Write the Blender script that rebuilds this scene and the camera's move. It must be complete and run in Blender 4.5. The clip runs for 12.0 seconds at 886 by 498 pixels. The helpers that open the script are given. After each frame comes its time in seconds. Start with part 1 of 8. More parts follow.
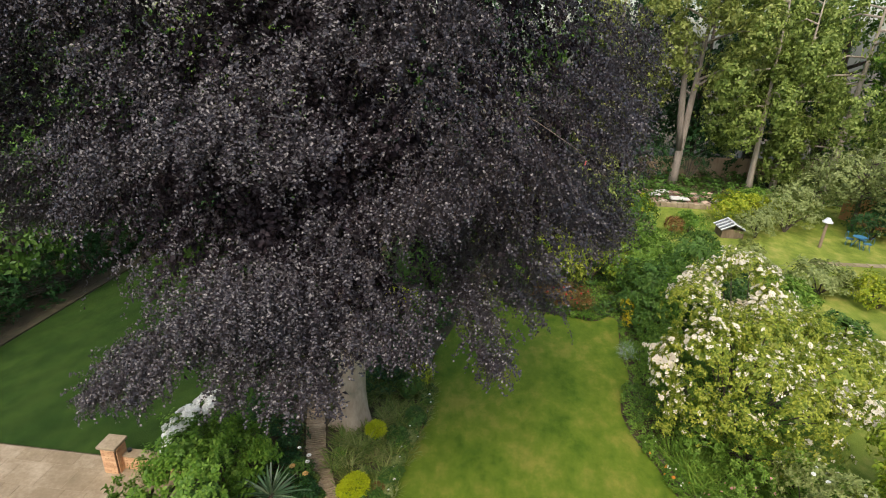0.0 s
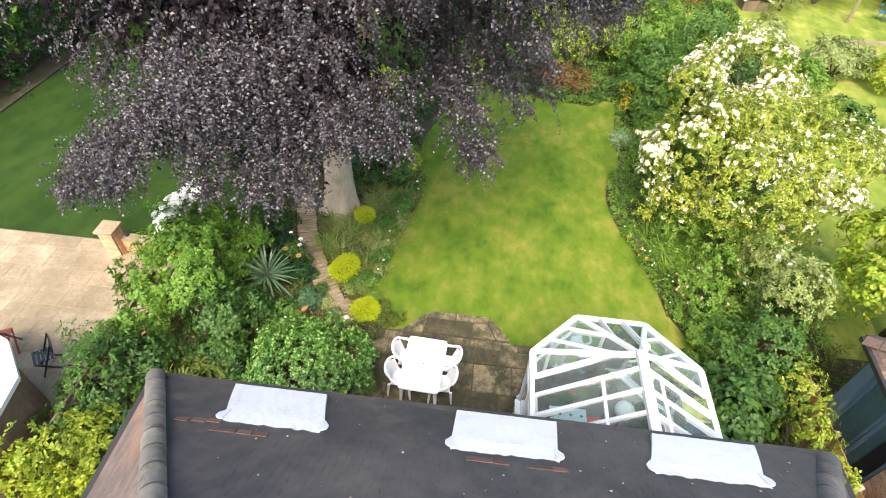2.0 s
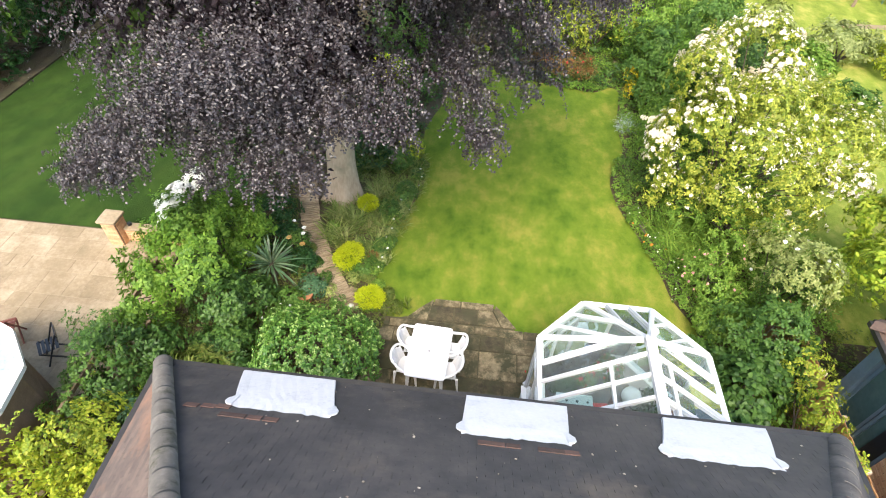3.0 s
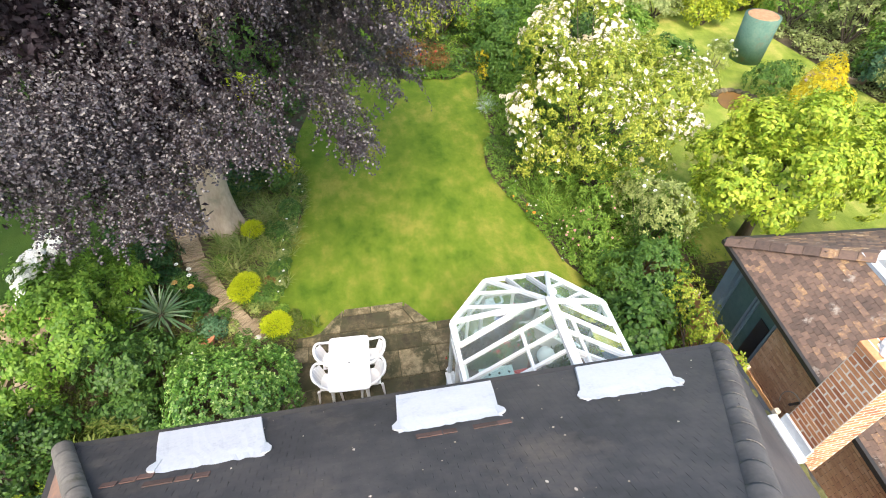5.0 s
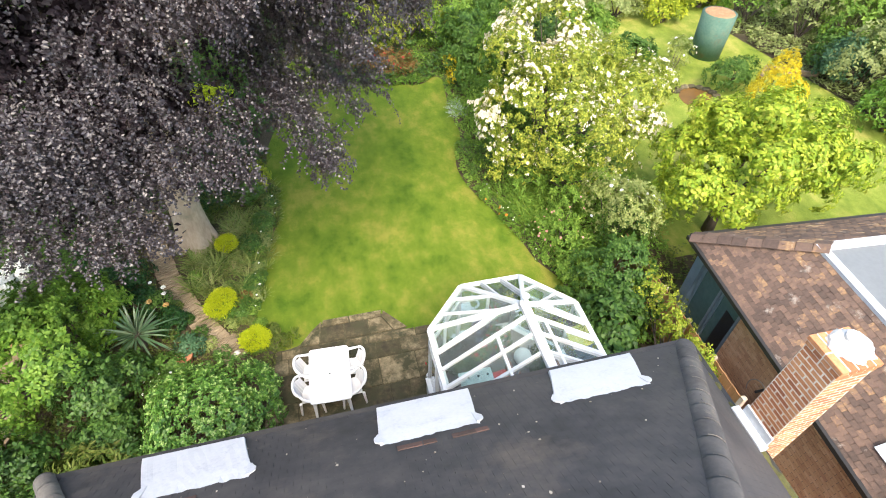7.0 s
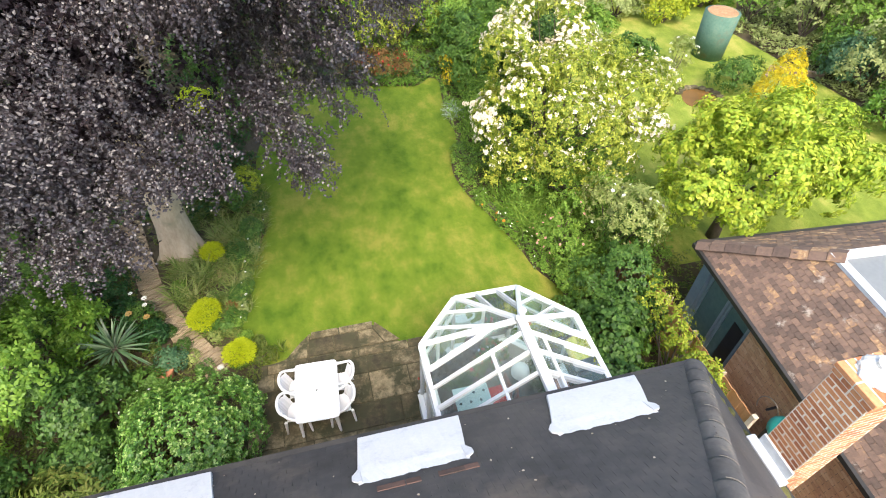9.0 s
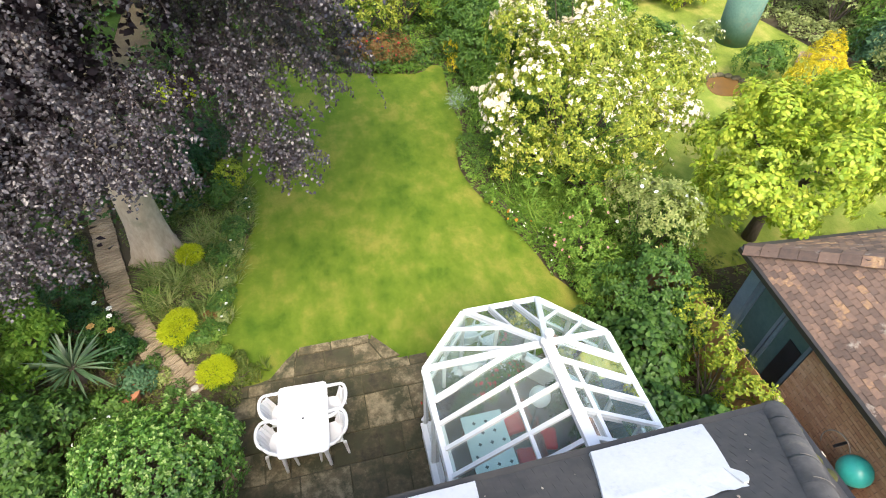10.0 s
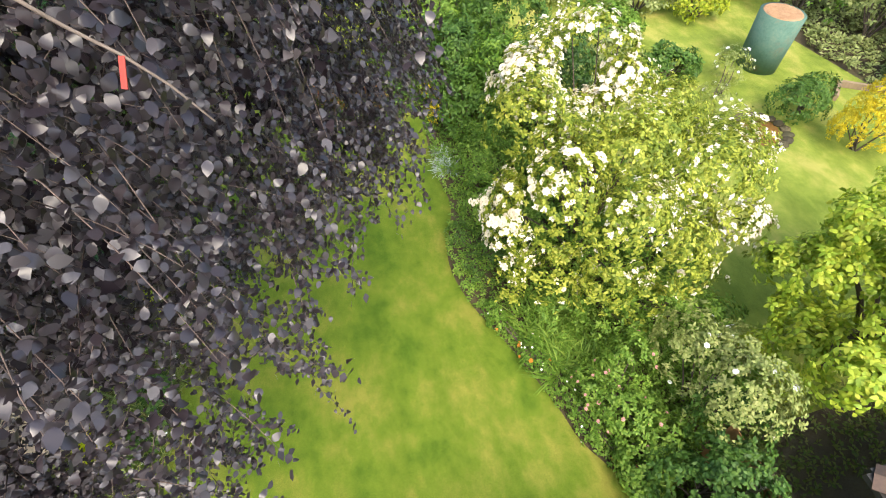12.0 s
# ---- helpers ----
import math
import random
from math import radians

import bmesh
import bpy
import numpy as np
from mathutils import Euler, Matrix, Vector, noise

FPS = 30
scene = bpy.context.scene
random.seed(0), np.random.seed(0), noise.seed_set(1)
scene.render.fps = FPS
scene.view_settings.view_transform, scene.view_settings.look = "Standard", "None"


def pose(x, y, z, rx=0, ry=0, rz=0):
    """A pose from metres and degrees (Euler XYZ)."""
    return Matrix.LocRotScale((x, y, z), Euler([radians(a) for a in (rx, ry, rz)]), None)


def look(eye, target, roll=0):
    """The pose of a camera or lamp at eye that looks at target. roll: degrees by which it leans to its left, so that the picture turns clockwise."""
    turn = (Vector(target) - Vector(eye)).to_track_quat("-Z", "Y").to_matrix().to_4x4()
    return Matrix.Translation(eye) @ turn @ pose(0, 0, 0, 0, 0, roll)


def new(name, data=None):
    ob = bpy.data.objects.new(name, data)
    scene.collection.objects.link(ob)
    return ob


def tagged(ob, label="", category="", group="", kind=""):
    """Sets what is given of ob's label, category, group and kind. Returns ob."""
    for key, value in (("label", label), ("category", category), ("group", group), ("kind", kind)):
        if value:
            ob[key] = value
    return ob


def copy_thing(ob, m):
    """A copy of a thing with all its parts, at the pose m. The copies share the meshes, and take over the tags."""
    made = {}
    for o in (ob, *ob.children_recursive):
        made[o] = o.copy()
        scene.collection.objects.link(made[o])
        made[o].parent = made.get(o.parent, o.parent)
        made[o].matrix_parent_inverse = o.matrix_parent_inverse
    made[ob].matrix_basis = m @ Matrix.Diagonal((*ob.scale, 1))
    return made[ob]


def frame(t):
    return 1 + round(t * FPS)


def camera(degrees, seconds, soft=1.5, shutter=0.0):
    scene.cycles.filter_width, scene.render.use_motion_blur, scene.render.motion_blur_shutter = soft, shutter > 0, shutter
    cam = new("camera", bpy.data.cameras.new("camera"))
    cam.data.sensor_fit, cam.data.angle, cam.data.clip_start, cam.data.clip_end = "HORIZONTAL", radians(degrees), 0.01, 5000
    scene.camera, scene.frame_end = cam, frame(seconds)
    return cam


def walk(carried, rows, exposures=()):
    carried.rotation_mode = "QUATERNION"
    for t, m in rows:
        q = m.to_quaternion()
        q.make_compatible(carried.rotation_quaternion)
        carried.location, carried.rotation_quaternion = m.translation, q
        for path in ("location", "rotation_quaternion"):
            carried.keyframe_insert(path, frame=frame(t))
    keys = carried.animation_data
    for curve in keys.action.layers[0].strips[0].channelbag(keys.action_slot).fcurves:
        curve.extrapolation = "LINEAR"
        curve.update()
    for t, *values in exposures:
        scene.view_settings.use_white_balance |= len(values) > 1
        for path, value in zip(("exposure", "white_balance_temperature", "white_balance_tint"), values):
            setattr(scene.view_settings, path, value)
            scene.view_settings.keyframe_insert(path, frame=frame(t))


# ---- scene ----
cam = camera(79.4, 12.0, 1.0)
PATH = [
    (0, (-0.174, -0.783, 11.038), (-0.357, 1.061, 10.287), 2.2),
    (0.5, (-0.062, -0.643, 11.136), (-0.227, 1.117, 10.201), 2.4),
    (1, (0.029, -0.559, 11.05), (-0.131, 1.181, 10.077), 2.4),
    (1.5, (0.101, -0.422, 10.959), (-0.054, 1.296, 9.947), 2.4),
    (1.6, (0.098, -0.417, 10.957), (-0.053, 1.286, 9.918), 2.5),
    (1.7, (0.083, -0.384, 10.942), (-0.046, 1.218, 9.752), 2.7),
    (1.8, (0.071, -0.355, 10.93), (-0.041, 1.149, 9.617), 3.0),
    (1.9, (0.062, -0.337, 10.922), (-0.038, 1.1, 9.534), 3.1),
    (2, (0.06, -0.33, 10.92), (-0.037, 1.081, 9.506), 3.2),
    (2.5, (-0.01, -0.328, 10.837), (-0.102, 1.061, 9.4), 3.2),
    (2.7, (-0.036, -0.348, 10.812), (-0.133, 1.036, 9.372), 2.9),
    (4.3, (-0.037, -0.328, 10.867), (-0.013, 1.075, 9.441), 2.8),
    (4.5, (-0.078, -0.365, 10.888), (0.011, 1.033, 9.461), 2.2),
    (5, (-0.048, -0.423, 10.953), (0.24, 0.94, 9.518), 1.8),
    (5.5, (0.046, -0.373, 11.034), (0.467, 0.966, 9.609), 2.2),
    (6, (-0.012, -0.319, 11.093), (0.382, 1.035, 9.675), 1.9),
    (6.5, (-0.101, -0.386, 11.158), (0.262, 0.964, 9.727), 1.1),
    (7, (0.009, -0.428, 11.23), (0.379, 0.913, 9.793), 1.8),
    (9, (0.3, 0.043, 10.903), (0.67, 1.39, 9.472), 1.6),
    (9.5, (0.367, 0.522, 10.359), (0.733, 1.873, 8.931), 1.4),
    (10, (0.524, 1.257, 9.859), (0.886, 2.597, 8.419), 1.5),
    (10.5, (0.761, 2.232, 9.66), (1.11, 3.553, 8.199), 1.3),
    (11, (1.001, 3.369, 9.617), (1.341, 4.678, 8.144), 1.3),
    (11.5, (1.268, 4.815, 9.732), (1.598, 6.096, 8.232), 1.7),
    (12, (1.493, 6.274, 9.936), (1.926, 7.499, 8.416), 2.7),
]
EXPOSURES = [(0, 0.75), (0.4, 1.7), (1.0, 1.84), (1.5, 1.8), (2.5, 1.77), (5.0, 1.75), (10.0, 1.7), (12, 1.64)]
walk(cam, [(t, look(eye, target, roll)) for t, eye, target, roll in PATH], EXPOSURES)

# ---- sky and sun ----
SUN_EL, SUN_AZ = radians(54), radians(185)
world = bpy.data.worlds.new("sky")
scene.world = world
world.use_nodes = True
wn = world.node_tree.nodes
sky = wn.new("ShaderNodeTexSky")
sky.sky_type = "NISHITA"
sky.sun_disc = False
sky.sun_elevation, sky.sun_rotation = SUN_EL, SUN_AZ
sky.air_density, sky.dust_density = 1.2, 3.0
wn["Background"].inputs["Strength"].default_value = 0.15
world.node_tree.links.new(sky.outputs[0], wn["Background"].inputs["Color"])
sun_data = bpy.data.lights.new("sun", "SUN")
sun_data.energy, sun_data.angle, sun_data.color = 1.5, radians(30), (1.0, 0.9, 0.73)
sun = new("sun", sun_data)
sun_from = Vector((math.sin(SUN_AZ) * math.cos(SUN_EL), math.cos(SUN_AZ) * math.cos(SUN_EL), math.sin(SUN_EL)))
sun.matrix_world = look(sun_from * 60, (0, 0, 0))

# ---- materials ----
rng = np.random.default_rng(11)


def base_mat(name, rough=0.7, metal=0.0):
    m = bpy.data.materials.new(name)
    m.use_nodes = True
    p = m.node_tree.nodes["Principled BSDF"]
    p.inputs["Roughness"].default_value, p.inputs["Metallic"].default_value = rough, metal
    return m, m.node_tree.nodes, m.node_tree.links, p


def ramp_of(nodes, stops):
    r = nodes.new("ShaderNodeValToRGB")
    e = r.color_ramp.elements
    while len(e) < len(stops):
        e.new(0.5)
    for k, (at, col) in zip(e, stops):
        k.position, k.color = at, (*col, 1)
    return r


def noise_node(nodes, links, coord, scale, detail=4, rough=0.6, stretch=None):
    n = nodes.new("ShaderNodeTexNoise")
    n.inputs["Scale"].default_value, n.inputs["Detail"].default_value, n.inputs["Roughness"].default_value = scale, detail, rough
    if stretch:
        mp = nodes.new("ShaderNodeMapping")
        mp.inputs["Scale"].default_value = stretch
        links.new(coord, mp.inputs[0])
        coord = mp.outputs[0]
    links.new(coord, n.inputs["Vector"])
    return n


def mixed(nodes, links, fac, a, b, mode="MIX"):
    m = nodes.new("ShaderNodeMix")
    m.data_type, m.blend_type = "RGBA", mode
    for sock, v in ((m.inputs[0], fac), (m.inputs[6], a), (m.inputs[7], b)):
        if hasattr(v, "is_output"):
            links.new(v, sock)
        elif isinstance(v, tuple):
            sock.default_value = (*v, 1)
        else:
            sock.default_value = v
    return m.outputs[2]


def surface_mat(name, stops, scale, fine, rough=0.75, bump=0.3, spread=0.0, stain=None, stretch=None, rough_var=0.1, bump_dist=0.01):
    """Two scales of noise in colour, fine relief, and per-piece spread of value; stain: (colour, scale, low, high)."""
    m, n, l, p = base_mat(name, rough)
    co = n.new("ShaderNodeNewGeometry").outputs["Position"]
    big = noise_node(n, l, co, scale, 5, 0.6, stretch)
    small = noise_node(n, l, co, fine, 6, 0.65, stretch)
    add = n.new("ShaderNodeMath")
    add.operation = "MULTIPLY_ADD"
    add.inputs[1].default_value, add.inputs[2].default_value = 0.45, 0.0
    l.new(small.outputs[0], add.inputs[0])
    ad2 = n.new("ShaderNodeMath")
    ad2.operation = "MULTIPLY_ADD"
    ad2.inputs[1].default_value = 0.55
    l.new(big.outputs[0], ad2.inputs[0])
    l.new(add.outputs[0], ad2.inputs[2])
    val = ad2.outputs[0]
    if spread:
        info = n.new("ShaderNodeObjectInfo")
        isl = n.new("ShaderNodeNewGeometry")
        sm = n.new("ShaderNodeMath")
        l.new(info.outputs["Random"], sm.inputs[0])
        l.new(isl.outputs["Random Per Island"], sm.inputs[1])
        fr = n.new("ShaderNodeMath")
        fr.operation = "FRACT"
        l.new(sm.outputs[0], fr.inputs[0])
        sp = n.new("ShaderNodeMath")
        sp.operation = "MULTIPLY_ADD"
        sp.inputs[1].default_value = spread
        l.new(fr.outputs[0], sp.inputs[0])
        off = n.new("ShaderNodeMath")
        off.operation = "ADD"
        off.inputs[1].default_value = -spread / 2
        l.new(val, off.inputs[0])
        l.new(off.outputs[0], sp.inputs[2])
        val = sp.outputs[0]
    r = ramp_of(n, stops)
    l.new(val, r.inputs[0])
    col = r.outputs[0]
    if stain:
        sn = noise_node(n, l, co, stain[1], 6, 0.7)
        mr = n.new("ShaderNodeMapRange")
        mr.inputs[1].default_value, mr.inputs[2].default_value = stain[2], stain[3]
        l.new(sn.outputs[0], mr.inputs[0])
        col = mixed(n, l, mr.outputs[0], col, stain[0])
    l.new(col, p.inputs["Base Color"])
    rr = n.new("ShaderNodeMapRange")
    rr.inputs[3].default_value, rr.inputs[4].default_value = rough - rough_var, min(1, rough + rough_var)
    l.new(small.outputs[0], rr.inputs[0])
    l.new(rr.outputs[0], p.inputs["Roughness"])
    b = n.new("ShaderNodeBump")
    b.inputs["Strength"].default_value, b.inputs["Distance"].default_value = bump, bump_dist
    l.new(small.outputs[0], b.inputs["Height"])
    l.new(b.outputs[0], p.inputs["Normal"])
    return m


def leaf_mat(name, cols, rough=0.45, through_light=0.3, spec=0.25):
    """Leaves: each one its own tint, clumps of older and younger ones, some light passing through."""
    m, n, l, p = base_mat(name, rough)
    geo = n.new("ShaderNodeNewGeometry")
    nz = noise_node(n, l, geo.outputs["Position"], 1.1, 3)
    a = n.new("ShaderNodeMath")
    a.operation = "MULTIPLY_ADD"
    a.inputs[1].default_value = 0.62
    l.new(geo.outputs["Random Per Island"], a.inputs[0])
    b = n.new("ShaderNodeMath")
    b.operation = "MULTIPLY_ADD"
    b.inputs[1].default_value, b.inputs[2].default_value = 0.75, -0.19
    l.new(nz.outputs[0], b.inputs[0])
    l.new(b.outputs[0], a.inputs[2])
    r = ramp_of(n, [(i / (len(cols) - 1), c) for i, c in enumerate(cols)])
    l.new(a.outputs[0], r.inputs[0])
    l.new(r.outputs[0], p.inputs["Base Color"])
    p.inputs["Specular IOR Level"].default_value = spec
    if through_light:
        t = n.new("ShaderNodeBsdfTranslucent")
        l.new(r.outputs[0], t.inputs[0])
        mx = n.new("ShaderNodeMixShader")
        mx.inputs[0].default_value = through_light
        l.new(p.outputs[0], mx.inputs[1])
        l.new(t.outputs[0], mx.inputs[2])
        l.new(mx.outputs[0], n["Material Output"].inputs[0])
    return m


def glass_mat(name, tint, gloss=0.02, ior=1.52, sky_haze=0.0):
    m, n, l, p = base_mat(name, 0.05)
    n.remove(p)
    tr, gl, mx, fr = (n.new(k) for k in ("ShaderNodeBsdfTransparent", "ShaderNodeBsdfGlossy", "ShaderNodeMixShader", "ShaderNodeFresnel"))
    tr.inputs[0].default_value = (*tint, 1)
    gl.inputs["Roughness"].default_value = gloss
    fr.inputs[0].default_value = ior
    l.new(fr.outputs[0], mx.inputs[0])
    l.new(tr.outputs[0], mx.inputs[1])
    l.new(gl.outputs[0], mx.inputs[2])
    out = mx
    if sky_haze:
        # a patchy pale diffuse layer, painted in for the milky sky reflection
        co = n.new("ShaderNodeNewGeometry").outputs["Position"]
        veil, df, out = noise_node(n, l, co, 1.8, 4), n.new("ShaderNodeBsdfDiffuse"), n.new("ShaderNodeMixShader")
        df.inputs[0].default_value = (0.62, 0.72, 0.7, 1)
        mr = n.new("ShaderNodeMapRange")
        mr.inputs[1].default_value, mr.inputs[2].default_value = 0.3, 0.7
        mr.inputs[3].default_value, mr.inputs[4].default_value = sky_haze * 0.5, sky_haze * 1.5
        l.new(veil.outputs[0], mr.inputs[0])
        l.new(mr.outputs[0], out.inputs[0])
        l.new(mx.outputs[0], out.inputs[1])
        l.new(df.outputs[0], out.inputs[2])
    l.new(out.outputs[0], n["Material Output"].inputs[0])
    return m


def lawn_mat(name, deep, mid, dry, stripe, turn, patch=0.5):
    m, n, l, p = base_mat(name, 0.9)
    co = n.new("ShaderNodeNewGeometry").outputs["Position"]
    big = noise_node(n, l, co, 0.6, 6, 0.62, (1.0, 0.85, 1))
    midn = noise_node(n, l, co, 2.2, 4, 0.6, (1.2, 0.72, 1))
    small = noise_node(n, l, co, 60, 4, 0.8)
    r = ramp_of(n, [(0.34, deep), (0.5, mid), (0.5 + patch * 0.3, dry)])
    s = n.new("ShaderNodeMath")
    s.operation = "MULTIPLY_ADD"
    s.inputs[1].default_value = 0.42
    l.new(midn.outputs[0], s.inputs[0])
    s2 = n.new("ShaderNodeMath")
    s2.operation = "MULTIPLY_ADD"
    s2.inputs[1].default_value, s2.inputs[2].default_value = 0.78, -0.1
    l.new(big.outputs[0], s2.inputs[0])
    l.new(s2.outputs[0], s.inputs[2])
    l.new(s.outputs[0], r.inputs[0])
    mp = n.new("ShaderNodeMapping")
    mp.inputs["Rotation"].default_value = (0, 0, turn)
    l.new(co, mp.inputs[0])
    wv = n.new("ShaderNodeTexWave")
    wv.inputs["Scale"].default_value, wv.inputs["Distortion"].default_value, wv.inputs["Detail"].default_value = 0.3, 0.5, 1
    l.new(mp.outputs[0], wv.inputs[0])
    dk = n.new("ShaderNodeMapRange")
    dk.inputs[3].default_value, dk.inputs[4].default_value = 1 - stripe, 1 + stripe
    l.new(wv.outputs[1], dk.inputs[0])
    gr = n.new("ShaderNodeMapRange")
    gr.inputs[1].default_value, gr.inputs[2].default_value = 0.25, 0.75
    gr.inputs[3].default_value, gr.inputs[4].default_value = 0.72, 1.28
    l.new(small.outputs[0], gr.inputs[0])
    pr = n.new("ShaderNodeMath")
    pr.operation = "MULTIPLY"
    l.new(dk.outputs[0], pr.inputs[0])
    l.new(gr.outputs[0], pr.inputs[1])
    vm = n.new("ShaderNodeVectorMath")
    vm.operation = "SCALE"
    l.new(r.outputs[0], vm.inputs[0])
    l.new(pr.outputs[0], vm.inputs[3])
    l.new(vm.outputs[0], p.inputs["Base Color"])
    bp = n.new("ShaderNodeBump")
    bp.inputs["Strength"].default_value, bp.inputs["Distance"].default_value = 0.6, 0.03
    l.new(small.outputs[0], bp.inputs["Height"])
    l.new(bp.outputs[0], p.inputs["Normal"])
    p.inputs["Specular IOR Level"].default_value = 0.15
    return m


M_SOIL = surface_mat("garden_soil", [(0.3, (0.04, 0.03, 0.016)), (0.5, (0.08, 0.06, 0.032)), (0.68, (0.085, 0.09, 0.035))], 1.2, 25, 0.95, 0.8, bump_dist=0.04)
M_LAWN = lawn_mat("lawn_grass", (0.064, 0.122, 0.009), (0.12, 0.177, 0.016), (0.22, 0.224, 0.037), 0.025, 0.1, 0.5)
# grass colours lowered to hold the shade of the beech
M_LAWN_SHADED = lawn_mat("shaded_striped_grass", (0.018, 0.042, 0.006), (0.026, 0.055, 0.008), (0.038, 0.07, 0.011), 0.08, 0.5)
M_LAWN_FAR = lawn_mat("sunny_lawn_grass", (0.12, 0.17, 0.022), (0.19, 0.24, 0.036), (0.32, 0.31, 0.075), 0.04, 0.3)
M_FLAG = surface_mat("weathered_flagstone", [(0.28, (0.028, 0.024, 0.012)), (0.42, (0.066, 0.053, 0.026)), (0.55, (0.12, 0.095, 0.05)), (0.68, (0.26, 0.21, 0.125))], 3.2, 11, 0.85, 0.5, 0.3, ((0.045, 0.044, 0.018), 2.2, 0.44, 0.6))
M_FLAG_TAN = surface_mat("buff_sandstone", [(0.3, (0.19, 0.145, 0.085)), (0.5, (0.3, 0.235, 0.15)), (0.7, (0.43, 0.35, 0.245))], 1.3, 12, 0.85, 0.35, 0.13, ((0.2, 0.15, 0.085), 0.8, 0.45, 0.72))
M_JOINT = surface_mat("sandy_joint", [(0.3, (0.04, 0.036, 0.018)), (0.55, (0.075, 0.066, 0.034)), (0.72, (0.26, 0.22, 0.13))], 1.6, 9, 0.95, 0.5)
M_JOINT_TAN = surface_mat("buff_joint", [(0.3, (0.2, 0.155, 0.095)), (0.7, (0.38, 0.305, 0.205))], 3, 40, 0.95, 0.5)
M_PLANK = surface_mat("weathered_decking", [(0.3, (0.16, 0.118, 0.072)), (0.5, (0.27, 0.205, 0.13)), (0.7, (0.39, 0.31, 0.205))], 1.6, 22, 0.85, 0.4, 0.14, ((0.15, 0.125, 0.07), 1.3, 0.5, 0.75))
M_TILE = surface_mat("dark_roof_tile", [(0.3, (0.03, 0.028, 0.029)), (0.48, (0.057, 0.054, 0.055)), (0.7, (0.105, 0.094, 0.087))], 0.9, 5, 0.65, 0.3, 0.03, ((0.16, 0.13, 0.105), 0.55, 0.56, 0.78))
M_HIP = surface_mat("weathered_hip_tile", [(0.3, (0.085, 0.076, 0.066)), (0.5, (0.15, 0.135, 0.115)), (0.7, (0.25, 0.225, 0.19))], 2, 14, 0.85, 0.5, 0.12, ((0.05, 0.05, 0.025), 3, 0.55, 0.7))
M_HIP_DARK = surface_mat("dark_hip_tile", [(0.3, (0.05, 0.047, 0.045)), (0.5, (0.085, 0.08, 0.077)), (0.7, (0.13, 0.122, 0.112))], 2, 14, 0.85, 0.5, 0.1, ((0.17, 0.15, 0.12), 4, 0.6, 0.75))
# west slope only: paler and redder than the other roof tiles
M_TILE_WEST = surface_mat("pale_red_brown_tile", [(0.3, (0.075, 0.056, 0.047)), (0.5, (0.135, 0.1, 0.083)), (0.7, (0.23, 0.165, 0.13))], 0.9, 6, 0.8, 0.35, 0.1, ((0.3, 0.16, 0.1), 0.7, 0.52, 0.72))
M_RAW_TILE = surface_mat("bare_red_tile", [(0.3, (0.07, 0.046, 0.038)), (0.7, (0.16, 0.09, 0.07))], 4, 25, 0.85, 0.4, 0.3)
M_CLAY = surface_mat("mottled_clay_tile", [(0.25, (0.07, 0.048, 0.038)), (0.45, (0.125, 0.083, 0.062)), (0.62, (0.185, 0.118, 0.084)), (0.705, (0.33, 0.2, 0.1)), (0.78, (0.52, 0.4, 0.25))], 1.0, 14, 0.85, 0.35, 0.33, ((0.42, 0.38, 0.32), 2.4, 0.6, 0.72))
M_BRICK = surface_mat("orange_red_brick", [(0.25, (0.28, 0.095, 0.042)), (0.5, (0.48, 0.195, 0.08)), (0.75, (0.62, 0.32, 0.15))], 3, 28, 0.85, 0.45, 0.3)
M_BRICK_TAN = surface_mat("buff_brick", [(0.25, (0.46, 0.24, 0.13)), (0.5, (0.62, 0.37, 0.2)), (0.75, (0.72, 0.48, 0.29))], 3, 28, 0.85, 0.45, 0.3)
M_MORTAR = surface_mat("lime_mortar", [(0.3, (0.62, 0.54, 0.43)), (0.7, (0.82, 0.74, 0.62))], 4, 40, 0.95, 0.5)
M_MORTAR_DARK = surface_mat("old_mortar", [(0.3, (0.16, 0.1, 0.06)), (0.7, (0.3, 0.2, 0.13))], 4, 40, 0.95, 0.5)
M_CAPMORTAR = surface_mat("white_flaunching", [(0.3, (0.6, 0.57, 0.52)), (0.7, (0.85, 0.83, 0.78))], 5, 30, 0.95, 0.8, bump_dist=0.03)
M_LEADWHITE = surface_mat("white_painted_lead", [(0.28, (0.5, 0.51, 0.54)), (0.45, (0.63, 0.64, 0.66)), (0.7, (0.7, 0.7, 0.71))], 2.5, 20, 0.5, 0.15, 0, ((0.5, 0.52, 0.56), 3.2, 0.6, 0.78))
M_UPVC = surface_mat("white_frame", [(0.3, (0.68, 0.7, 0.71)), (0.7, (0.78, 0.79, 0.79))], 1.5, 15, 0.35, 0.05)
M_PLASTIC = surface_mat("white_garden_plastic", [(0.3, (0.72, 0.72, 0.73)), (0.7, (0.8, 0.8, 0.8))], 2, 20, 0.35, 0.05)
M_FLATROOF = surface_mat("grey_roof_membrane", [(0.3, (0.125, 0.138, 0.142)), (0.7, (0.185, 0.197, 0.2))], 0.6, 12, 0.6, 0.1)
M_LEADGREY = surface_mat("pale_lead_flashing", [(0.3, (0.42, 0.46, 0.5)), (0.7, (0.68, 0.72, 0.76))], 3, 18, 0.45, 0.15)
M_GUTTER = surface_mat("dark_gutter", [(0.3, (0.015, 0.014, 0.013)), (0.7, (0.04, 0.036, 0.03))], 3, 20, 0.5, 0.1)
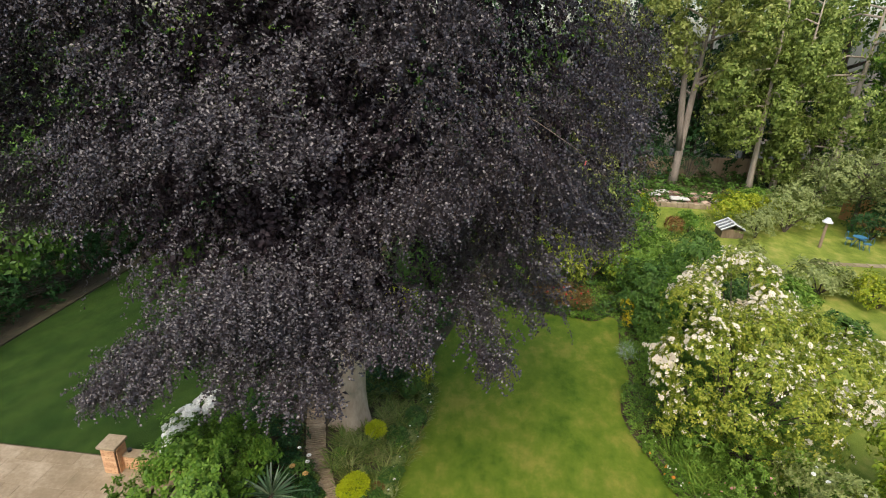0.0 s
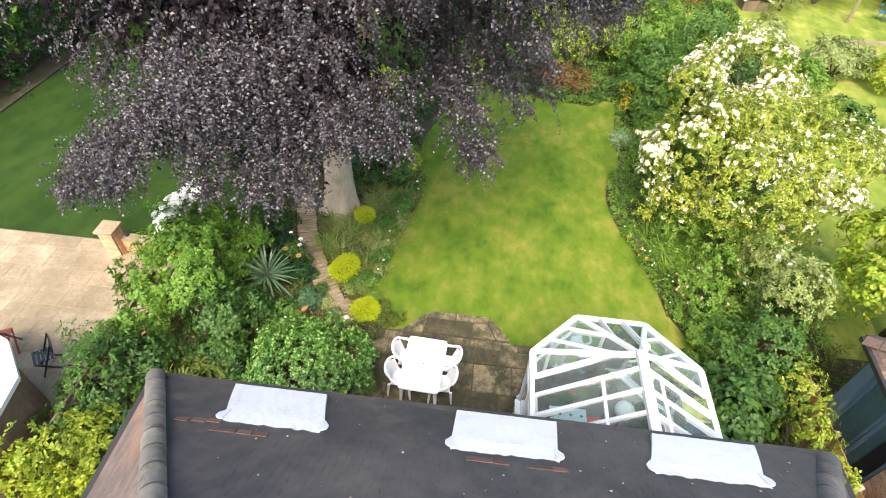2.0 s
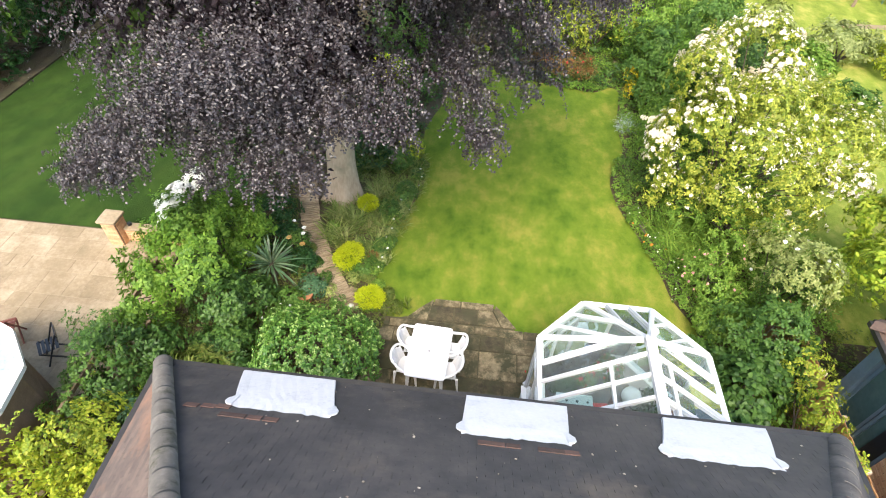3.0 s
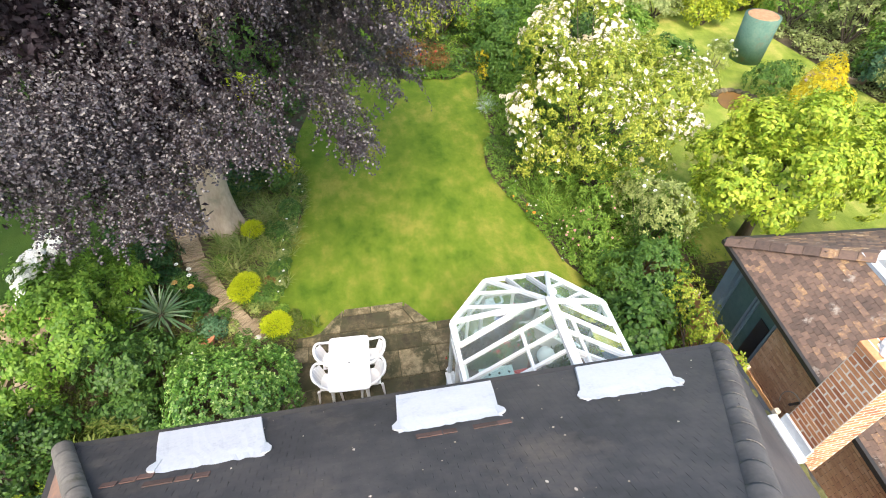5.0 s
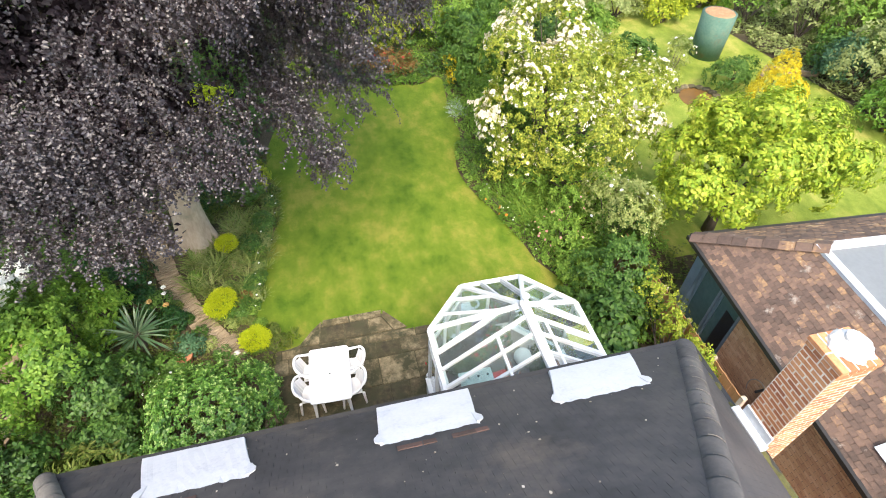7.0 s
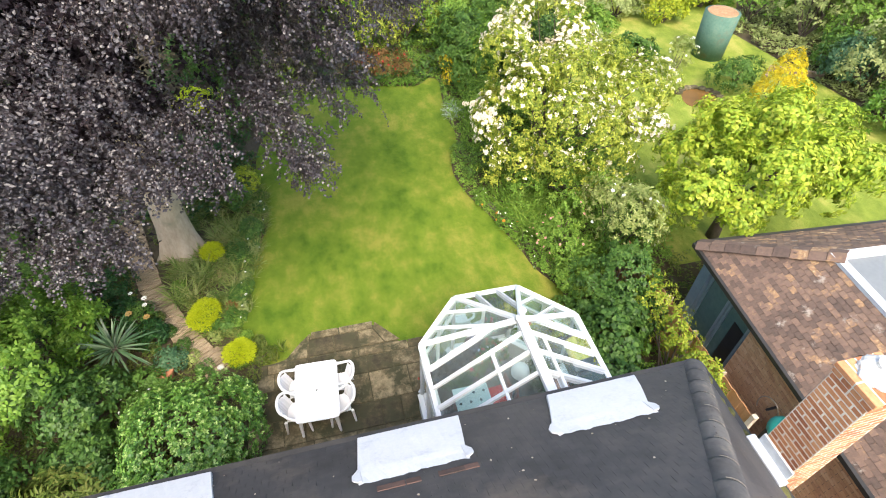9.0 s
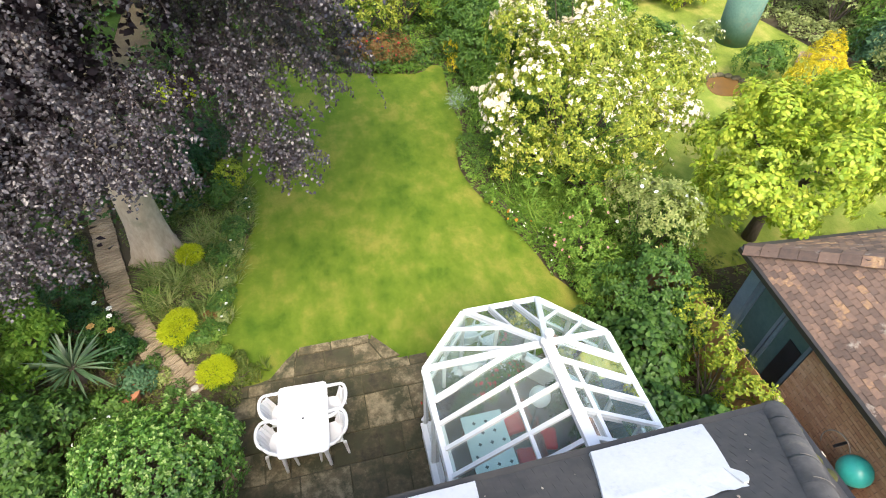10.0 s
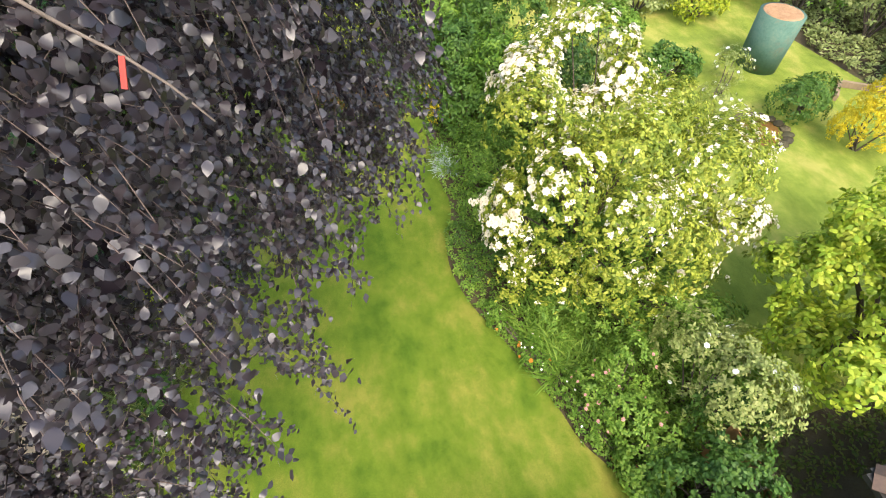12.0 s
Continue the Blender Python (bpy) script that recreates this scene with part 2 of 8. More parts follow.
M_BARK = surface_mat("smooth_beech_bark", [(0.3, (0.27, 0.2, 0.13)), (0.5, (0.44, 0.35, 0.245)), (0.7, (0.58, 0.485, 0.36))], 1.4, 12, 0.85, 0.35, 0, ((0.2, 0.2, 0.13), 0.9, 0.55, 0.75), (1, 1, 0.35))
M_BARK_DARK = surface_mat("dark_bark", [(0.3, (0.04, 0.03, 0.022)), (0.7, (0.13, 0.1, 0.075))], 3, 25, 0.95, 0.8, 0, None, (1, 1, 0.3), bump_dist=0.03)
M_BARK_PALE = surface_mat("pale_bark", [(0.3, (0.2, 0.16, 0.12)), (0.7, (0.46, 0.4, 0.32))], 2, 18, 0.9, 0.6, 0, None, (1, 1, 0.3))
M_BARK_GREY = surface_mat("grey_poplar_bark", [(0.3, (0.13, 0.105, 0.085)), (0.7, (0.33, 0.28, 0.23))], 2, 18, 0.9, 0.6, 0, None, (1, 1, 0.3))
M_FENCE_PALE = surface_mat("pale_brown_fence_wood", [(0.3, (0.26, 0.18, 0.115)), (0.7, (0.46, 0.34, 0.23))], 2, 25, 0.9, 0.5, 0.2, None, (1, 1, 0.2))
M_RUBBLE = surface_mat("red_brown_rubble", [(0.3, (0.14, 0.075, 0.05)), (0.5, (0.27, 0.16, 0.11)), (0.7, (0.46, 0.34, 0.26))], 2, 20, 0.9, 0.6, 0.4)
M_MOSS = surface_mat("roof_moss", [(0.3, (0.05, 0.055, 0.015)), (0.7, (0.14, 0.13, 0.04))], 6, 40, 0.95, 0.8, bump_dist=0.02)
M_BARK_TWIG = surface_mat("grey_brown_twig", [(0.3, (0.08, 0.06, 0.045)), (0.7, (0.2, 0.16, 0.13))], 8, 40, 0.85, 0.3)
M_TWIG = surface_mat("brown_twig", [(0.3, (0.05, 0.034, 0.028)), (0.7, (0.15, 0.11, 0.09))], 5, 30, 0.85, 0.3)
M_FENCE = surface_mat("weathered_fence_wood", [(0.3, (0.12, 0.085, 0.05)), (0.7, (0.3, 0.22, 0.14))], 2, 25, 0.9, 0.5, 0.2, None, (1, 1, 0.2))
M_FENCE_ORANGE = surface_mat("orange_fence_wood", [(0.3, (0.36, 0.18, 0.08)), (0.7, (0.58, 0.32, 0.15))], 2, 25, 0.9, 0.4, 0.2, None, (1, 1, 0.2))
M_STONE = surface_mat("pale_rubble_stone", [(0.3, (0.3, 0.24, 0.18)), (0.5, (0.5, 0.42, 0.33)), (0.7, (0.68, 0.6, 0.5))], 2, 20, 0.9, 0.6, 0.35)
M_TEAL = surface_mat("teal_mesh_wrap", [(0.3, (0.045, 0.1, 0.072)), (0.5, (0.075, 0.155, 0.115)), (0.7, (0.14, 0.19, 0.13))], 1.6, 14, 0.8, 0.4, 0, ((0.14, 0.1, 0.06), 1.5, 0.58, 0.8))
M_PALE_STONE = surface_mat("pale_stone", [(0.3, (0.5, 0.48, 0.44)), (0.7, (0.7, 0.68, 0.63))], 6, 40, 0.8, 0.3)
M_COMPOST = surface_mat("dry_brown_clippings", [(0.3, (0.24, 0.13, 0.06)), (0.7, (0.5, 0.3, 0.16))], 4, 25, 0.95, 1.0, bump_dist=0.05)
M_BLUE = surface_mat("blue_paint", [(0.3, (0.035, 0.15, 0.27)), (0.7, (0.07, 0.22, 0.36))], 4, 25, 0.4, 0.05)
M_BLACK = surface_mat("black_metal", [(0.3, (0.012, 0.013, 0.015)), (0.7, (0.03, 0.032, 0.036))], 4, 25, 0.4, 0.1)
M_RED_WOOD = surface_mat("red_brown_wood", [(0.3, (0.12, 0.03, 0.02)), (0.7, (0.24, 0.07, 0.04))], 3, 25, 0.6, 0.2)
M_RED = surface_mat("red_cushion", [(0.3, (0.5, 0.012, 0.015)), (0.7, (0.7, 0.03, 0.03))], 4, 40, 0.85, 0.2)
M_TAG = surface_mat("faded_red_plastic", [(0.3, (0.28, 0.03, 0.022)), (0.7, (0.4, 0.06, 0.04))], 9, 60, 0.5, 0.1)
M_CLOTH = surface_mat("pale_teal_cloth", [(0.3, (0.5, 0.66, 0.66)), (0.7, (0.66, 0.78, 0.78))], 3, 60, 0.9, 0.15)
M_DIAMOND = surface_mat("dark_print", [(0.3, (0.02, 0.05, 0.05)), (0.7, (0.05, 0.09, 0.09))], 3, 60, 0.9, 0.1)
M_TERRACOTTA = surface_mat("terracotta", [(0.3, (0.34, 0.13, 0.06)), (0.7, (0.5, 0.22, 0.11))], 3, 25, 0.85, 0.3)
M_POND = surface_mat("brown_water", [(0.3, (0.1, 0.05, 0.01)), (0.7, (0.2, 0.1, 0.02))], 1.5, 10, 0.35, 0.03)
# tile colour lowered to carry the dimness inside the conservatory
M_FLOORTILE = surface_mat("darkened_floor_tile", [(0.3, (0.05, 0.045, 0.038)), (0.7, (0.1, 0.09, 0.075))], 2, 20, 0.5, 0.1)
M_TEALBIN = surface_mat("turquoise_plastic", [(0.3, (0.02, 0.3, 0.26)), (0.7, (0.05, 0.42, 0.36))], 3, 20, 0.35, 0.05)
M_GREYFRAME = surface_mat("grey_door_frame", [(0.3, (0.12, 0.18, 0.22)), (0.7, (0.2, 0.27, 0.31))], 3, 20, 0.5, 0.05)
# near-black colour that stands in for the darkness of an unlit room
M_DARKROOM = surface_mat("painted_dim_interior", [(0.3, (0.01, 0.014, 0.014)), (0.7, (0.03, 0.04, 0.04))], 2, 10, 0.9, 0.1)
M_PLASTER = surface_mat("cream_render", [(0.3, (0.5, 0.46, 0.38)), (0.7, (0.62, 0.58, 0.5))], 1.5, 25, 0.9, 0.2)
# the last value mixes in pale colour as painted sky reflection
M_GLASS = glass_mat("clear_glass", (0.82, 0.94, 0.91), 0.03, 1.6, 0.13)
M_POLY = surface_mat("pale_roof_glazing", [(0.3, (0.3, 0.36, 0.38)), (0.7, (0.46, 0.51, 0.52))], 1.0, 12, 0.3, 0.05)
# opaque teal base colour, raised to paint the reflection in the door panes
M_GLASS_DARK = surface_mat("opaque_reflection_glass", [(0.3, (0.06, 0.125, 0.12)), (0.7, (0.12, 0.2, 0.19))], 0.6, 8, 0.1, 0.0, rough_var=0.03)

# lightest stops paint sky glints on single leaves; lowest are lifted for haze
L_BEECH = leaf_mat("copper_beech_leaf", [(0.0069, 0.0048, 0.0061), (0.0105, 0.0075, 0.0093), (0.0214, 0.0149, 0.0185), (0.0281, 0.02, 0.0234), (0.0388, 0.0316, 0.0361), (0.0563, 0.0481, 0.051), (0.075, 0.0658, 0.0669), (0.0688, 0.0407, 0.0361)], 0.4, 0.06, 0.65)
# darker copy of the beech leaf, crown shade put into its colour
L_BEECH_IN = leaf_mat("shaded_inner_beech_leaf", [(0.0112, 0.0075, 0.01), (0.0225, 0.0149, 0.0194), (0.0375, 0.0247, 0.0287)], 0.6, 0.08, 0.25)
L_BRIGHT = leaf_mat("fresh_green_leaf", [(0.04, 0.1, 0.011), (0.1, 0.21, 0.024), (0.18, 0.31, 0.042), (0.26, 0.39, 0.065)], 0.45, 0.35)
L_MID = leaf_mat("mid_green_leaf", [(0.035, 0.085, 0.014), (0.08, 0.165, 0.026), (0.14, 0.24, 0.045)], 0.45, 0.3)
L_DARK = leaf_mat("dark_green_leaf", [(0.0112, 0.0416, 0.0104), (0.0252, 0.078, 0.0182), (0.056, 0.13, 0.0312)], 0.45, 0.25)
L_GLOSSY = leaf_mat("glossy_evergreen_leaf", [(0.024, 0.075, 0.011), (0.065, 0.165, 0.023), (0.14, 0.28, 0.042), (0.25, 0.39, 0.085)], 0.42, 0.2, 0.45)
L_YELLOW = leaf_mat("yellow_green_leaf", [(0.1, 0.17, 0.012), (0.24, 0.32, 0.02), (0.42, 0.46, 0.035), (0.52, 0.52, 0.07)], 0.5, 0.35)
L_GOLD = leaf_mat("golden_leaf", [(0.42, 0.33, 0.01), (0.62, 0.5, 0.02), (0.75, 0.62, 0.04)], 0.5, 0.3)
L_LIME = leaf_mat("lime_bloom", [(0.28, 0.38, 0.008), (0.46, 0.56, 0.014), (0.64, 0.69, 0.028), (0.74, 0.75, 0.06)], 0.6, 0.3)
L_FORSYTH = leaf_mat("mixed_yellow_leaf", [(0.08, 0.13, 0.014), (0.16, 0.23, 0.024), (0.28, 0.36, 0.034), (0.4, 0.43, 0.05), (0.17, 0.12, 0.05)], 0.5, 0.35)
L_STRAW = leaf_mat("straw_blade", [(0.2, 0.18, 0.06), (0.33, 0.29, 0.11), (0.45, 0.38, 0.18)], 0.6, 0.25)
L_TREE = leaf_mat("golden_catalpa_leaf", [(0.1032, 0.186, 0.0152), (0.2408, 0.3534, 0.0285), (0.4042, 0.4836, 0.0475), (0.5676, 0.558, 0.0855)], 0.45, 0.35)
L_ROSE = leaf_mat("rose_leaf", [(0.05, 0.1, 0.014), (0.2, 0.27, 0.032), (0.44, 0.48, 0.07), (0.62, 0.6, 0.13)], 0.45, 0.45)
L_PALE = leaf_mat("pale_grey_green_leaf", [(0.15, 0.21, 0.05), (0.29, 0.34, 0.1), (0.46, 0.47, 0.18)], 0.55, 0.3)
L_SILVER = leaf_mat("silver_leaf", [(0.24, 0.32, 0.26), (0.4, 0.48, 0.42), (0.55, 0.62, 0.56)], 0.6, 0.2)
L_YUCCA = leaf_mat("yucca_leaf", [(0.03, 0.075, 0.03), (0.085, 0.16, 0.075), (0.27, 0.34, 0.2)], 0.4, 0.15, 0.6)
L_GRASSY = leaf_mat("strappy_leaf", [(0.06, 0.11, 0.018), (0.15, 0.23, 0.045), (0.28, 0.33, 0.09), (0.38, 0.35, 0.15)], 0.5, 0.3)
L_MOSSY = leaf_mat("mixed_low_leaf", [(0.05, 0.085, 0.015), (0.1, 0.15, 0.025), (0.17, 0.2, 0.045), (0.22, 0.19, 0.07)], 0.5, 0.3)
L_LUSH = leaf_mat("lush_bed_leaf", [(0.07, 0.155, 0.019), (0.17, 0.295, 0.04), (0.3, 0.42, 0.075)], 0.5, 0.35)
L_SHADY = leaf_mat("shade_leaf", [(0.016, 0.045, 0.01), (0.035, 0.085, 0.016), (0.075, 0.15, 0.03), (0.13, 0.22, 0.045)], 0.45, 0.25)
L_SHADY2 = leaf_mat("broad_shade_leaf", [(0.025, 0.065, 0.012), (0.055, 0.125, 0.022), (0.1, 0.19, 0.035), (0.16, 0.26, 0.05)], 0.45, 0.3)
L_BRONZE = leaf_mat("bronze_leaf", [(0.08, 0.08, 0.015), (0.2, 0.1, 0.03), (0.3, 0.16, 0.06), (0.16, 0.2, 0.04)], 0.5, 0.3)
L_TEALISH = leaf_mat("blue_green_leaf", [(0.03, 0.08, 0.035), (0.07, 0.15, 0.07), (0.14, 0.24, 0.125)], 0.5, 0.25)
L_WOOD = leaf_mat("woodland_leaf", [(0.06, 0.085, 0.02), (0.21, 0.255, 0.058), (0.4, 0.44, 0.12), (0.54, 0.55, 0.2)], 0.5, 0.4)
L_FAR = leaf_mat("hanging_tree_leaf", [(0.05, 0.085, 0.02), (0.16, 0.225, 0.045), (0.32, 0.4, 0.095), (0.48, 0.53, 0.17)], 0.5, 0.4)
L_OLIVE = leaf_mat("soft_grey_green_leaf", [(0.14, 0.18, 0.055), (0.27, 0.32, 0.11), (0.42, 0.45, 0.19)], 0.55, 0.3)
F_CREAM = leaf_mat("cream_petal", [(0.8, 0.72, 0.5), (0.86, 0.79, 0.66), (0.88, 0.83, 0.77)], 0.7, 0.3, 0.2)
F_WHITE = leaf_mat("white_petal", [(0.85, 0.85, 0.8), (0.9, 0.9, 0.88)], 0.7, 0.3, 0.2)
F_PINK = leaf_mat("pink_petal", [(0.6, 0.25, 0.25), (0.75, 0.45, 0.42)], 0.7, 0.3, 0.2)
F_ORANGE = leaf_mat("orange_petal", [(0.6, 0.2, 0.03), (0.72, 0.35, 0.06)], 0.7, 0.3, 0.2)
F_APRICOT = leaf_mat("apricot_petal", [(0.42, 0.26, 0.08), (0.6, 0.4, 0.16)], 0.7, 0.3, 0.2)
L_TIPS = leaf_mat("pale_young_leaf", [(0.22, 0.36, 0.08), (0.34, 0.48, 0.14), (0.47, 0.58, 0.24)], 0.4, 0.3, 0.4)
F_RED = leaf_mat("red_petal", [(0.5, 0.03, 0.03), (0.6, 0.1, 0.08)], 0.7, 0.3, 0.2)


# ---- building blocks ----
def thing(name, label, category, at=(0, 0, 0), group="", kind=""):
    ob = new(name)
    ob.location = at
    ob.empty_display_size = 0.1
    return tagged(ob, label, category, group, kind)


def mesh_ob(name, data, parent=None, label=""):
    ob = new(name, data)
    if parent is not None:
        ob.parent = parent
        ob.matrix_parent_inverse = Matrix.Translation(-world_at(parent))
    if label:
        ob["label"] = label
    return ob


def world_at(ob):
    v = Vector(ob.location)
    p = ob.parent
    return v if p is None else v + (Vector((0, 0, 0)) if ob.type == "MESH" else world_at(p))


def part(name, bm, mat, parent, label="", smooth=False):
    me = bpy.data.meshes.new(name)
    bmesh.ops.recalc_face_normals(bm, faces=bm.faces)
    bm.to_mesh(me)
    bm.free()
    me.materials.append(mat)
    if smooth:
        me.shade_smooth()
    return mesh_ob(name, me, parent, label)


def tri_mesh(name, co, tris, mat):
    """A mesh from arrays of places and corner numbers, without slow operators."""
    me = bpy.data.meshes.new(name)
    me.vertices.add(len(co))
    me.vertices.foreach_set("co", np.ascontiguousarray(co, np.float32).ravel())
    tris = np.ascontiguousarray(tris, np.int32)
    k = tris.shape[1]
    me.loops.add(tris.size)
    me.loops.foreach_set("vertex_index", tris.ravel())
    me.polygons.add(len(tris))
    me.polygons.foreach_set("loop_start", np.arange(0, tris.size, k, dtype=np.int32))
    me.materials.append(mat)
    me.update(calc_edges=True)
    return me


def box(bm, lo, hi, bevel=0.0, turn=0.0, at=None):
    """A block between two corners, its edges rounded a little; turn: radians about z round its middle or at."""
    vs = [bm.verts.new((x, y, z)) for x in (lo[0], hi[0]) for y in (lo[1], hi[1]) for z in (lo[2], hi[2])]
    fs = [bm.faces.new([vs[i] for i in q]) for q in ((0, 1, 3, 2), (4, 6, 7, 5), (0, 4, 5, 1), (2, 3, 7, 6), (0, 2, 6, 4), (1, 5, 7, 3))]
    if turn:
        c = Vector(at or ((lo[0] + hi[0]) / 2, (lo[1] + hi[1]) / 2, 0))
        bmesh.ops.rotate(bm, verts=vs, cent=c, matrix=Matrix.Rotation(turn, 3, "Z"))
    if bevel:
        es = list({e for f in fs for e in f.edges})
        bmesh.ops.bevel(bm, geom=es, offset=bevel, segments=1, affect="EDGES")
    return vs


def bar(bm, a, b, w, h, up=(0, 0, 1)):
    """A straight square-edged bar from a to b, w wide and h high, its middle on the line."""
    a, b = Vector(a), Vector(b)
    d = (b - a).normalized()
    s = d.cross(Vector(up))
    s = s.normalized() if s.length > 1e-4 else Vector((1, 0, 0))
    u = s.cross(d)
    vs = [bm.verts.new(p + s * (w / 2) * i + u * (h / 2) * j) for p in (a, b) for i, j in ((-1, -1), (1, -1), (1, 1), (-1, 1))]
    for q in ((0, 1, 2, 3), (7, 6, 5, 4), (0, 4, 5, 1), (1, 5, 6, 2), (2, 6, 7, 3), (3, 7, 4, 0)):
        bm.faces.new([vs[i] for i in q])
    return vs


def tube(bm, pts, radii, sides=8):
    """A round, tapering tube along points."""
    rings = []
    for i, p in enumerate(pts):
        p = Vector(p)
        d = (Vector(pts[min(i + 1, len(pts) - 1)]) - Vector(pts[max(i - 1, 0)])).normalized()
        a = d.cross(Vector((0.31, 0.17, 0.93)))
        a = a.normalized() if a.length > 1e-3 else Vector((1, 0, 0))
        b = d.cross(a)
        rings.append([bm.verts.new(p + (a * math.cos(t) + b * math.sin(t)) * radii[i]) for t in [2 * math.pi * k / sides for k in range(sides)]])
    for r, q in zip(rings, rings[1:]):
        for k in range(sides):
            bm.faces.new((r[k], r[(k + 1) % sides], q[(k + 1) % sides], q[k]))
    bm.faces.new(rings[0][::-1])
    bm.faces.new(rings[-1])


def disc(bm, c, r, h, sides=24, r2=None, bevel=0.0):
    r2 = r if r2 is None else r2
    lo = [bm.verts.new((c[0] + r * math.cos(2 * math.pi * k / sides), c[1] + r * math.sin(2 * math.pi * k / sides), c[2])) for k in range(sides)]
    hi = [bm.verts.new((c[0] + r2 * math.cos(2 * math.pi * k / sides), c[1] + r2 * math.sin(2 * math.pi * k / sides), c[2] + h)) for k in range(sides)]
    for k in range(sides):
        bm.faces.new((lo[k], lo[(k + 1) % sides], hi[(k + 1) % sides], hi[k]))
    top = bm.faces.new(hi)
    bm.faces.new(lo[::-1])
    if bevel:
        bmesh.ops.bevel(bm, geom=list(top.edges), offset=bevel, segments=2, affect="EDGES")


def slab(bm, outline, z0, z1):
    """A flat piece of any outline between two heights."""
    lo = [bm.verts.new((x, y, z0)) for x, y in outline]
    hi = [bm.verts.new((x, y, z1)) for x, y in outline]
    n = len(lo)
    for k in range(n):
        bm.faces.new((lo[k], lo[(k + 1) % n], hi[(k + 1) % n], hi[k]))
    bm.faces.new(hi)
    bm.faces.new(lo[::-1])


def smooth_outline(pts, steps=5):
    out, n = [], len(pts)
    for i in range(n):
        p0, p1, p2, p3 = (np.array(pts[(i + k - 1) % n]) for k in range(4))
        for s in range(steps):
            t = s / steps
            out.append(tuple(0.5 * (2 * p1 + (p2 - p0) * t + (2 * p0 - 5 * p1 + 4 * p2 - p3) * t**2 + (3 * p1 - p0 - 3 * p2 + p3) * t**3)))
    return out


def unit(v):
    return v / np.maximum(np.linalg.norm(v, axis=-1, keepdims=True), 1e-9)


WAVES = np.random.default_rng(5)
KS, PH = WAVES.normal(size=(10, 3)), WAVES.uniform(0, 6.28, 10)


def wob(p, scale=1.0):
    """A smooth field between about -1 and 1."""
    return np.sin(p @ (KS.T * scale) + PH).sum(-1) / 4.0


def leaf_data(name, P, T, N, L, W, mat, curve=0.15, fine=False):
    """Leaves at places P along T, facing N, of length L and half width W."""
    T = unit(T)
    B = unit(np.cross(T, N))
    N = np.cross(B, T)
    if fine == 2:
        u, w = np.array([0, 0.14, 0.4, 0.74, 1, 0.7, 0.36, 0.12]), np.array([0, 0.62, 1, 0.66, 0, -0.72, -1, -0.58])
        tri = np.array([(0, 1, 7), (1, 2, 6), (1, 6, 7), (2, 3, 5), (2, 5, 6), (3, 4, 5)])
    elif fine:
        u, w = np.array([0, 0.28, 0.68, 1, 0.68, 0.28]), np.array([0, 1, 0.85, 0, -0.85, -1])
        tri = np.array([(0, 1, 5), (1, 2, 4), (1, 4, 5), (2, 3, 4)])
    else:
        u, w = np.array([0, 0.45, 1, 0.45]), np.array([0, 1, 0, -1])
        tri = np.array([(0, 1, 2), (0, 2, 3)])
    L, W = np.broadcast_to(L, len(P)), np.broadcast_to(W, len(P))
    fold = 0.35 if fine != 2 else 0.3 + 0.35 * np.sin(np.arange(len(P)) * 1.7)[:, None] + 0.2 * np.sin(np.arange(len(P))[:, None] * 0.9 + np.arange(8) * 2.2)
    co = (P[:, None] + T[:, None] * (L[:, None] * u)[..., None] + B[:, None] * (W[:, None] * w)[..., None]
          + N[:, None] * ((W[:, None] * np.abs(w) * fold) - curve * L[:, None] * u**2)[..., None])
    k = len(u)
    tris = (np.arange(len(P))[:, None, None] * k + tri).reshape(-1, 3)
    return tri_mesh(name, co.reshape(-1, 3), tris, mat)


def lobe_points(lobes, n, r, ragged=0.18, low=-0.35, deep=0.12):
    """Places and outward ways on the skin of a heap of round lobes."""
    lobes = np.array(lobes, float)
    area = (lobes[:, 3] * lobes[:, 4] + lobes[:, 5] * (lobes[:, 3] + lobes[:, 4]))
    P, D = np.zeros((0, 3)), np.zeros((0, 3))
    while len(P) < n:
        m = n * 2
        who = r.choice(len(lobes), m, p=area / area.sum())
        d = unit(r.normal(size=(m, 3)))
        d[:, 2] = np.where(d[:, 2] < low, -d[:, 2], d[:, 2])
        c, rad = lobes[who, :3], lobes[who, 3:]
        puff = 1 + ragged * (0.5 * wob(c + d * rad * 1.5, 2.6) + 0.3 * wob(c + d * rad * 1.5 + 3, 7.0)) - np.abs(r.normal(size=m)) * deep
        p = c + d * rad * puff[:, None]
        keep = (p[:, 2] > 0.02) & (r.random(m) > np.clip(ragged * (-1.5 * wob(p, 4.5) - 0.3), 0, 0.88))
        for k in range(len(lobes)):
            keep &= ((((p - lobes[k, :3]) / lobes[k, 3:]) ** 2).sum(1) > 0.72) | (who == k)
        P, D = np.r_[P, p[keep]], np.r_[D, unit(d / rad)[keep]]
    return P[:n], D[:n]


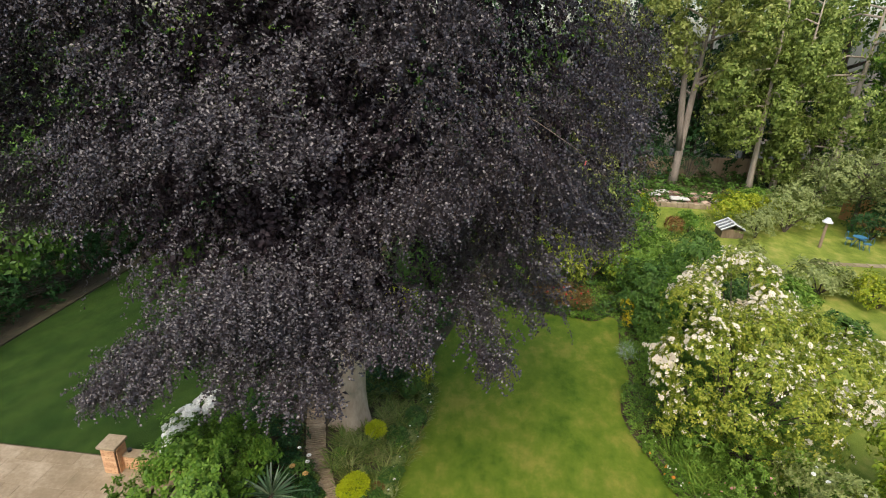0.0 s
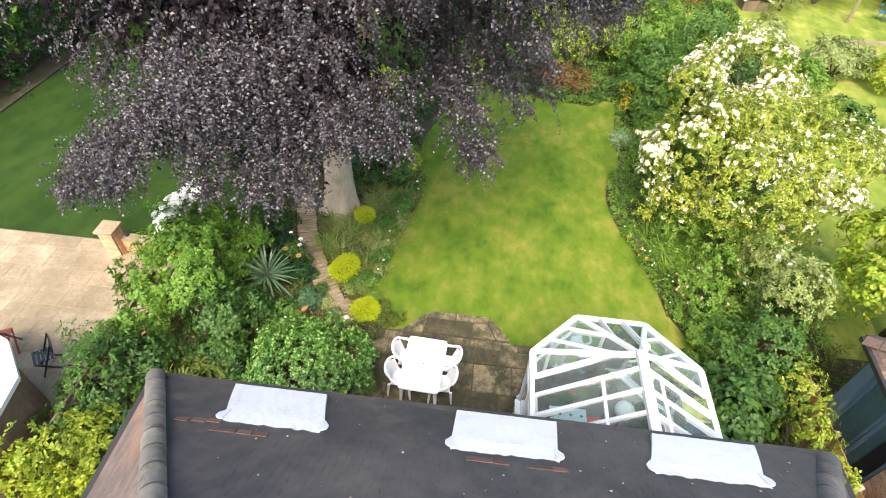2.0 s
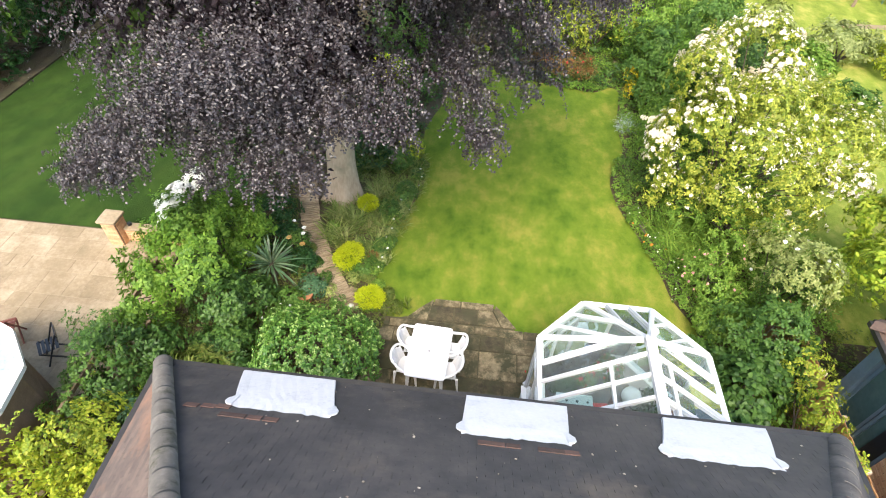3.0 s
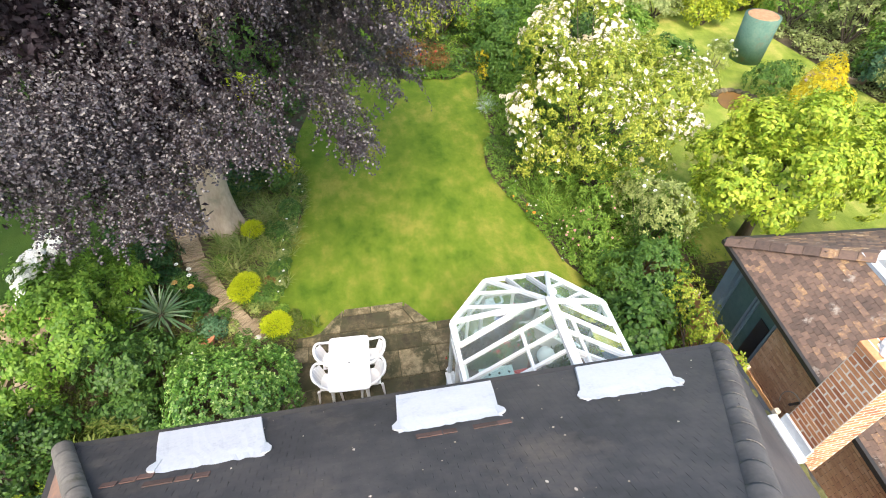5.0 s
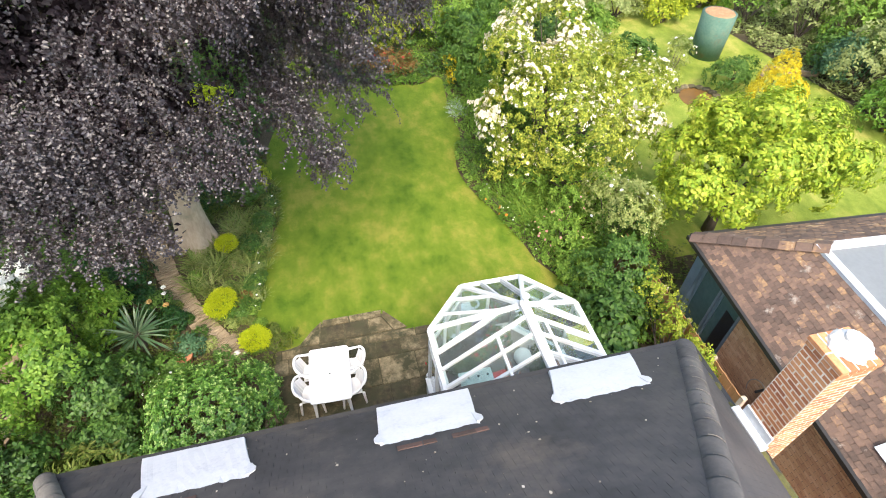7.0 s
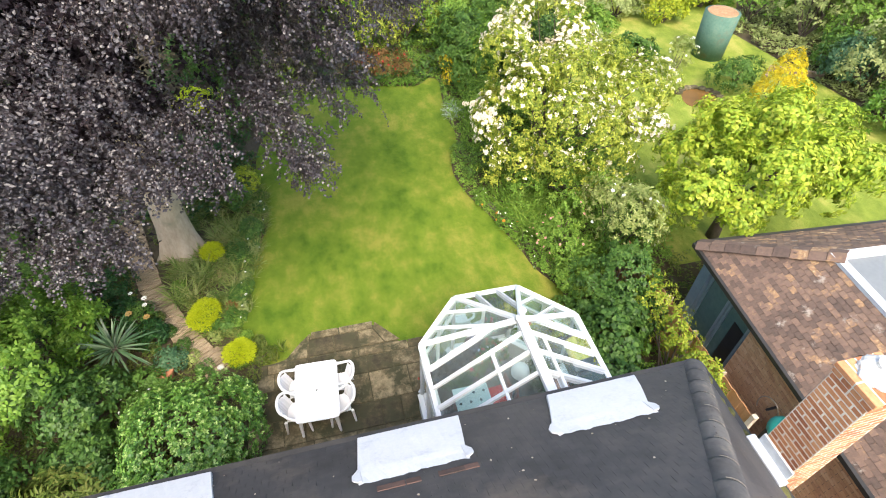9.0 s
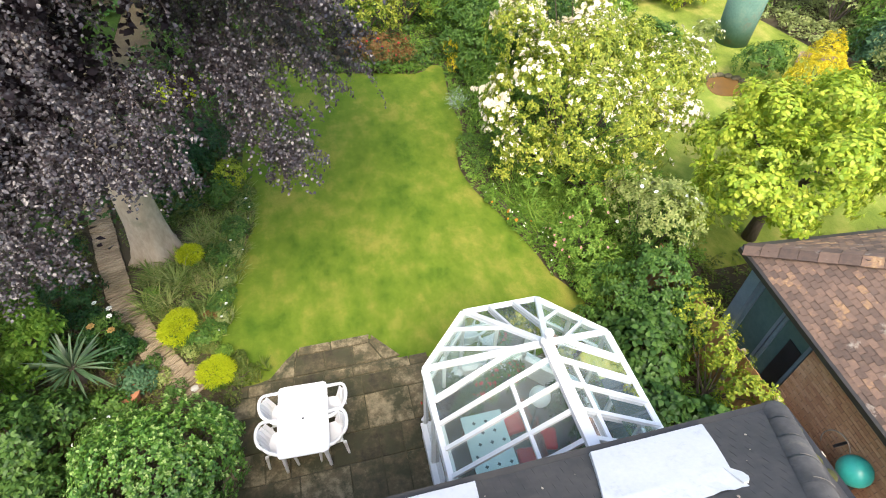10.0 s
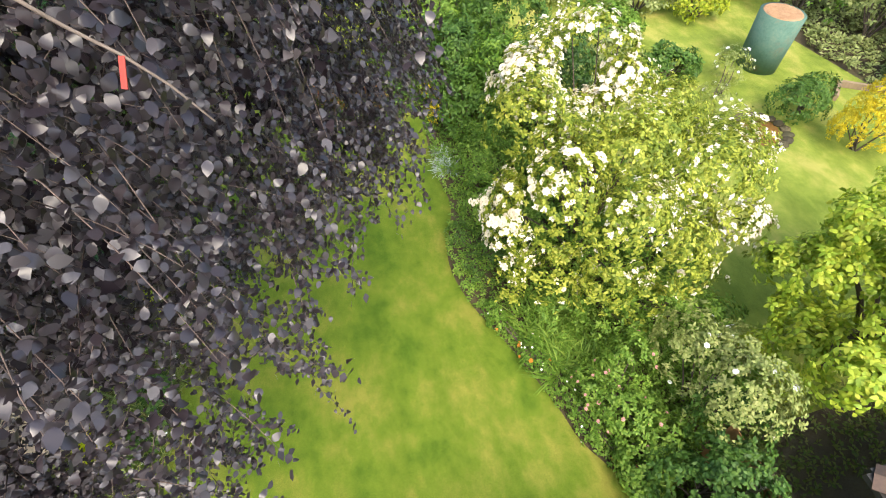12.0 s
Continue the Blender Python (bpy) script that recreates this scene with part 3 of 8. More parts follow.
def sprigs(name, P, D, k, L, aspect, mat, r, spread=0.9, lift=0.35, fine=False, curve=0.2, droop=0.0):
    """k leaves round each of the places P, fanning out from the way D."""
    m = len(P)
    side = unit(np.cross(D, r.normal(size=(m, 3))))
    oth = np.cross(D, side)
    ang = (np.arange(k) * 2.4)[None] + r.uniform(0, 6.28, (m, 1))
    lean = lift + r.uniform(-0.25, 0.35, (m, k))
    T = (side[:, None] * np.cos(ang)[..., None] + oth[:, None] * np.sin(ang)[..., None]) * spread + D[:, None] * lean[..., None]
    T[..., 2] -= droop
    T = unit(T + r.normal(size=T.shape) * 0.12)
    N = unit(D[:, None] + r.normal(size=T.shape) * 0.35 + np.array([0, 0, 0.35]))
    size = L * r.uniform(0.65, 1.2, (m, k))
    Q = P[:, None] + D[:, None] * (r.uniform(-0.5, 0.5, (m, k)) * L)[..., None] + T * (size * 0.12)[..., None]
    return leaf_data(name, Q.reshape(-1, 3), T.reshape(-1, 3), N.reshape(-1, 3), size.ravel(), size.ravel() * aspect / 2, mat, curve, fine)


def stems_part(owner, base, tops, mat=None, thick=0.02, name="stem"):
    b = Vector(base)
    for t in tops:
        bm = bmesh.new()
        t = Vector(t)
        mid = b.lerp(t, 0.5) + Vector((random.uniform(-0.1, 0.1), random.uniform(-0.1, 0.1), 0.08))
        tube(bm, [b + Vector((random.uniform(-0.08, 0.08), random.uniform(-0.08, 0.08), -0.03)), mid, t], [thick, thick * 0.7, thick * 0.3], 5)
        part(name, bm, mat or M_BARK_DARK, owner)


def shrub(name, label, category, lobes, n, k, L, aspect, mat, seed, ragged=0.25, lift=0.35, fine=False, droop=0.0, deep=0.12, group="", thick=0.025, curve=0.2, stems=(0.5, 2.6, 4.7), hollow=None):
    r = np.random.default_rng(seed)
    base = (float(np.mean([q[0] for q in lobes])), float(np.mean([q[1] for q in lobes])), 0.0)
    ob = thing(name, label, category, base, group)
    tops = [(q[0] + q[3] * 0.3 * math.cos(i), q[1] + q[4] * 0.3 * math.sin(i), q[2] + q[5] * 0.4) for q in lobes for i in stems]
    stems_part(ob, base, tops, thick=thick)
    P, D = lobe_points(lobes, n, r, ragged, deep=deep)
    if hollow:
        # an arch through the growth: a point on its axis, the way it runs, its radius
        at, way, rad = np.array(hollow[0]), unit(np.array(hollow[1])), hollow[2]
        rel = P - at
        off = np.linalg.norm(rel - (rel @ way)[:, None] * way, axis=1)
        P, D = P[off > rad], D[off > rad]
    mesh_ob("foliage", sprigs(name, P, D, k, L, aspect, mat, r, lift=lift, fine=fine, droop=droop, curve=curve), ob)
    return ob, P, D


def blossom_mesh(name, mat, petals=7):
    bm = bmesh.new()
    c = bm.verts.new((0, 0, 0.25))
    for ring, (rad, z, off) in enumerate(((1.0, 0.12, 0), (0.6, 0.42, 0.4))):
        for i in range(petals):
            a = 2 * math.pi * i / petals + off
            w = math.pi / petals * 1.15
            p = [bm.verts.new((rad * k * math.cos(a + s * w), rad * k * math.sin(a + s * w), z * h)) for k, s, h in ((0.15, 0, 0.6), (0.72, -1, 1.3), (1.0, 0, 1.0), (0.72, 1, 1.3))]
            bm.faces.new(p)
    bm.faces.new([bm.verts.new((0.3 * math.cos(a), 0.3 * math.sin(a), 0.3)) for a in (0, 1.26, 2.51, 3.77, 5.03)])
    bm.verts.remove(c)
    me = bpy.data.meshes.new(name)
    bm.to_mesh(me)
    bm.free()
    me.materials.append(mat)
    return me


def blossoms(owner, me, P, D, sizes, name="blossom"):
    home = Matrix.Translation(-Vector(owner.location))
    for p, d, s in zip(P, D, sizes):
        o = new(name, me)
        o.parent = owner
        o.matrix_parent_inverse = home
        q = Vector(d + np.array([0, 0, 0.3])).to_track_quat("Z", "Y")
        o.matrix_basis = Matrix.LocRotScale(Vector(p), q, Vector((s, s, s)))


def blade_clump(name, label, category, spots, k, L, W, mat, seed, arch=0.5, upright=0.9, group="", fine=True):
    """Tufts of long arching leaves at each spot."""
    r = np.random.default_rng(seed)
    S = np.array(spots, float)
    ob = thing(name, label, category, tuple(S.mean(0) * np.array([1, 1, 0])), group)
    m = len(S)
    a = r.uniform(0, 6.28, (m, k))
    out = r.uniform(0.25, 1.0, (m, k))
    T = np.stack([np.cos(a) * out, np.sin(a) * out, upright * np.ones_like(a)], -1)
    N = np.stack([-np.cos(a) * upright, -np.sin(a) * upright, out], -1) + r.normal(size=T.shape) * 0.15
    size = L * r.uniform(0.6, 1.15, (m, k))
    P = S[:, None] + np.stack([np.cos(a), np.sin(a), 0 * a], -1) * (L * 0.1)
    me = leaf_data(name, P.reshape(-1, 3), T.reshape(-1, 3), N.reshape(-1, 3), size.ravel(), W, mat, arch, fine)
    co = np.zeros(len(me.vertices) * 3, np.float32)
    me.vertices.foreach_get("co", co)
    co = co.reshape(-1, 3)
    co[:, 2] = np.maximum(co[:, 2], 0.015)
    me.vertices.foreach_set("co", co.ravel())
    mesh_ob("leaves", me, ob)
    return ob


def pieces(parent, name, data, places, mat=None):
    """Objects of their own on one shared mesh, laid at the given matrices."""
    inv = Matrix.Translation(-Vector(parent.location))
    for m in places:
        o = new(name, data)
        o.parent = parent
        o.matrix_parent_inverse = inv
        o.matrix_basis = m


def block_mesh(name, sx, sy, sz, mat, bevel=0.0):
    bm = bmesh.new()
    box(bm, (-sx / 2, -sy / 2, 0), (sx / 2, sy / 2, sz), bevel)
    me = bpy.data.meshes.new(name)
    bmesh.ops.recalc_face_normals(bm, faces=bm.faces)
    bm.to_mesh(me)
    bm.free()
    me.materials.append(mat)
    return me


CUBE = np.array([(x, y, z) for x in (-0.5, 0.5) for y in (-0.5, 0.5) for z in (0, 1)], float)
CUBE_Q = np.array([(0, 1, 3, 2), (4, 6, 7, 5), (0, 4, 5, 1), (2, 3, 7, 6), (1, 5, 7, 3), (0, 2, 6, 4)])


def joined_blocks(name, mats, sizes, mat):
    """Many blocks in one mesh: 4x4 frames and sizes along their axes."""
    A = np.array([np.array(m) for m in mats])
    S = np.array(sizes, float)
    loc = CUBE[None] * S[:, None]
    co = np.einsum("nij,nkj->nki", A[:, :3, :3], loc) + A[:, None, :3, 3]
    q = (np.arange(len(A))[:, None, None] * 8 + CUBE_Q).reshape(-1, 4)
    me = tri_mesh(name, co.reshape(-1, 3), q, mat)
    me.shade_flat()
    return me


def frame_of(o, u, v, n):
    m = Matrix.Identity(4)
    for c, w in enumerate((u, v, n)):
        m[0][c], m[1][c], m[2][c] = w
    m.translation = o
    return m


def courses(parent, name, o, u, v, width, height, piece, gauge, thick, gap, mat, keep=None, parts_at=None, tilt=0.0, jitter=0.004, half=True, seed=3):
    """Rows of bricks or tiles on a plane from o along u and up v. parts_at tells which are objects of their own; the rest is one mesh."""
    r = random.Random(seed)
    u, v = Vector(u).normalized(), Vector(v).normalized()
    n = u.cross(v)
    shared = block_mesh(name, piece - gap, gauge - gap if not tilt else gauge * 1.5, thick, mat)
    own, rest, sizes = [], [], []
    rows, cols = int(height / gauge + 0.5), int(width / piece) + 2
    for j in range(rows):
        for i in range(cols):
            x = i * piece + (piece / 2 if (half and j % 2) else 0)
            y = (j + 0.5) * gauge
            lo, hi = max(0, x - piece / 2), min(width, x + piece / 2)
            if hi - lo < piece * 0.2:
                continue
            mid = (lo + hi) / 2
            if keep and not keep(mid, y):
                continue
            c = Vector(o) + u * mid + v * y + n * r.uniform(0, jitter)
            m = frame_of(c, u, v, n) @ Matrix.Rotation(-tilt, 4, "X") @ Matrix.Rotation(r.uniform(-0.008, 0.008), 4, "Z")
            whole = hi - lo > piece * 0.97
            if whole and parts_at and parts_at(mid, y) and len(own) < 300:
                own.append(m)
            else:
                rest.append(m)
                sizes.append((hi - lo - gap, gauge - gap if not tilt else gauge * 1.5, thick))
    pieces(parent, name, shared, own)
    if rest:
        ob = mesh_ob(name + "s", joined_blocks(name, rest, sizes, mat), parent)
        ob["kind"] = "stuff"
    return len(own), len(rest)


# ---- ground, lawns and paving ----
bm = bmesh.new()
bmesh.ops.create_grid(bm, x_segments=40, y_segments=40, size=300)
ground = tagged(part("ground", bm, M_SOIL, None), "dark garden soil with low green growth", "ground", kind="structure")

LAWN = [(-2.55, 8.4), (-2.4, 10.4), (-1.85, 11.8), (-1.65, 13.0), (-1.95, 14.4), (-1.95, 16.1), (-1.45, 18.3), (-1.35, 21.0), (-0.6, 22.9), (0.3, 22.4), (0.7, 20.5), (1.6, 20.05), (3.1, 19.75),
        (4.3, 19.5), (5.0, 20.0), (5.3, 19.6), (5.15, 18.6), (4.95, 17.0), (4.95, 15.6), (4.35, 14.0), (4.4, 12.7), (4.85, 11.3), (5.25, 9.8),
        (5.4, 9.0), (5.8, 8.1), (5.6, 7.5), (4.6, 7.0), (3.8, 6.8), (2.4, 6.8), (1.9, 7.4), (1.3, 7.5), (0.7, 8.15), (-0.75, 8.15), (-1.4, 7.6), (-2.2, 7.65)]
bm = bmesh.new()
slab(bm, smooth_outline(LAWN), -0.05, 0.025)
lawn = tagged(part("lawn", bm, M_LAWN, None), "mown lawn with dry yellow patches and curved edges", "lawn", kind="structure")
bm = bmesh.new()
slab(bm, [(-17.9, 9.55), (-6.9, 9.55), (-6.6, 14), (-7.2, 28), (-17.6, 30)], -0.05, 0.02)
tagged(part("lawn_west", bm, M_LAWN_SHADED, None), "striped mown lawn of the next garden, coloured dark for the beech's shade", "lawn", kind="structure")
bm = bmesh.new()
slab(bm, [(9.3, 8.2), (21.4, 8.2), (21.2, 14.2), (20.25, 21.5), (22.5, 24), (26, 29), (26, 40), (22, 43), (16.5, 37.6), (10.2, 37.6), (9.6, 26), (10, 18)], -0.05, 0.018)
tagged(part("lawn_east", bm, M_LAWN_FAR, None), "sunny yellow-green lawn of a neighbouring garden", "lawn", kind="structure")


def in_outline(x, y, outline):
    """Whether places lie inside an outline."""
    c = np.zeros(np.shape(x), bool)
    for (ax, ay), (bx, by) in zip(outline, outline[1:] + outline[:1]):
        c ^= ((ay > y) != (by > y)) & (x < (bx - ax) * (y - ay) / (by - ay + 1e-12) + ax)
    return c


LAWN_EDGE = smooth_outline(LAWN)


def ground_cover(label, outline, per_m2, L, mat, seed, high=0.22, keep=None, aspect=0.55):
    """Low leaves all over a bed, thicker and higher in drifts."""
    r = np.random.default_rng(seed)
    xs, ys = [p[0] for p in outline], [p[1] for p in outline]
    n = int(per_m2 * (max(xs) - min(xs)) * (max(ys) - min(ys)))
    x, y = r.uniform(min(xs), max(xs), n), r.uniform(min(ys), max(ys), n)
    ok = in_outline(x, y, outline) & ~in_outline(x, y, LAWN_EDGE)
    if keep:
        ok &= keep(x, y)
    P = np.stack([x, y, 0 * x], -1)[ok]
    drift = wob(P, 1.5) + 0.6 * wob(P + 5, 4.0)
    P[:, 2] = 0.03 + high * np.clip(0.55 + 0.45 * drift, 0.05, 1.4) * r.uniform(0.35, 1.0, len(P))
    D = unit(r.normal(0, 0.35, (len(P), 3)) + np.array([0, 0, 1.0]))
    ob = mesh_ob("ground_cover", sprigs("ground_cover", P, D, 5, L, aspect, mat, r, 1.0, 0.3), None)
    return tagged(ob, label, "plants", kind="stuff")


def bed_of(name, outline, z, mat, label):
    b = bmesh.new()
    slab(b, outline, -0.06, z)
    return tagged(part(name, b, mat, None), label, "paving", kind="structure")


def flags(parent, x0, x1, y0, y1, rows, mat, z, seed, keep=None, gap=0.012):
    """Flagstones of mixed lengths in rows."""
    r = random.Random(seed)
    y = y0
    while y < y1 - 0.1:
        h = min(r.choice(rows), y1 - y)
        x = x0
        while x < x1 - 0.05:
            w = r.choice((0.45, 0.6, 0.6, 0.75, 0.9))
            w = x1 - x if x1 - x - w < 0.25 else w
            if not keep or keep(x + w / 2, y + h / 2):
                b = bmesh.new()
                dz = r.uniform(-0.004, 0.006)
                box(b, (x + gap, y + gap, z - 0.05), (x + w - gap, y + h - gap, z + dz), 0.006, r.uniform(-0.006, 0.006))
                part("flagstone", b, mat, parent)
            x += w
        y += h


patio = bed_of("pavement", [(-2.3, 2.7), (1.95, 2.7), (1.95, 7.5), (1.34, 7.54), (0.76, 8.22), (-0.78, 8.22), (-1.45, 7.6), (-2.3, 7.55)], 0.022, M_JOINT, "brown weathered flagstone patio with a stepped front edge")
flags(patio, -2.25, 1.9, 2.75, 7.5, (0.6, 0.6, 0.75, 0.45), M_FLAG, 0.045, 4)
for outline in ([(-1.42, 7.53), (-0.9, 7.53), (-0.86, 7.88), (-0.78, 8.2), (-1.05, 7.95)], [(-0.88, 7.53), (-0.25, 7.53), (-0.25, 8.0), (-0.82, 8.0)], [(-0.23, 7.53), (0.35, 7.53), (0.35, 8.0), (-0.23, 8.0)],
                [(0.37, 7.53), (0.95, 7.53), (0.72, 8.0), (0.37, 8.0)], [(-0.8, 8.02), (-0.1, 8.02), (-0.1, 8.22), (-0.75, 8.22)], [(-0.08, 8.02), (0.72, 8.02), (0.76, 8.22), (-0.08, 8.22)],
                [(0.75, 8.0), (0.98, 7.53), (1.33, 7.54), (0.8, 8.2)]):
    bm = bmesh.new()
    cx, cy = (sum(p[k] for p in outline) / len(outline) for k in (0, 1))
    slab(bm, [(cx + (x - cx) * 0.975, cy + (y - cy) * 0.975) for x, y in outline], 0.0, 0.055)
    part("flagstone", bm, M_FLAG, patio)

west_patio = bed_of("pavement_west", [(-17.9, 1.5), (-7.6, 1.5), (-7.6, 9.5), (-17.9, 9.5)], 0.02, M_JOINT_TAN, "sunlit buff sandstone patio of the next garden")
flags(west_patio, -14.6, -7.7, 3.2, 9.48, (0.6, 0.9, 0.45, 0.75), M_FLAG_TAN, 0.026, 9, None, 0.004)
bm = bmesh.new()
slab(bm, [(-17.8, 1.6), (-14.62, 1.6), (-14.62, 9.48), (-17.8, 9.48)], 0.0, 0.038)
part("flagstone", bm, M_FLAG_TAN, west_patio)

# boardwalk through the bed
WALK = [(-2.86, 7.58), (-3.14, 7.98), (-3.65, 8.71), (-4.12, 9.48), (-4.69, 10.64), (-5.11, 11.88), (-5.52, 13.2), (-6.0, 14.6), (-6.6, 16.2)]
SIDE_WALK = [(-2.3, 8.0), (-3.12, 8.2)]
boardwalk = tagged(thing("boardwalk", "", "", (-3.3, 8.2, 0)), "weathered wooden plank path winding through the bed", "path", kind="structure")
for route, wide, base_z in ((WALK, 0.56, 0.032), (SIDE_WALK, 0.34, 0.02)):
    plank = block_mesh("plank", wide, 0.068, 0.035, M_PLANK, 0.006)
    spots, carry = [], 0.0
    for (ax, ay), (bx, by) in zip(route, route[1:]):
        seg = math.hypot(bx - ax, by - ay)
        d = carry
        while d < seg:
            q = d / seg
            sway = random.uniform(-0.015, 0.015)
            spots.append(pose(ax + (bx - ax) * q + sway, ay + (by - ay) * q, base_z + random.uniform(0, 0.009), 0, 0, math.degrees(math.atan2(by - ay, bx - ax)) - 90 + random.uniform(-2.5, 2.5)))
            d += 0.082
        carry = d - seg
    pieces(boardwalk, "plank", plank, spots)
for s_ in (-0.22, 0.22):
    for (ax, ay), (bx, by) in zip(WALK, WALK[1:]):
        bm = bmesh.new()
        bar(bm, (ax + s_ * 0.8, ay + s_ * 0.5, 0.012), (bx + s_ * 0.8, by + s_ * 0.5, 0.012), 0.05, 0.03)
        part("bearer", bm, M_BARK_DARK, boardwalk)

# ---- the house below the camera ----
X0, X1, Y0, Y1, EAVE = -3.82, 4.75, -5.0, 3.0, 4.66
RUN = (Y1 - Y0) / 2
HIP = 0.775  # plan run of a hip sideways for each metre inwards
RIDGE_Z = EAVE + RUN * 0.81
PITCH, SIDE_PITCH = math.atan(0.81), math.atan(0.81 / HIP)
YM = (Y0 + Y1) / 2
house = thing("house", "brick house with a dark hipped tile roof and white dormers", "house", (0.4, -1, 0))
bm = bmesh.new()
wx0, wx1, wy0, wy1 = X0 + 0.3, X1 - 0.3, Y0 + 0.3, Y1 - 0.3
for lo, hi in (((wx0, wy1 - 0.25, 0), (wx1, wy1, 4.7)), ((wx0, wy0, 0), (wx1, wy0 + 0.25, 4.7)), ((wx0, wy0 + 0.25, 0), (wx0 + 0.25, wy1 - 0.25, 4.7)), ((wx1 - 0.25, wy0 + 0.25, 0), (wx1, wy1 - 0.25, 4.7))):
    box(bm, lo, hi)
part("wall", bm, M_BRICK, house)
bm = bmesh.new()
A, B, C, D = (X0, Y0, EAVE), (X1, Y0, EAVE), (X1, Y1, EAVE), (X0, Y1, EAVE)
R1, R2 = (X0 + RUN * HIP, YM, RIDGE_Z), (X1 - RUN * HIP, YM, RIDGE_Z)
vs = {p: bm.verts.new(p) for p in (A, B, C, D, R1, R2)}
for q in ((A, B, R2, R1), (C, D, R1, R2), (D, A, R1), (B, C, R2), (D, C, B, A)):
    bm.faces.new([vs[p] for p in q])
part("roof", bm, M_TILE, house, "dark grey tile roof with stains and lichen")
bm = bmesh.new()
for a, b in ((D, C), (C, B), (B, A), (A, D)):
    a, b = Vector(a), Vector(b)
    out = Vector(((b - a).y, -(b - a).x, 0)).normalized() * -0.05
    bar(bm, a + out + Vector((0, 0, -0.06)), b + out + Vector((0, 0, -0.06)), 0.1, 0.11)
part("gutter", bm, M_GUTTER, house, "dark mossy gutter")
bm = bmesh.new()
box(bm, (X0 + 0.02, Y0 + 0.02, EAVE - 0.06), (X1 - 0.02, Y1 - 0.02, EAVE - 0.02))
part("soffit", bm, M_UPVC, house)


def half_round(name, length, rad, mat, lip=0.025):
    b = bmesh.new()
    rings = []
    for y, k in ((0, 0.99), (length * 0.1, 1.0 + lip), (length * 0.12, 0.99), (length, 0.99 - 2 * lip)):
        rings.append([b.verts.new((rad * k * math.cos(t), y, rad * k * math.sin(t))) for t in [math.pi * i / 8 for i in range(9)]])
    for p, q in zip(rings, rings[1:]):
        for i in range(8):
            b.faces.new((p[i], p[i + 1], q[i + 1], q[i]))
    b.faces.new(rings[0])
    me = bpy.data.meshes.new(name)
    bmesh.ops.recalc_face_normals(b, faces=b.faces)
    b.to_mesh(me)
    b.free()
    me.materials.append(mat)
    me.shade_smooth()
    return me


cp, sp = math.cos(PITCH), math.sin(PITCH)
cs, ss = math.cos(SIDE_PITCH), math.sin(SIDE_PITCH)
round_hip = half_round("hip_tile", 0.42, 0.122, M_HIP, 0.012)
flat_hip = half_round("hip_tile", 0.42, 0.17, M_HIP_DARK, 0.006)
for k, (a, b) in enumerate(((D, R1), (C, R2), (A, R1), (B, R2), (R1, R2))):
    a, b = Vector(a), Vector(b)
    d = (b - a).normalized()
    u = (Vector(((-ss, ss, -ss, ss, 0)[k], 0, (cs, cs, cs, cs, cp)[k])) + Vector((0, (sp, sp, -sp, -sp, 0)[k], cp)))
    u = (u - d * u.dot(d)).normalized()
    s = d.cross(u)
    n = int((b - a).length / 0.36)
    sunk, me = (0.122, flat_hip) if k in (1, 3) else (0.0, round_hip)
    pieces(house, "hip_tile", me, [frame_of(a + d * (0.36 * i - 0.06) + u * (random.uniform(0, 0.01) - sunk), s, d, u) for i in range(n + 1)])
    if k in (1, 4):
        # pale mortar showing where one hip tile laps the next
        bm = bmesh.new()
        for i in range(1, n + 1):
            o = a + d * (0.36 * i - 0.065) - u * sunk
            for t in range(4, 8):
                t0, t1 = math.pi * t / 12, math.pi * (t + 1) / 12
                p, q = (o + s * (0.173 * math.cos(w)) + u * (0.173 * math.sin(w)) for w in (t0, t1))
                bar(bm, p, q, 0.007, 0.007, d)
            part("mortar_joint", bm, M_HIP, house)
            bm = bmesh.new()
        bm.free()

# tiles of the three slopes that come into view
W_N, W_S = X1 - X0, Y1 - Y0
DORMERS = ((-2.74, -1.55, -2.51, -1.36), (0.12, 1.37, 0.08, 1.27), (2.55, 3.79, 2.29, 3.51))


def on_north(x, d, lift=0.0):
    """A place on the garden slope, d metres of plan in from the eaves."""
    return Vector((x, Y1 - d, EAVE + d * 0.81)) + Vector((0, sp, cp)) * lift


north = lambda x, y: y * cp * HIP + 0.05 < x < W_N - y * cp * HIP - 0.05
side = lambda x, y: y * cs / HIP + 0.05 < x < W_S - y * cs / HIP - 0.05
courses(house, "roof_tile", (X1, Y1, EAVE + 0.005), (-1, 0, 0), (0, -cp, sp), W_N, 5.1, 0.17, 0.102, 0.013, 0.003, M_TILE, north, lambda x, y: 0.7 < y < 1.35, 0.05, 0.002)
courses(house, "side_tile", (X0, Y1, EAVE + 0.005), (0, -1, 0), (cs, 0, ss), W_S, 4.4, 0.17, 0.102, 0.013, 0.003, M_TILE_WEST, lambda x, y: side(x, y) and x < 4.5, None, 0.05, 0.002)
courses(house, "side_tile", (X1, Y0, EAVE + 0.005), (0, 1, 0), (-cs, 0, ss), W_S, 4.4, 0.17, 0.102, 0.013, 0.003, M_TILE, lambda x, y: side(x, y) and x > 3.5, None, 0.05, 0.002)

# bare red tiles showing behind the dormers' sheets
bare = []
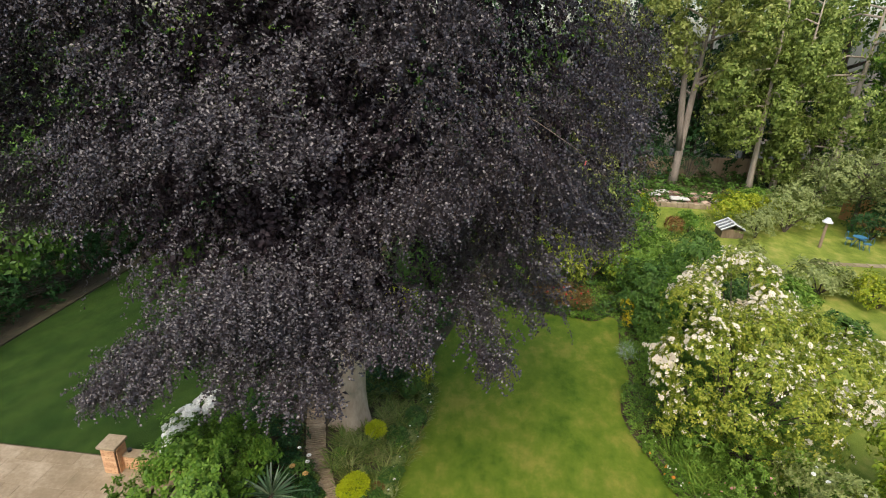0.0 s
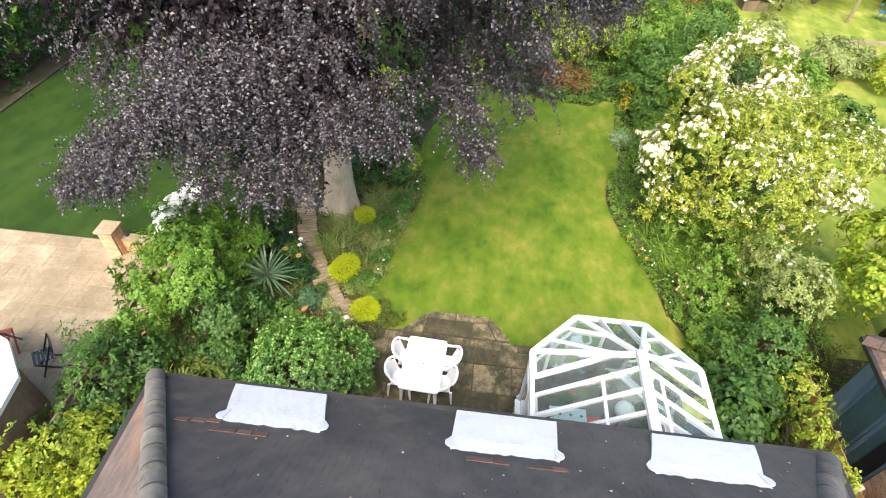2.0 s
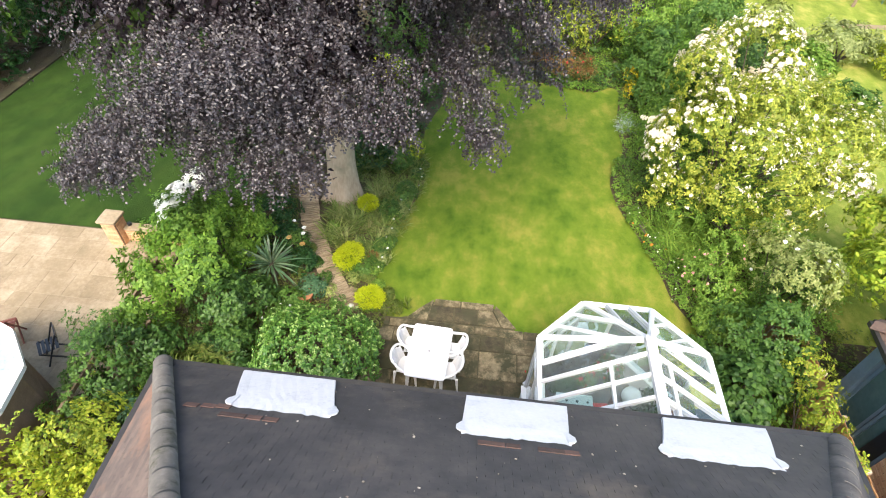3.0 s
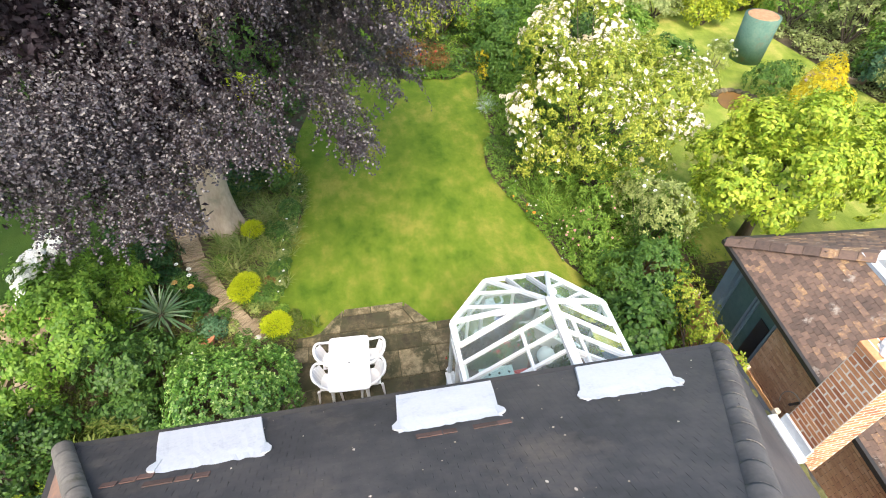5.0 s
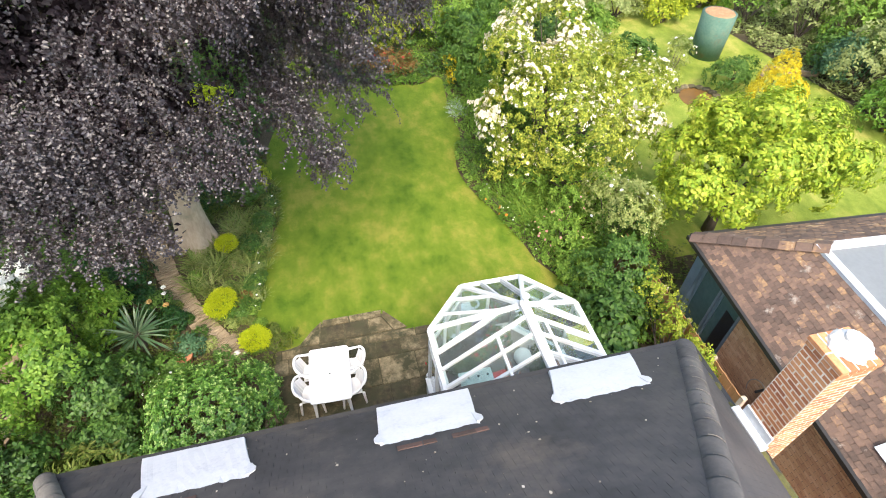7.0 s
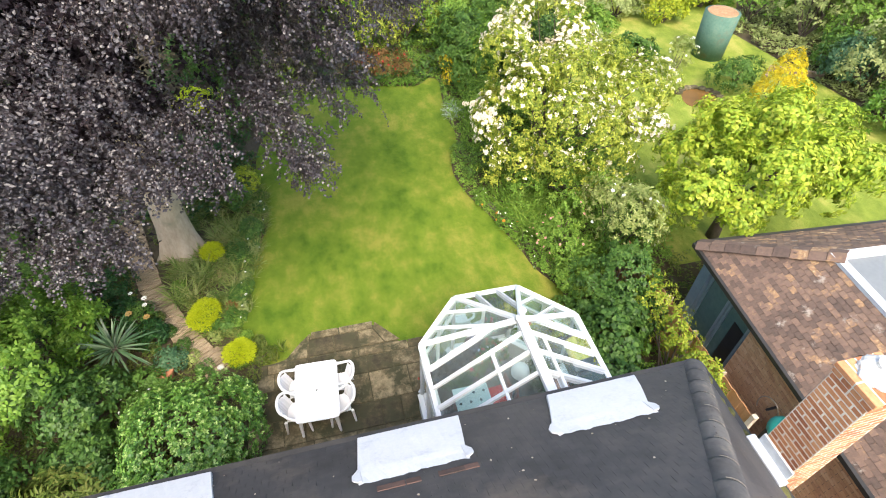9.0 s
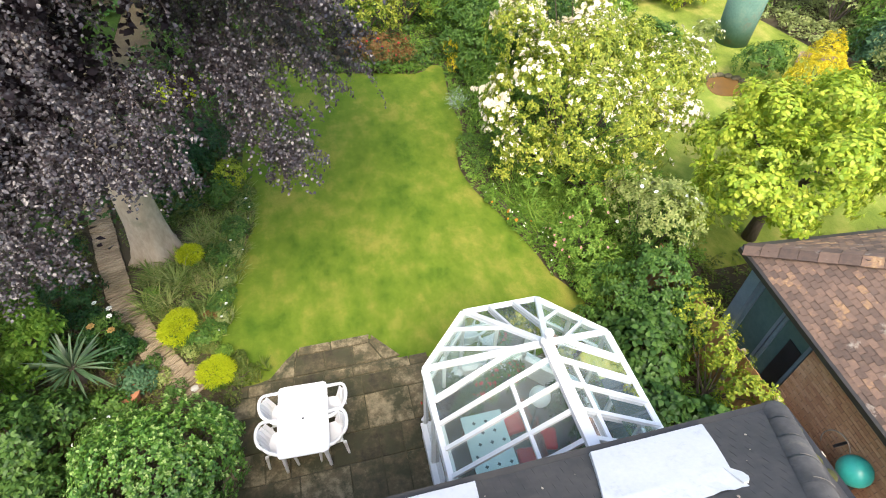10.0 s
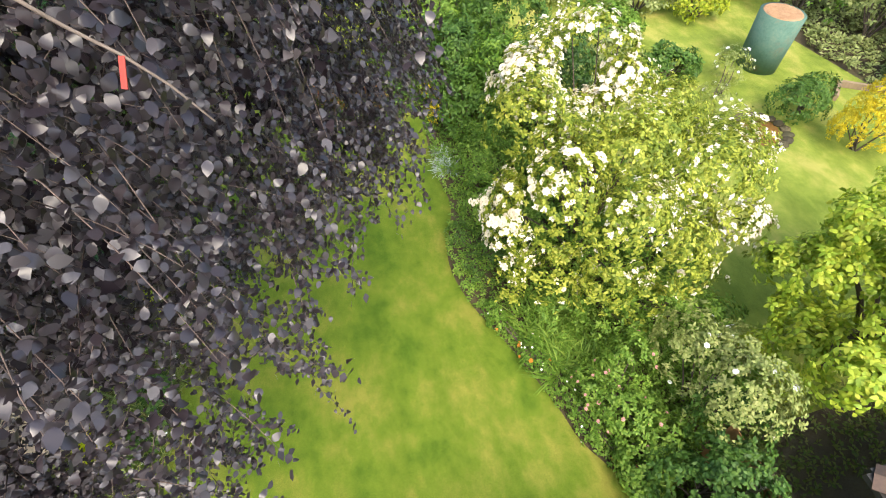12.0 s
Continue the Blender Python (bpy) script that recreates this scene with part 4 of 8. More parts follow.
for x, d in [(x + 0.02 * math.sin(9 * x), d) for x, d in [(-2.86 + 0.155 * i, 0.83 - 0.02 * i) for i in range(3)] + [(-2.42 + 0.155 * i, 0.93) for i in range(4)] + [(0.33 + 0.155 * i, 0.9) for i in (0, 1, 2, 4, 5, 6)]]:
    bare.append(frame_of(on_north(x, d, 0.024), Vector((-1, 0, 0)), Vector((0, -cp, sp)), Vector((0, sp, cp))))
pieces(house, "bare_tile", block_mesh("bare_tile", 0.15, 0.09, 0.01, M_RAW_TILE), bare)

# nearly flat white sheets over the three dormers, dressed onto the slope at the back
for k, (a, b, ea, eb) in enumerate(DORMERS):
    bm = bmesh.new()
    r = random.Random(40 + k)
    N = 18
    rows = [[Vector((a + (b - a) * i / N, 3.02, 4.66)) for i in range(N + 1)]]
    for q, y, z in ((0.0, 3.018, 4.735), (0.35, 2.78, 4.915), (0.7, 2.57, 5.07), (0.92, 2.45, 5.16)):
        x0, x1 = a + (ea - a) * q, b + (eb - b) * q
        rows.append([Vector((x0 + (x1 - x0) * i / N, y, z + r.uniform(-0.003, 0.003))) for i in range(N + 1)])
    rows.append([Vector((ea + (eb - ea) * i / N, 2.36 - 0.004 * r.random(), 5.222)) for i in range(N + 1)])
    rows.append([Vector((ea + (eb - ea) * i / N, 2.245 + 0.012 * r.uniform(-1, 1), 5.302)) for i in range(N + 1)])
    grid = [[bm.verts.new(p) for p in row] for row in rows]
    for p, q in zip(grid, grid[1:]):
        for i in range(N):
            bm.faces.new((p[i], p[i + 1], q[i + 1], q[i]))
    for e in (0, N):
        foot = [bm.verts.new(Vector((v.co.x, v.co.y, EAVE + (Y1 - v.co.y) * 0.81))) for v in (row[e] for row in grid)]
        for i in range(len(grid) - 1):
            bm.faces.new((grid[i][e], grid[i + 1][e], foot[i + 1], foot[i]))
    part("dormer_top", bm, M_LEADWHITE, house, "white painted sheet over a dormer")
    for s, x in ((-1, ea), (1, eb)):
        bm = bmesh.new()
        tongue = [on_north(x + s * q * 0.06, 0.66 + w, 0.035) for q, w in ((-0.6, -0.1), (0.1, -0.08), (0.55, -0.04), (1.0, -0.01), (1.02, 0.05), (0.7, 0.075), (0.1, 0.1), (-0.6, 0.1))]
        top = [v + Vector((0, sp, cp)) * 0.014 for v in tongue]
        lo, hi = [bm.verts.new(v) for v in tongue], [bm.verts.new(v) for v in top]
        n = len(lo)
        for i in range(n):
            bm.faces.new((lo[i], lo[(i + 1) % n], hi[(i + 1) % n], hi[i]))
        bm.faces.new(hi)
        bm.faces.new(lo[::-1])
        part("flashing", bm, M_LEADWHITE, house)

# specks of lichen and droppings on the tiles
specks = []
r = random.Random(8)
for i in range(60):
    d = r.uniform(0.05, 2.2)
    x = r.uniform(X0 + d + 0.2, X1 - d - 0.2)
    s = r.uniform(0.3, 0.85) ** 2
    specks.append(frame_of(on_north(x, d, 0.026), Vector((-1, 0, 0)), Vector((0, -cp, sp)), Vector((0, sp, cp))) @ Matrix.Diagonal((s, s * r.uniform(0.7, 1.8), 1, 1)))
bm = bmesh.new()
disc(bm, (0, 0, 0), 0.022, 0.004, 7)
me = bpy.data.meshes.new("lichen_spot")
bm.to_mesh(me)
bm.free()
me.materials.append(M_STONE)
pieces(house, "lichen_spot", me, specks)

# cushions of moss along the east eaves
r = random.Random(18)
for i in range(26):
    bm = bmesh.new()
    bmesh.ops.create_icosphere(bm, subdivisions=2, radius=1)
    y, w = (1.25 - 0.16 * i, 0.1) if i < 20 else (1.95 + 0.16 * (i - 20), 0.055)
    x, k = X1 + r.uniform(-0.06, 0.05), w * r.uniform(0.6, 1.2)
    for v in bm.verts:
        q = 1 + 0.3 * noise.noise(v.co * 2 + Vector((i, 0, 0)))
        v.co = Vector((x + v.co.x * k * q, y + v.co.y * k * 1.5 * q, EAVE + 0.01 + v.co.z * k * 0.7 * q))
    part("moss", bm, M_MOSS, house)

# ---- chimney at the east eaves ----
CX0, CX1, CY0, CY1, CTOP = 4.82, 5.3, 1.365, 1.815, 6.35
chimney = thing("chimney", "orange brick chimney stack with white mortar cap", "chimney", (5.1, 1.6, 0))
bm = bmesh.new()
box(bm, (CX0 + 0.001, CY0 + 0.001, 0), (CX1 - 0.001, CY1 - 0.001, CTOP))
part("mortar_core", bm, M_MORTAR, chimney)
Z0 = 3.65
for o, u, w, own in (((CX0 + 0.006, CY1, Z0), (0, -1, 0), CY1 - CY0, True), ((CX0, CY0 + 0.006, Z0), (1, 0, 0), CX1 - CX0, True), ((CX1, CY1 - 0.006, Z0), (-1, 0, 0), CX1 - CX0, True), ((CX1 - 0.006, CY0, Z0), (0, 1, 0), CY1 - CY0, False)):
    courses(chimney, "brick", o, u, (0, 0, 1), w, CTOP - Z0, 0.225, 0.075, 0.005, 0.021, M_BRICK, None, (lambda x, y: y > 1.0) if own else None, 0, 0.004)
for k, (z, g) in enumerate(((CTOP, 0.018), (CTOP + 0.075, 0.03))):
    nx, ny = (5, 2) if k else (3, 4)
    lx, ly = (CX1 - CX0 + 2 * g) / nx, (CY1 - CY0 + 2 * g) / ny
    for i in range(nx):
        for j in range(ny):
            bm = bmesh.new()
            box(bm, (CX0 - g + lx * i + 0.007, CY0 - g + ly * j + 0.007, z + 0.006), (CX0 - g + lx * (i + 1) - 0.007, CY0 - g + ly * (j + 1) - 0.007, z + 0.069), 0.005)
            part("corbel_brick", bm, M_BRICK, chimney)
    bm = bmesh.new()
    box(bm, (CX0 - g + 0.012, CY0 - g + 0.012, z - 0.002), (CX1 + g - 0.012, CY1 + g - 0.012, z + 0.066))
    part("bed_mortar", bm, M_MORTAR, chimney)
bm = bmesh.new()
bmesh.ops.create_uvsphere(bm, u_segments=32, v_segments=16, radius=1)
for v in bm.verts:
    w = 1 + 0.22 * noise.noise(v.co * 2.3) + 0.1 * noise.noise(v.co * 6)
    v.co = Vector((5.13 + v.co.x * 0.25 * w, 1.61 + v.co.y * 0.22 * w, CTOP + 0.14 + max(0, v.co.z) * 0.07 * w))
part("flaunching", bm, M_CAPMORTAR, chimney, "lumpy white mortar", True)
bm = bmesh.new()
disc(bm, (5.18, 1.64, CTOP + 0.15), 0.11, 0.09, 18, 0.1)
part("pot", bm, M_CAPMORTAR, chimney)
bm = bmesh.new()
box(bm, (CX0 - 0.14, CY0 - 0.06, EAVE + 0.04), (CX0 - 0.02, CY1 + 0.1, EAVE + 0.13), 0.01)
box(bm, (CX0 - 0.03, CY0 - 0.02, EAVE + 0.05), (CX0 + 0.0, CY1 + 0.02, EAVE + 0.28))
part("flashing", bm, M_LEADGREY, chimney, "pale lead flashing")

# ---- conservatory ----
GZ, RZ = 2.42, 3.68
RX, RY = 3.02, 4.92
HW = 2.68
PLAN = [(1.47, HW), (1.47, 5.64), (2.37, 6.59), (3.71, 6.58), (4.6, 5.64), (4.6, HW)]
cons = thing("conservatory", "white framed glass conservatory with a faceted hipped roof and finial", "conservatory", (RX, 4.6, 0))
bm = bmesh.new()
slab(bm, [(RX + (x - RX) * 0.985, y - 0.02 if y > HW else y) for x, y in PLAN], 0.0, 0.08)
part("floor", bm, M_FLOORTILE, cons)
apex, back = Vector((RX, RY, RZ)), Vector((RX, HW, RZ))
for (ax, ay), (bx, by) in zip(PLAN, PLAN[1:]):
    a, b = Vector((ax, ay, 0)), Vector((bx, by, 0))
    d = (b - a).normalized()
    n = max(2, round((b - a).length / 0.75))
    bm = bmesh.new()
    bar(bm, a + Vector((0, 0, 0.3)), b + Vector((0, 0, 0.3)), 0.14, 0.6)
    part("base_wall", bm, M_UPVC, cons)
    bm = bmesh.new()
    bar(bm, a + Vector((0, 0, 0.63)), b + Vector((0, 0, 0.63)), 0.2, 0.05)
    part("sill", bm, M_UPVC, cons)
    for i in range(n + 1):
        p = a.lerp(b, i / n)
        bm = bmesh.new()
        bar(bm, p + Vector((0, 0, 0.65)), p + Vector((0, 0, GZ - 0.05)), 0.07, 0.07, (0.3, 1, 0))
        part("post", bm, M_UPVC, cons)
    for z in (1.95, GZ - 0.07):
        bm = bmesh.new()
        bar(bm, a + Vector((0, 0, z)), b + Vector((0, 0, z)), 0.06, 0.07)
        part("rail", bm, M_UPVC, cons)
    for i in range(n):
        p, q = a.lerp(b, (i + 0.06) / n), a.lerp(b, (i + 0.94) / n)
        bm = bmesh.new()
        bm.faces.new([bm.verts.new(v) for v in (p + Vector((0, 0, 0.66)), q + Vector((0, 0, 0.66)), q + Vector((0, 0, GZ - 0.1)), p + Vector((0, 0, GZ - 0.1)))])
        g = part("pane", bm, M_GLASS, cons)
        g.visible_shadow = False
    bm = bmesh.new()
    bar(bm, a + Vector((0, 0, GZ - 0.01)), b + Vector((0, 0, GZ - 0.01)), 0.13, 0.09)
    part("gutter", bm, M_UPVC, cons)


def glaze(corners):
    b = bmesh.new()
    b.faces.new([b.verts.new(p) for p in corners])
    g = part("roof_pane", b, M_GLASS, cons)
    g.visible_shadow = False


def rafter(a, b, w=0.056):
    k = bmesh.new()
    bar(k, Vector(a) + Vector((0, 0, 0.035)), Vector(b) + Vector((0, 0, 0.035)), w, 0.06)
    part("rafter", k, M_UPVC, cons)


up = Vector((0, 0, GZ + 0.02))
hips = [Vector((x, y, 0)) + up for x, y in PLAN[1:5]]
for h in hips:
    rafter(h, apex, 0.09)
for cross, gx in ((0.645, 1.47), (0.78, 4.6)):
    ys = [5.64, 5.09, 4.69, 4.31, 3.92, 3.53, 3.14, HW]
    feet = [Vector((gx, y, GZ + 0.02)) for y in ys]
    heads = [apex if y > RY else Vector((RX, y, RZ)) for y in ys]
    for i in range(1, 7):
        f = 1.0 if ys[i] <= RY else (5.64 - ys[i]) / (5.64 - RY)
        heads[i] = Vector((RX, ys[i], RZ)) if f == 1.0 else feet[i].lerp(Vector((RX, ys[i], RZ)), f)
        rafter(feet[i], heads[i])
    for i in range(7):
        m0, m1 = feet[i].lerp(heads[i], 0.5), feet[i + 1].lerp(heads[i + 1], 0.5)
        for c in ((feet[i], feet[i + 1], m1, m0), (m0, m1, heads[i + 1], heads[i])):
            glaze(c)
    for i in (2, 3, 4, 5):
        rafter(feet[i].lerp(heads[i], cross), feet[i + 1].lerp(heads[i + 1], cross), 0.05)
for p, q in zip(hips, hips[1:]):
    foot = (apex - p).dot((q - p).normalized()) / (q - p).length
    last_b, last_t = p, p
    for s in (1 / 3, 2 / 3):
        h = s / foot if s < foot else (1 - s) / (1 - foot)
        b = p.lerp(q, s)
        t = b + (apex - p.lerp(q, foot)) * min(h, 0.97)
        rafter(b, t, 0.038)
    glaze((p, q, apex))
bm = bmesh.new()
bar(bm, back + Vector((0, 0, 0.04)), apex + Vector((0, 0.05, 0.04)), 0.15, 0.1)
part("ridge", bm, M_UPVC, cons)
bm = bmesh.new()
disc(bm, (RX, RY, RZ + 0.04), 0.1, 0.08, 16, 0.08)
disc(bm, (RX, RY, RZ + 0.12), 0.035, 0.12, 12)
bmesh.ops.create_icosphere(bm, subdivisions=2, radius=0.07, matrix=Matrix.Translation((RX, RY, RZ + 0.27)))
part("finial", bm, M_UPVC, cons, "", True)
bm = bmesh.new()
tube(bm, [(1.43, 4.9, 0.05), (1.43, 4.9, 2.2), (1.47, 4.9, 2.4)], [0.035, 0.035, 0.035], 8)
part("downpipe", bm, M_UPVC, cons)

# what stands in the conservatory
dtable = thing("dining_table", "table under a pale teal cloth with dark diamonds", "table", (2.4, 5.2, 0))
bm = bmesh.new()
box(bm, (2.08, 3.85, 0.74), (2.84, 5.52, 0.77), 0.01)
part("tablecloth", bm, M_CLOTH, dtable)
for x in (2.15, 2.77):
    for y in (3.93, 5.42):
        bm = bmesh.new()
        box(bm, (x - 0.03, y - 0.03, 0.08), (x + 0.03, y + 0.03, 0.74))
        part("leg", bm, M_RED_WOOD, dtable)
dia = block_mesh("printed_diamond", 0.05, 0.05, 0.004, M_DIAMOND)
pieces(dtable, "printed_diamond", dia, [pose(2.18 + 0.22 * i + (0.11 if j % 2 else 0), 3.95 + 0.2 * j, 0.7705, 0, 0, 45) for i in range(3) for j in range(8) if 2.18 + 0.22 * i + (0.11 if j % 2 else 0) < 2.8])


def cushion_chair(x, y, turn):
    ob = thing("indoor_chair", "wicker chair with a bright red cushion", "chair", (x, y, 0), "chairs in the conservatory")
    m = Matrix.Rotation(turn, 3, "Z")
    for i in (-0.2, 0.2):
        for j in (-0.2, 0.2):
            b = bmesh.new()
            v = m @ Vector((i, j, 0))
            bar(b, (x + v.x, y + v.y, 0.08), (x + v.x, y + v.y, 0.44), 0.04, 0.04, (0, 1, 0))
            part("leg", b, M_RED_WOOD, ob)
    b = bmesh.new()
    box(b, (x - 0.19, y - 0.2, 0.44), (x + 0.19, y + 0.2, 0.53), 0.03, turn)
    part("cushion", b, M_RED, ob, "red seat cushion")
    b = bmesh.new()
    v = m @ Vector((0.21, 0, 0))
    box(b, (x + v.x - 0.025, y + v.y - 0.22, 0.44), (x + v.x + 0.025, y + v.y + 0.22, 0.95), 0.02, turn)
    part("backrest", b, M_RED_WOOD, ob)


cushion_chair(3.06, 5.32, 0.1)
cushion_chair(3.12, 4.62, -0.1)
cushion_chair(3.55, 4.9, 2.9)
bowl = thing("round_lamp", "round white paper lampshade on a stand", "lamp", (3.57, 5.47, 0))
bm = bmesh.new()
bmesh.ops.create_uvsphere(bm, u_segments=20, v_segments=12, radius=0.2, matrix=Matrix.Translation((3.57, 5.47, 1.0)))
part("shade", bm, M_UPVC, bowl, "", True)
bm = bmesh.new()
tube(bm, [(3.57, 5.47, 0.08), (3.57, 5.47, 0.85)], [0.02, 0.02], 8)
disc(bm, (3.57, 5.47, 0.08), 0.14, 0.02, 16)
part("stand", bm, M_BLACK, bowl)
ob, P, D = shrub("potted_plant", "leafy house plant with pink-red flowers", "plant", [(3.1, 6.2, 0.75, 0.42, 0.28, 0.4), (2.7, 5.95, 0.7, 0.3, 0.22, 0.35)], 190, 5, 0.1, 0.5, L_MID, 71)
me = blossom_mesh("red_blossom", F_RED)
blossoms(ob, me, P[:70], D[:70], rng.uniform(0.035, 0.06, 70))
for x, y in ((2.15, 6.05), (4.15, 5.5), (4.25, 4.6), (4.2, 3.7), (3.6, 4.1), (2.3, 5.9)):
    shrub("potted_plant", "dark green leafy house plant", "plant", [(x, y, 0.6, 0.32, 0.3, 0.35)], 110, 5, 0.13, 0.45, L_DARK, int(x * 37 + y * 11))

# potted red flowers against the west side of the conservatory
pot3 = thing("potted_flowers", "small terracotta pot of red flowers beside the conservatory wall", "potted plant", (1.68, 6.15, 0.045))
bm = bmesh.new()
disc(bm, (1.68, 6.15, 0.045), 0.07, 0.17, 16, 0.1)
part("pot", bm, M_TERRACOTTA, pot3)
r = np.random.default_rng(77)
P, D = lobe_points([(1.68, 6.15, 0.34, 0.13, 0.15, 0.15)], 60, r, 0.4)
mesh_ob("foliage", sprigs("pot_leaf", P, D, 5, 0.05, 0.6, L_MID, r, fine=True), pot3)
blossoms(pot3, blossom_mesh("red_pot_bloom", F_RED), P[:12] + D[:12] * 0.04, D[:12], r.uniform(0.025, 0.04, 12))

# ---- garden furniture ----
def garden_chair():
    ob = thing("garden_chair", "white moulded plastic garden armchair", "chair", (0, 0, 0), "white garden chairs")
    b = bmesh.new()
    n = 8
    for lift in (0.0, -0.02):
        g = [[b.verts.new((-0.21 + 0.42 * i / n, -0.2 + 0.42 * j / n, 0.43 + lift - 0.018 * math.cos((i / n - 0.5) * 3) * math.cos((j / n - 0.4) * 2.4))) for j in range(n + 1)] for i in range(n + 1)]
        for i in range(n):
            for j in range(n):
                q = (g[i][j], g[i + 1][j], g[i + 1][j + 1], g[i][j + 1])
                b.faces.new(q if lift == 0 else q[::-1])
    part("seat", b, M_PLASTIC, ob, "", True)
    for i in range(7):
        b = bmesh.new()
        t0, t1 = (i - 3.5) / 3.5, (i - 2.65) / 3.5
        pts = []
        for z in (0.42, 0.6, 0.76, 0.87 - 0.03 * abs(i - 3)):
            lean = 0.2 + (z - 0.42) * 0.28
            for t in (t0, t1):
                pts.append((0.22 * t * 1.02, -lean + 0.1 * t * t, z))
        v = [b.verts.new(p) for p in pts] + [b.verts.new((p[0] * 1.0, p[1] - 0.014, p[2])) for p in pts]
        for k in range(3):
            b.faces.new((v[2 * k], v[2 * k + 1], v[2 * k + 3], v[2 * k + 2]))
            b.faces.new((v[8 + 2 * k], v[8 + 2 * k + 2], v[8 + 2 * k + 3], v[8 + 2 * k + 1]))
        for p, q in ((0, 2), (2, 4), (4, 6), (7, 5), (5, 3), (3, 1), (6, 7), (1, 0)):
            b.faces.new((v[p], v[q], v[8 + q], v[8 + p]))
        part("slat", b, M_PLASTIC, ob)
    b = bmesh.new()
    tube(b, [(0.25 * math.sin(a), -0.2 - 0.14 * math.cos(a), 0.79 + 0.075 * math.cos(a)) for a in np.linspace(-1.5, 1.5, 11)], [0.03] * 11, 8)
    part("backrest", b, M_PLASTIC, ob, "", True)
    for s in (-1, 1):
        b = bmesh.new()
        pts = [(s * 0.25, -0.21, 0.795), (s * 0.288, -0.14, 0.725), (s * 0.312, -0.04, 0.672), (s * 0.322, 0.06, 0.65), (s * 0.318, 0.15, 0.64), (s * 0.3, 0.215, 0.61), (s * 0.275, 0.245, 0.55), (s * 0.255, 0.25, 0.44)]
        tube(b, pts, [0.027, 0.03, 0.033, 0.035, 0.035, 0.033, 0.03, 0.028], 8)
        part("arm", b, M_PLASTIC, ob, "", True)
        for y in (-0.24, 0.25):
            b = bmesh.new()
            tube(b, [(s * 0.26, y * 1.05, 0.0), (s * 0.235, y * 0.92, 0.44)], [0.022, 0.034], 6)
            part("leg", b, M_PLASTIC, ob)
    return ob


TBL = pose(-0.68, 6.18, 0.045, 0, 0, -3)
gtable = thing("garden_table", "white plastic garden table with a parasol hole", "table", (0, 0, 0))
bm = bmesh.new()
ring = [(0.45 * math.copysign(min(1, abs(math.cos(t)) ** 0.14), math.cos(t)), 0.69 * math.copysign(min(1, abs(math.sin(t)) ** 0.13), math.sin(t))) for t in [2 * math.pi * i / 40 for i in range(40)]]
slab(bm, ring, 0.69, 0.715)
part("tabletop", bm, M_PLASTIC, gtable)
bm = bmesh.new()
slab(bm, [(x * 0.93, y * 0.95) for x, y in ring], 0.63, 0.69)
part("apron", bm, M_PLASTIC, gtable)
bm = bmesh.new()
disc(bm, (0, 0, 0.713), 0.02, 0.004, 10)
part("parasol_hole", bm, M_BLACK, gtable)
for x in (-0.36, 0.36):
    for y in (-0.6, 0.6):
        bm = bmesh.new()
        tube(bm, [(x * 1.08, y * 1.04, 0), (x, y, 0.66)], [0.028, 0.045], 8)
        part("leg", bm, M_PLASTIC, gtable)
gtable.matrix_basis = TBL
chair = garden_chair()
chair.matrix_basis = pose(-1.08, 6.5, 0.045, 0, 0, -88)
for x, y, a in ((-1.14, 5.95, -95), (-0.2, 6.45, 85), (-0.25, 5.92, 94)):
    copy_thing(chair, pose(x, y, 0.045, 0, 0, a))
for x, y, a in ((2.8, 7.42, 10), (3.3, 7.12, 15), (3.85, 7.1, 12)):
    tagged(copy_thing(chair, pose(x, y, 0.027, 0, 0, a)), "white plastic garden armchair on the lawn edge by the conservatory", "chair", "white garden chairs")

# ---- the copper beech ----
TX, TY = -3.95, 12.0
beech = thing("copper_beech", "huge copper beech with drooping dark purple foliage and smooth grey trunk", "tree", (TX, TY, 0))
HANG_AT = (-180, -110, -90, -80, -70, -60, -52, -42, -37, -28, -20, -17, -12, -10, 0, 7, 11, 14, 17, 24, 27, 30.5, 32, 33, 38, 39.2, 40.5, 42, 44, 46, 50, 55, 62, 75, 95, 180)
HANG_Z = (5.0, 5.4, 5.8, 6.2, 6.5, 6.9, 7.2, 7.0, 6.7, 6.5, 6.3, 5.0, 5.1, 4.6, 4.6, 4.7, 4.9, 5.4, 5.75, 5.6, 5.5, 5.6, 6.9, 7.3, 7.3, 6.4, 5.5, 5.5, 6.7, 6.9, 7.0, 7.2, 7.3, 7.0, 6.2, 4.6)
TOP_Z = 17.0
HOLLOWS = ((40, 7.75, 8.0, 0.8, 1.7), (29, 7.4, 6.5, 0.55, 1.2))  # bearing, height, half widths, depth


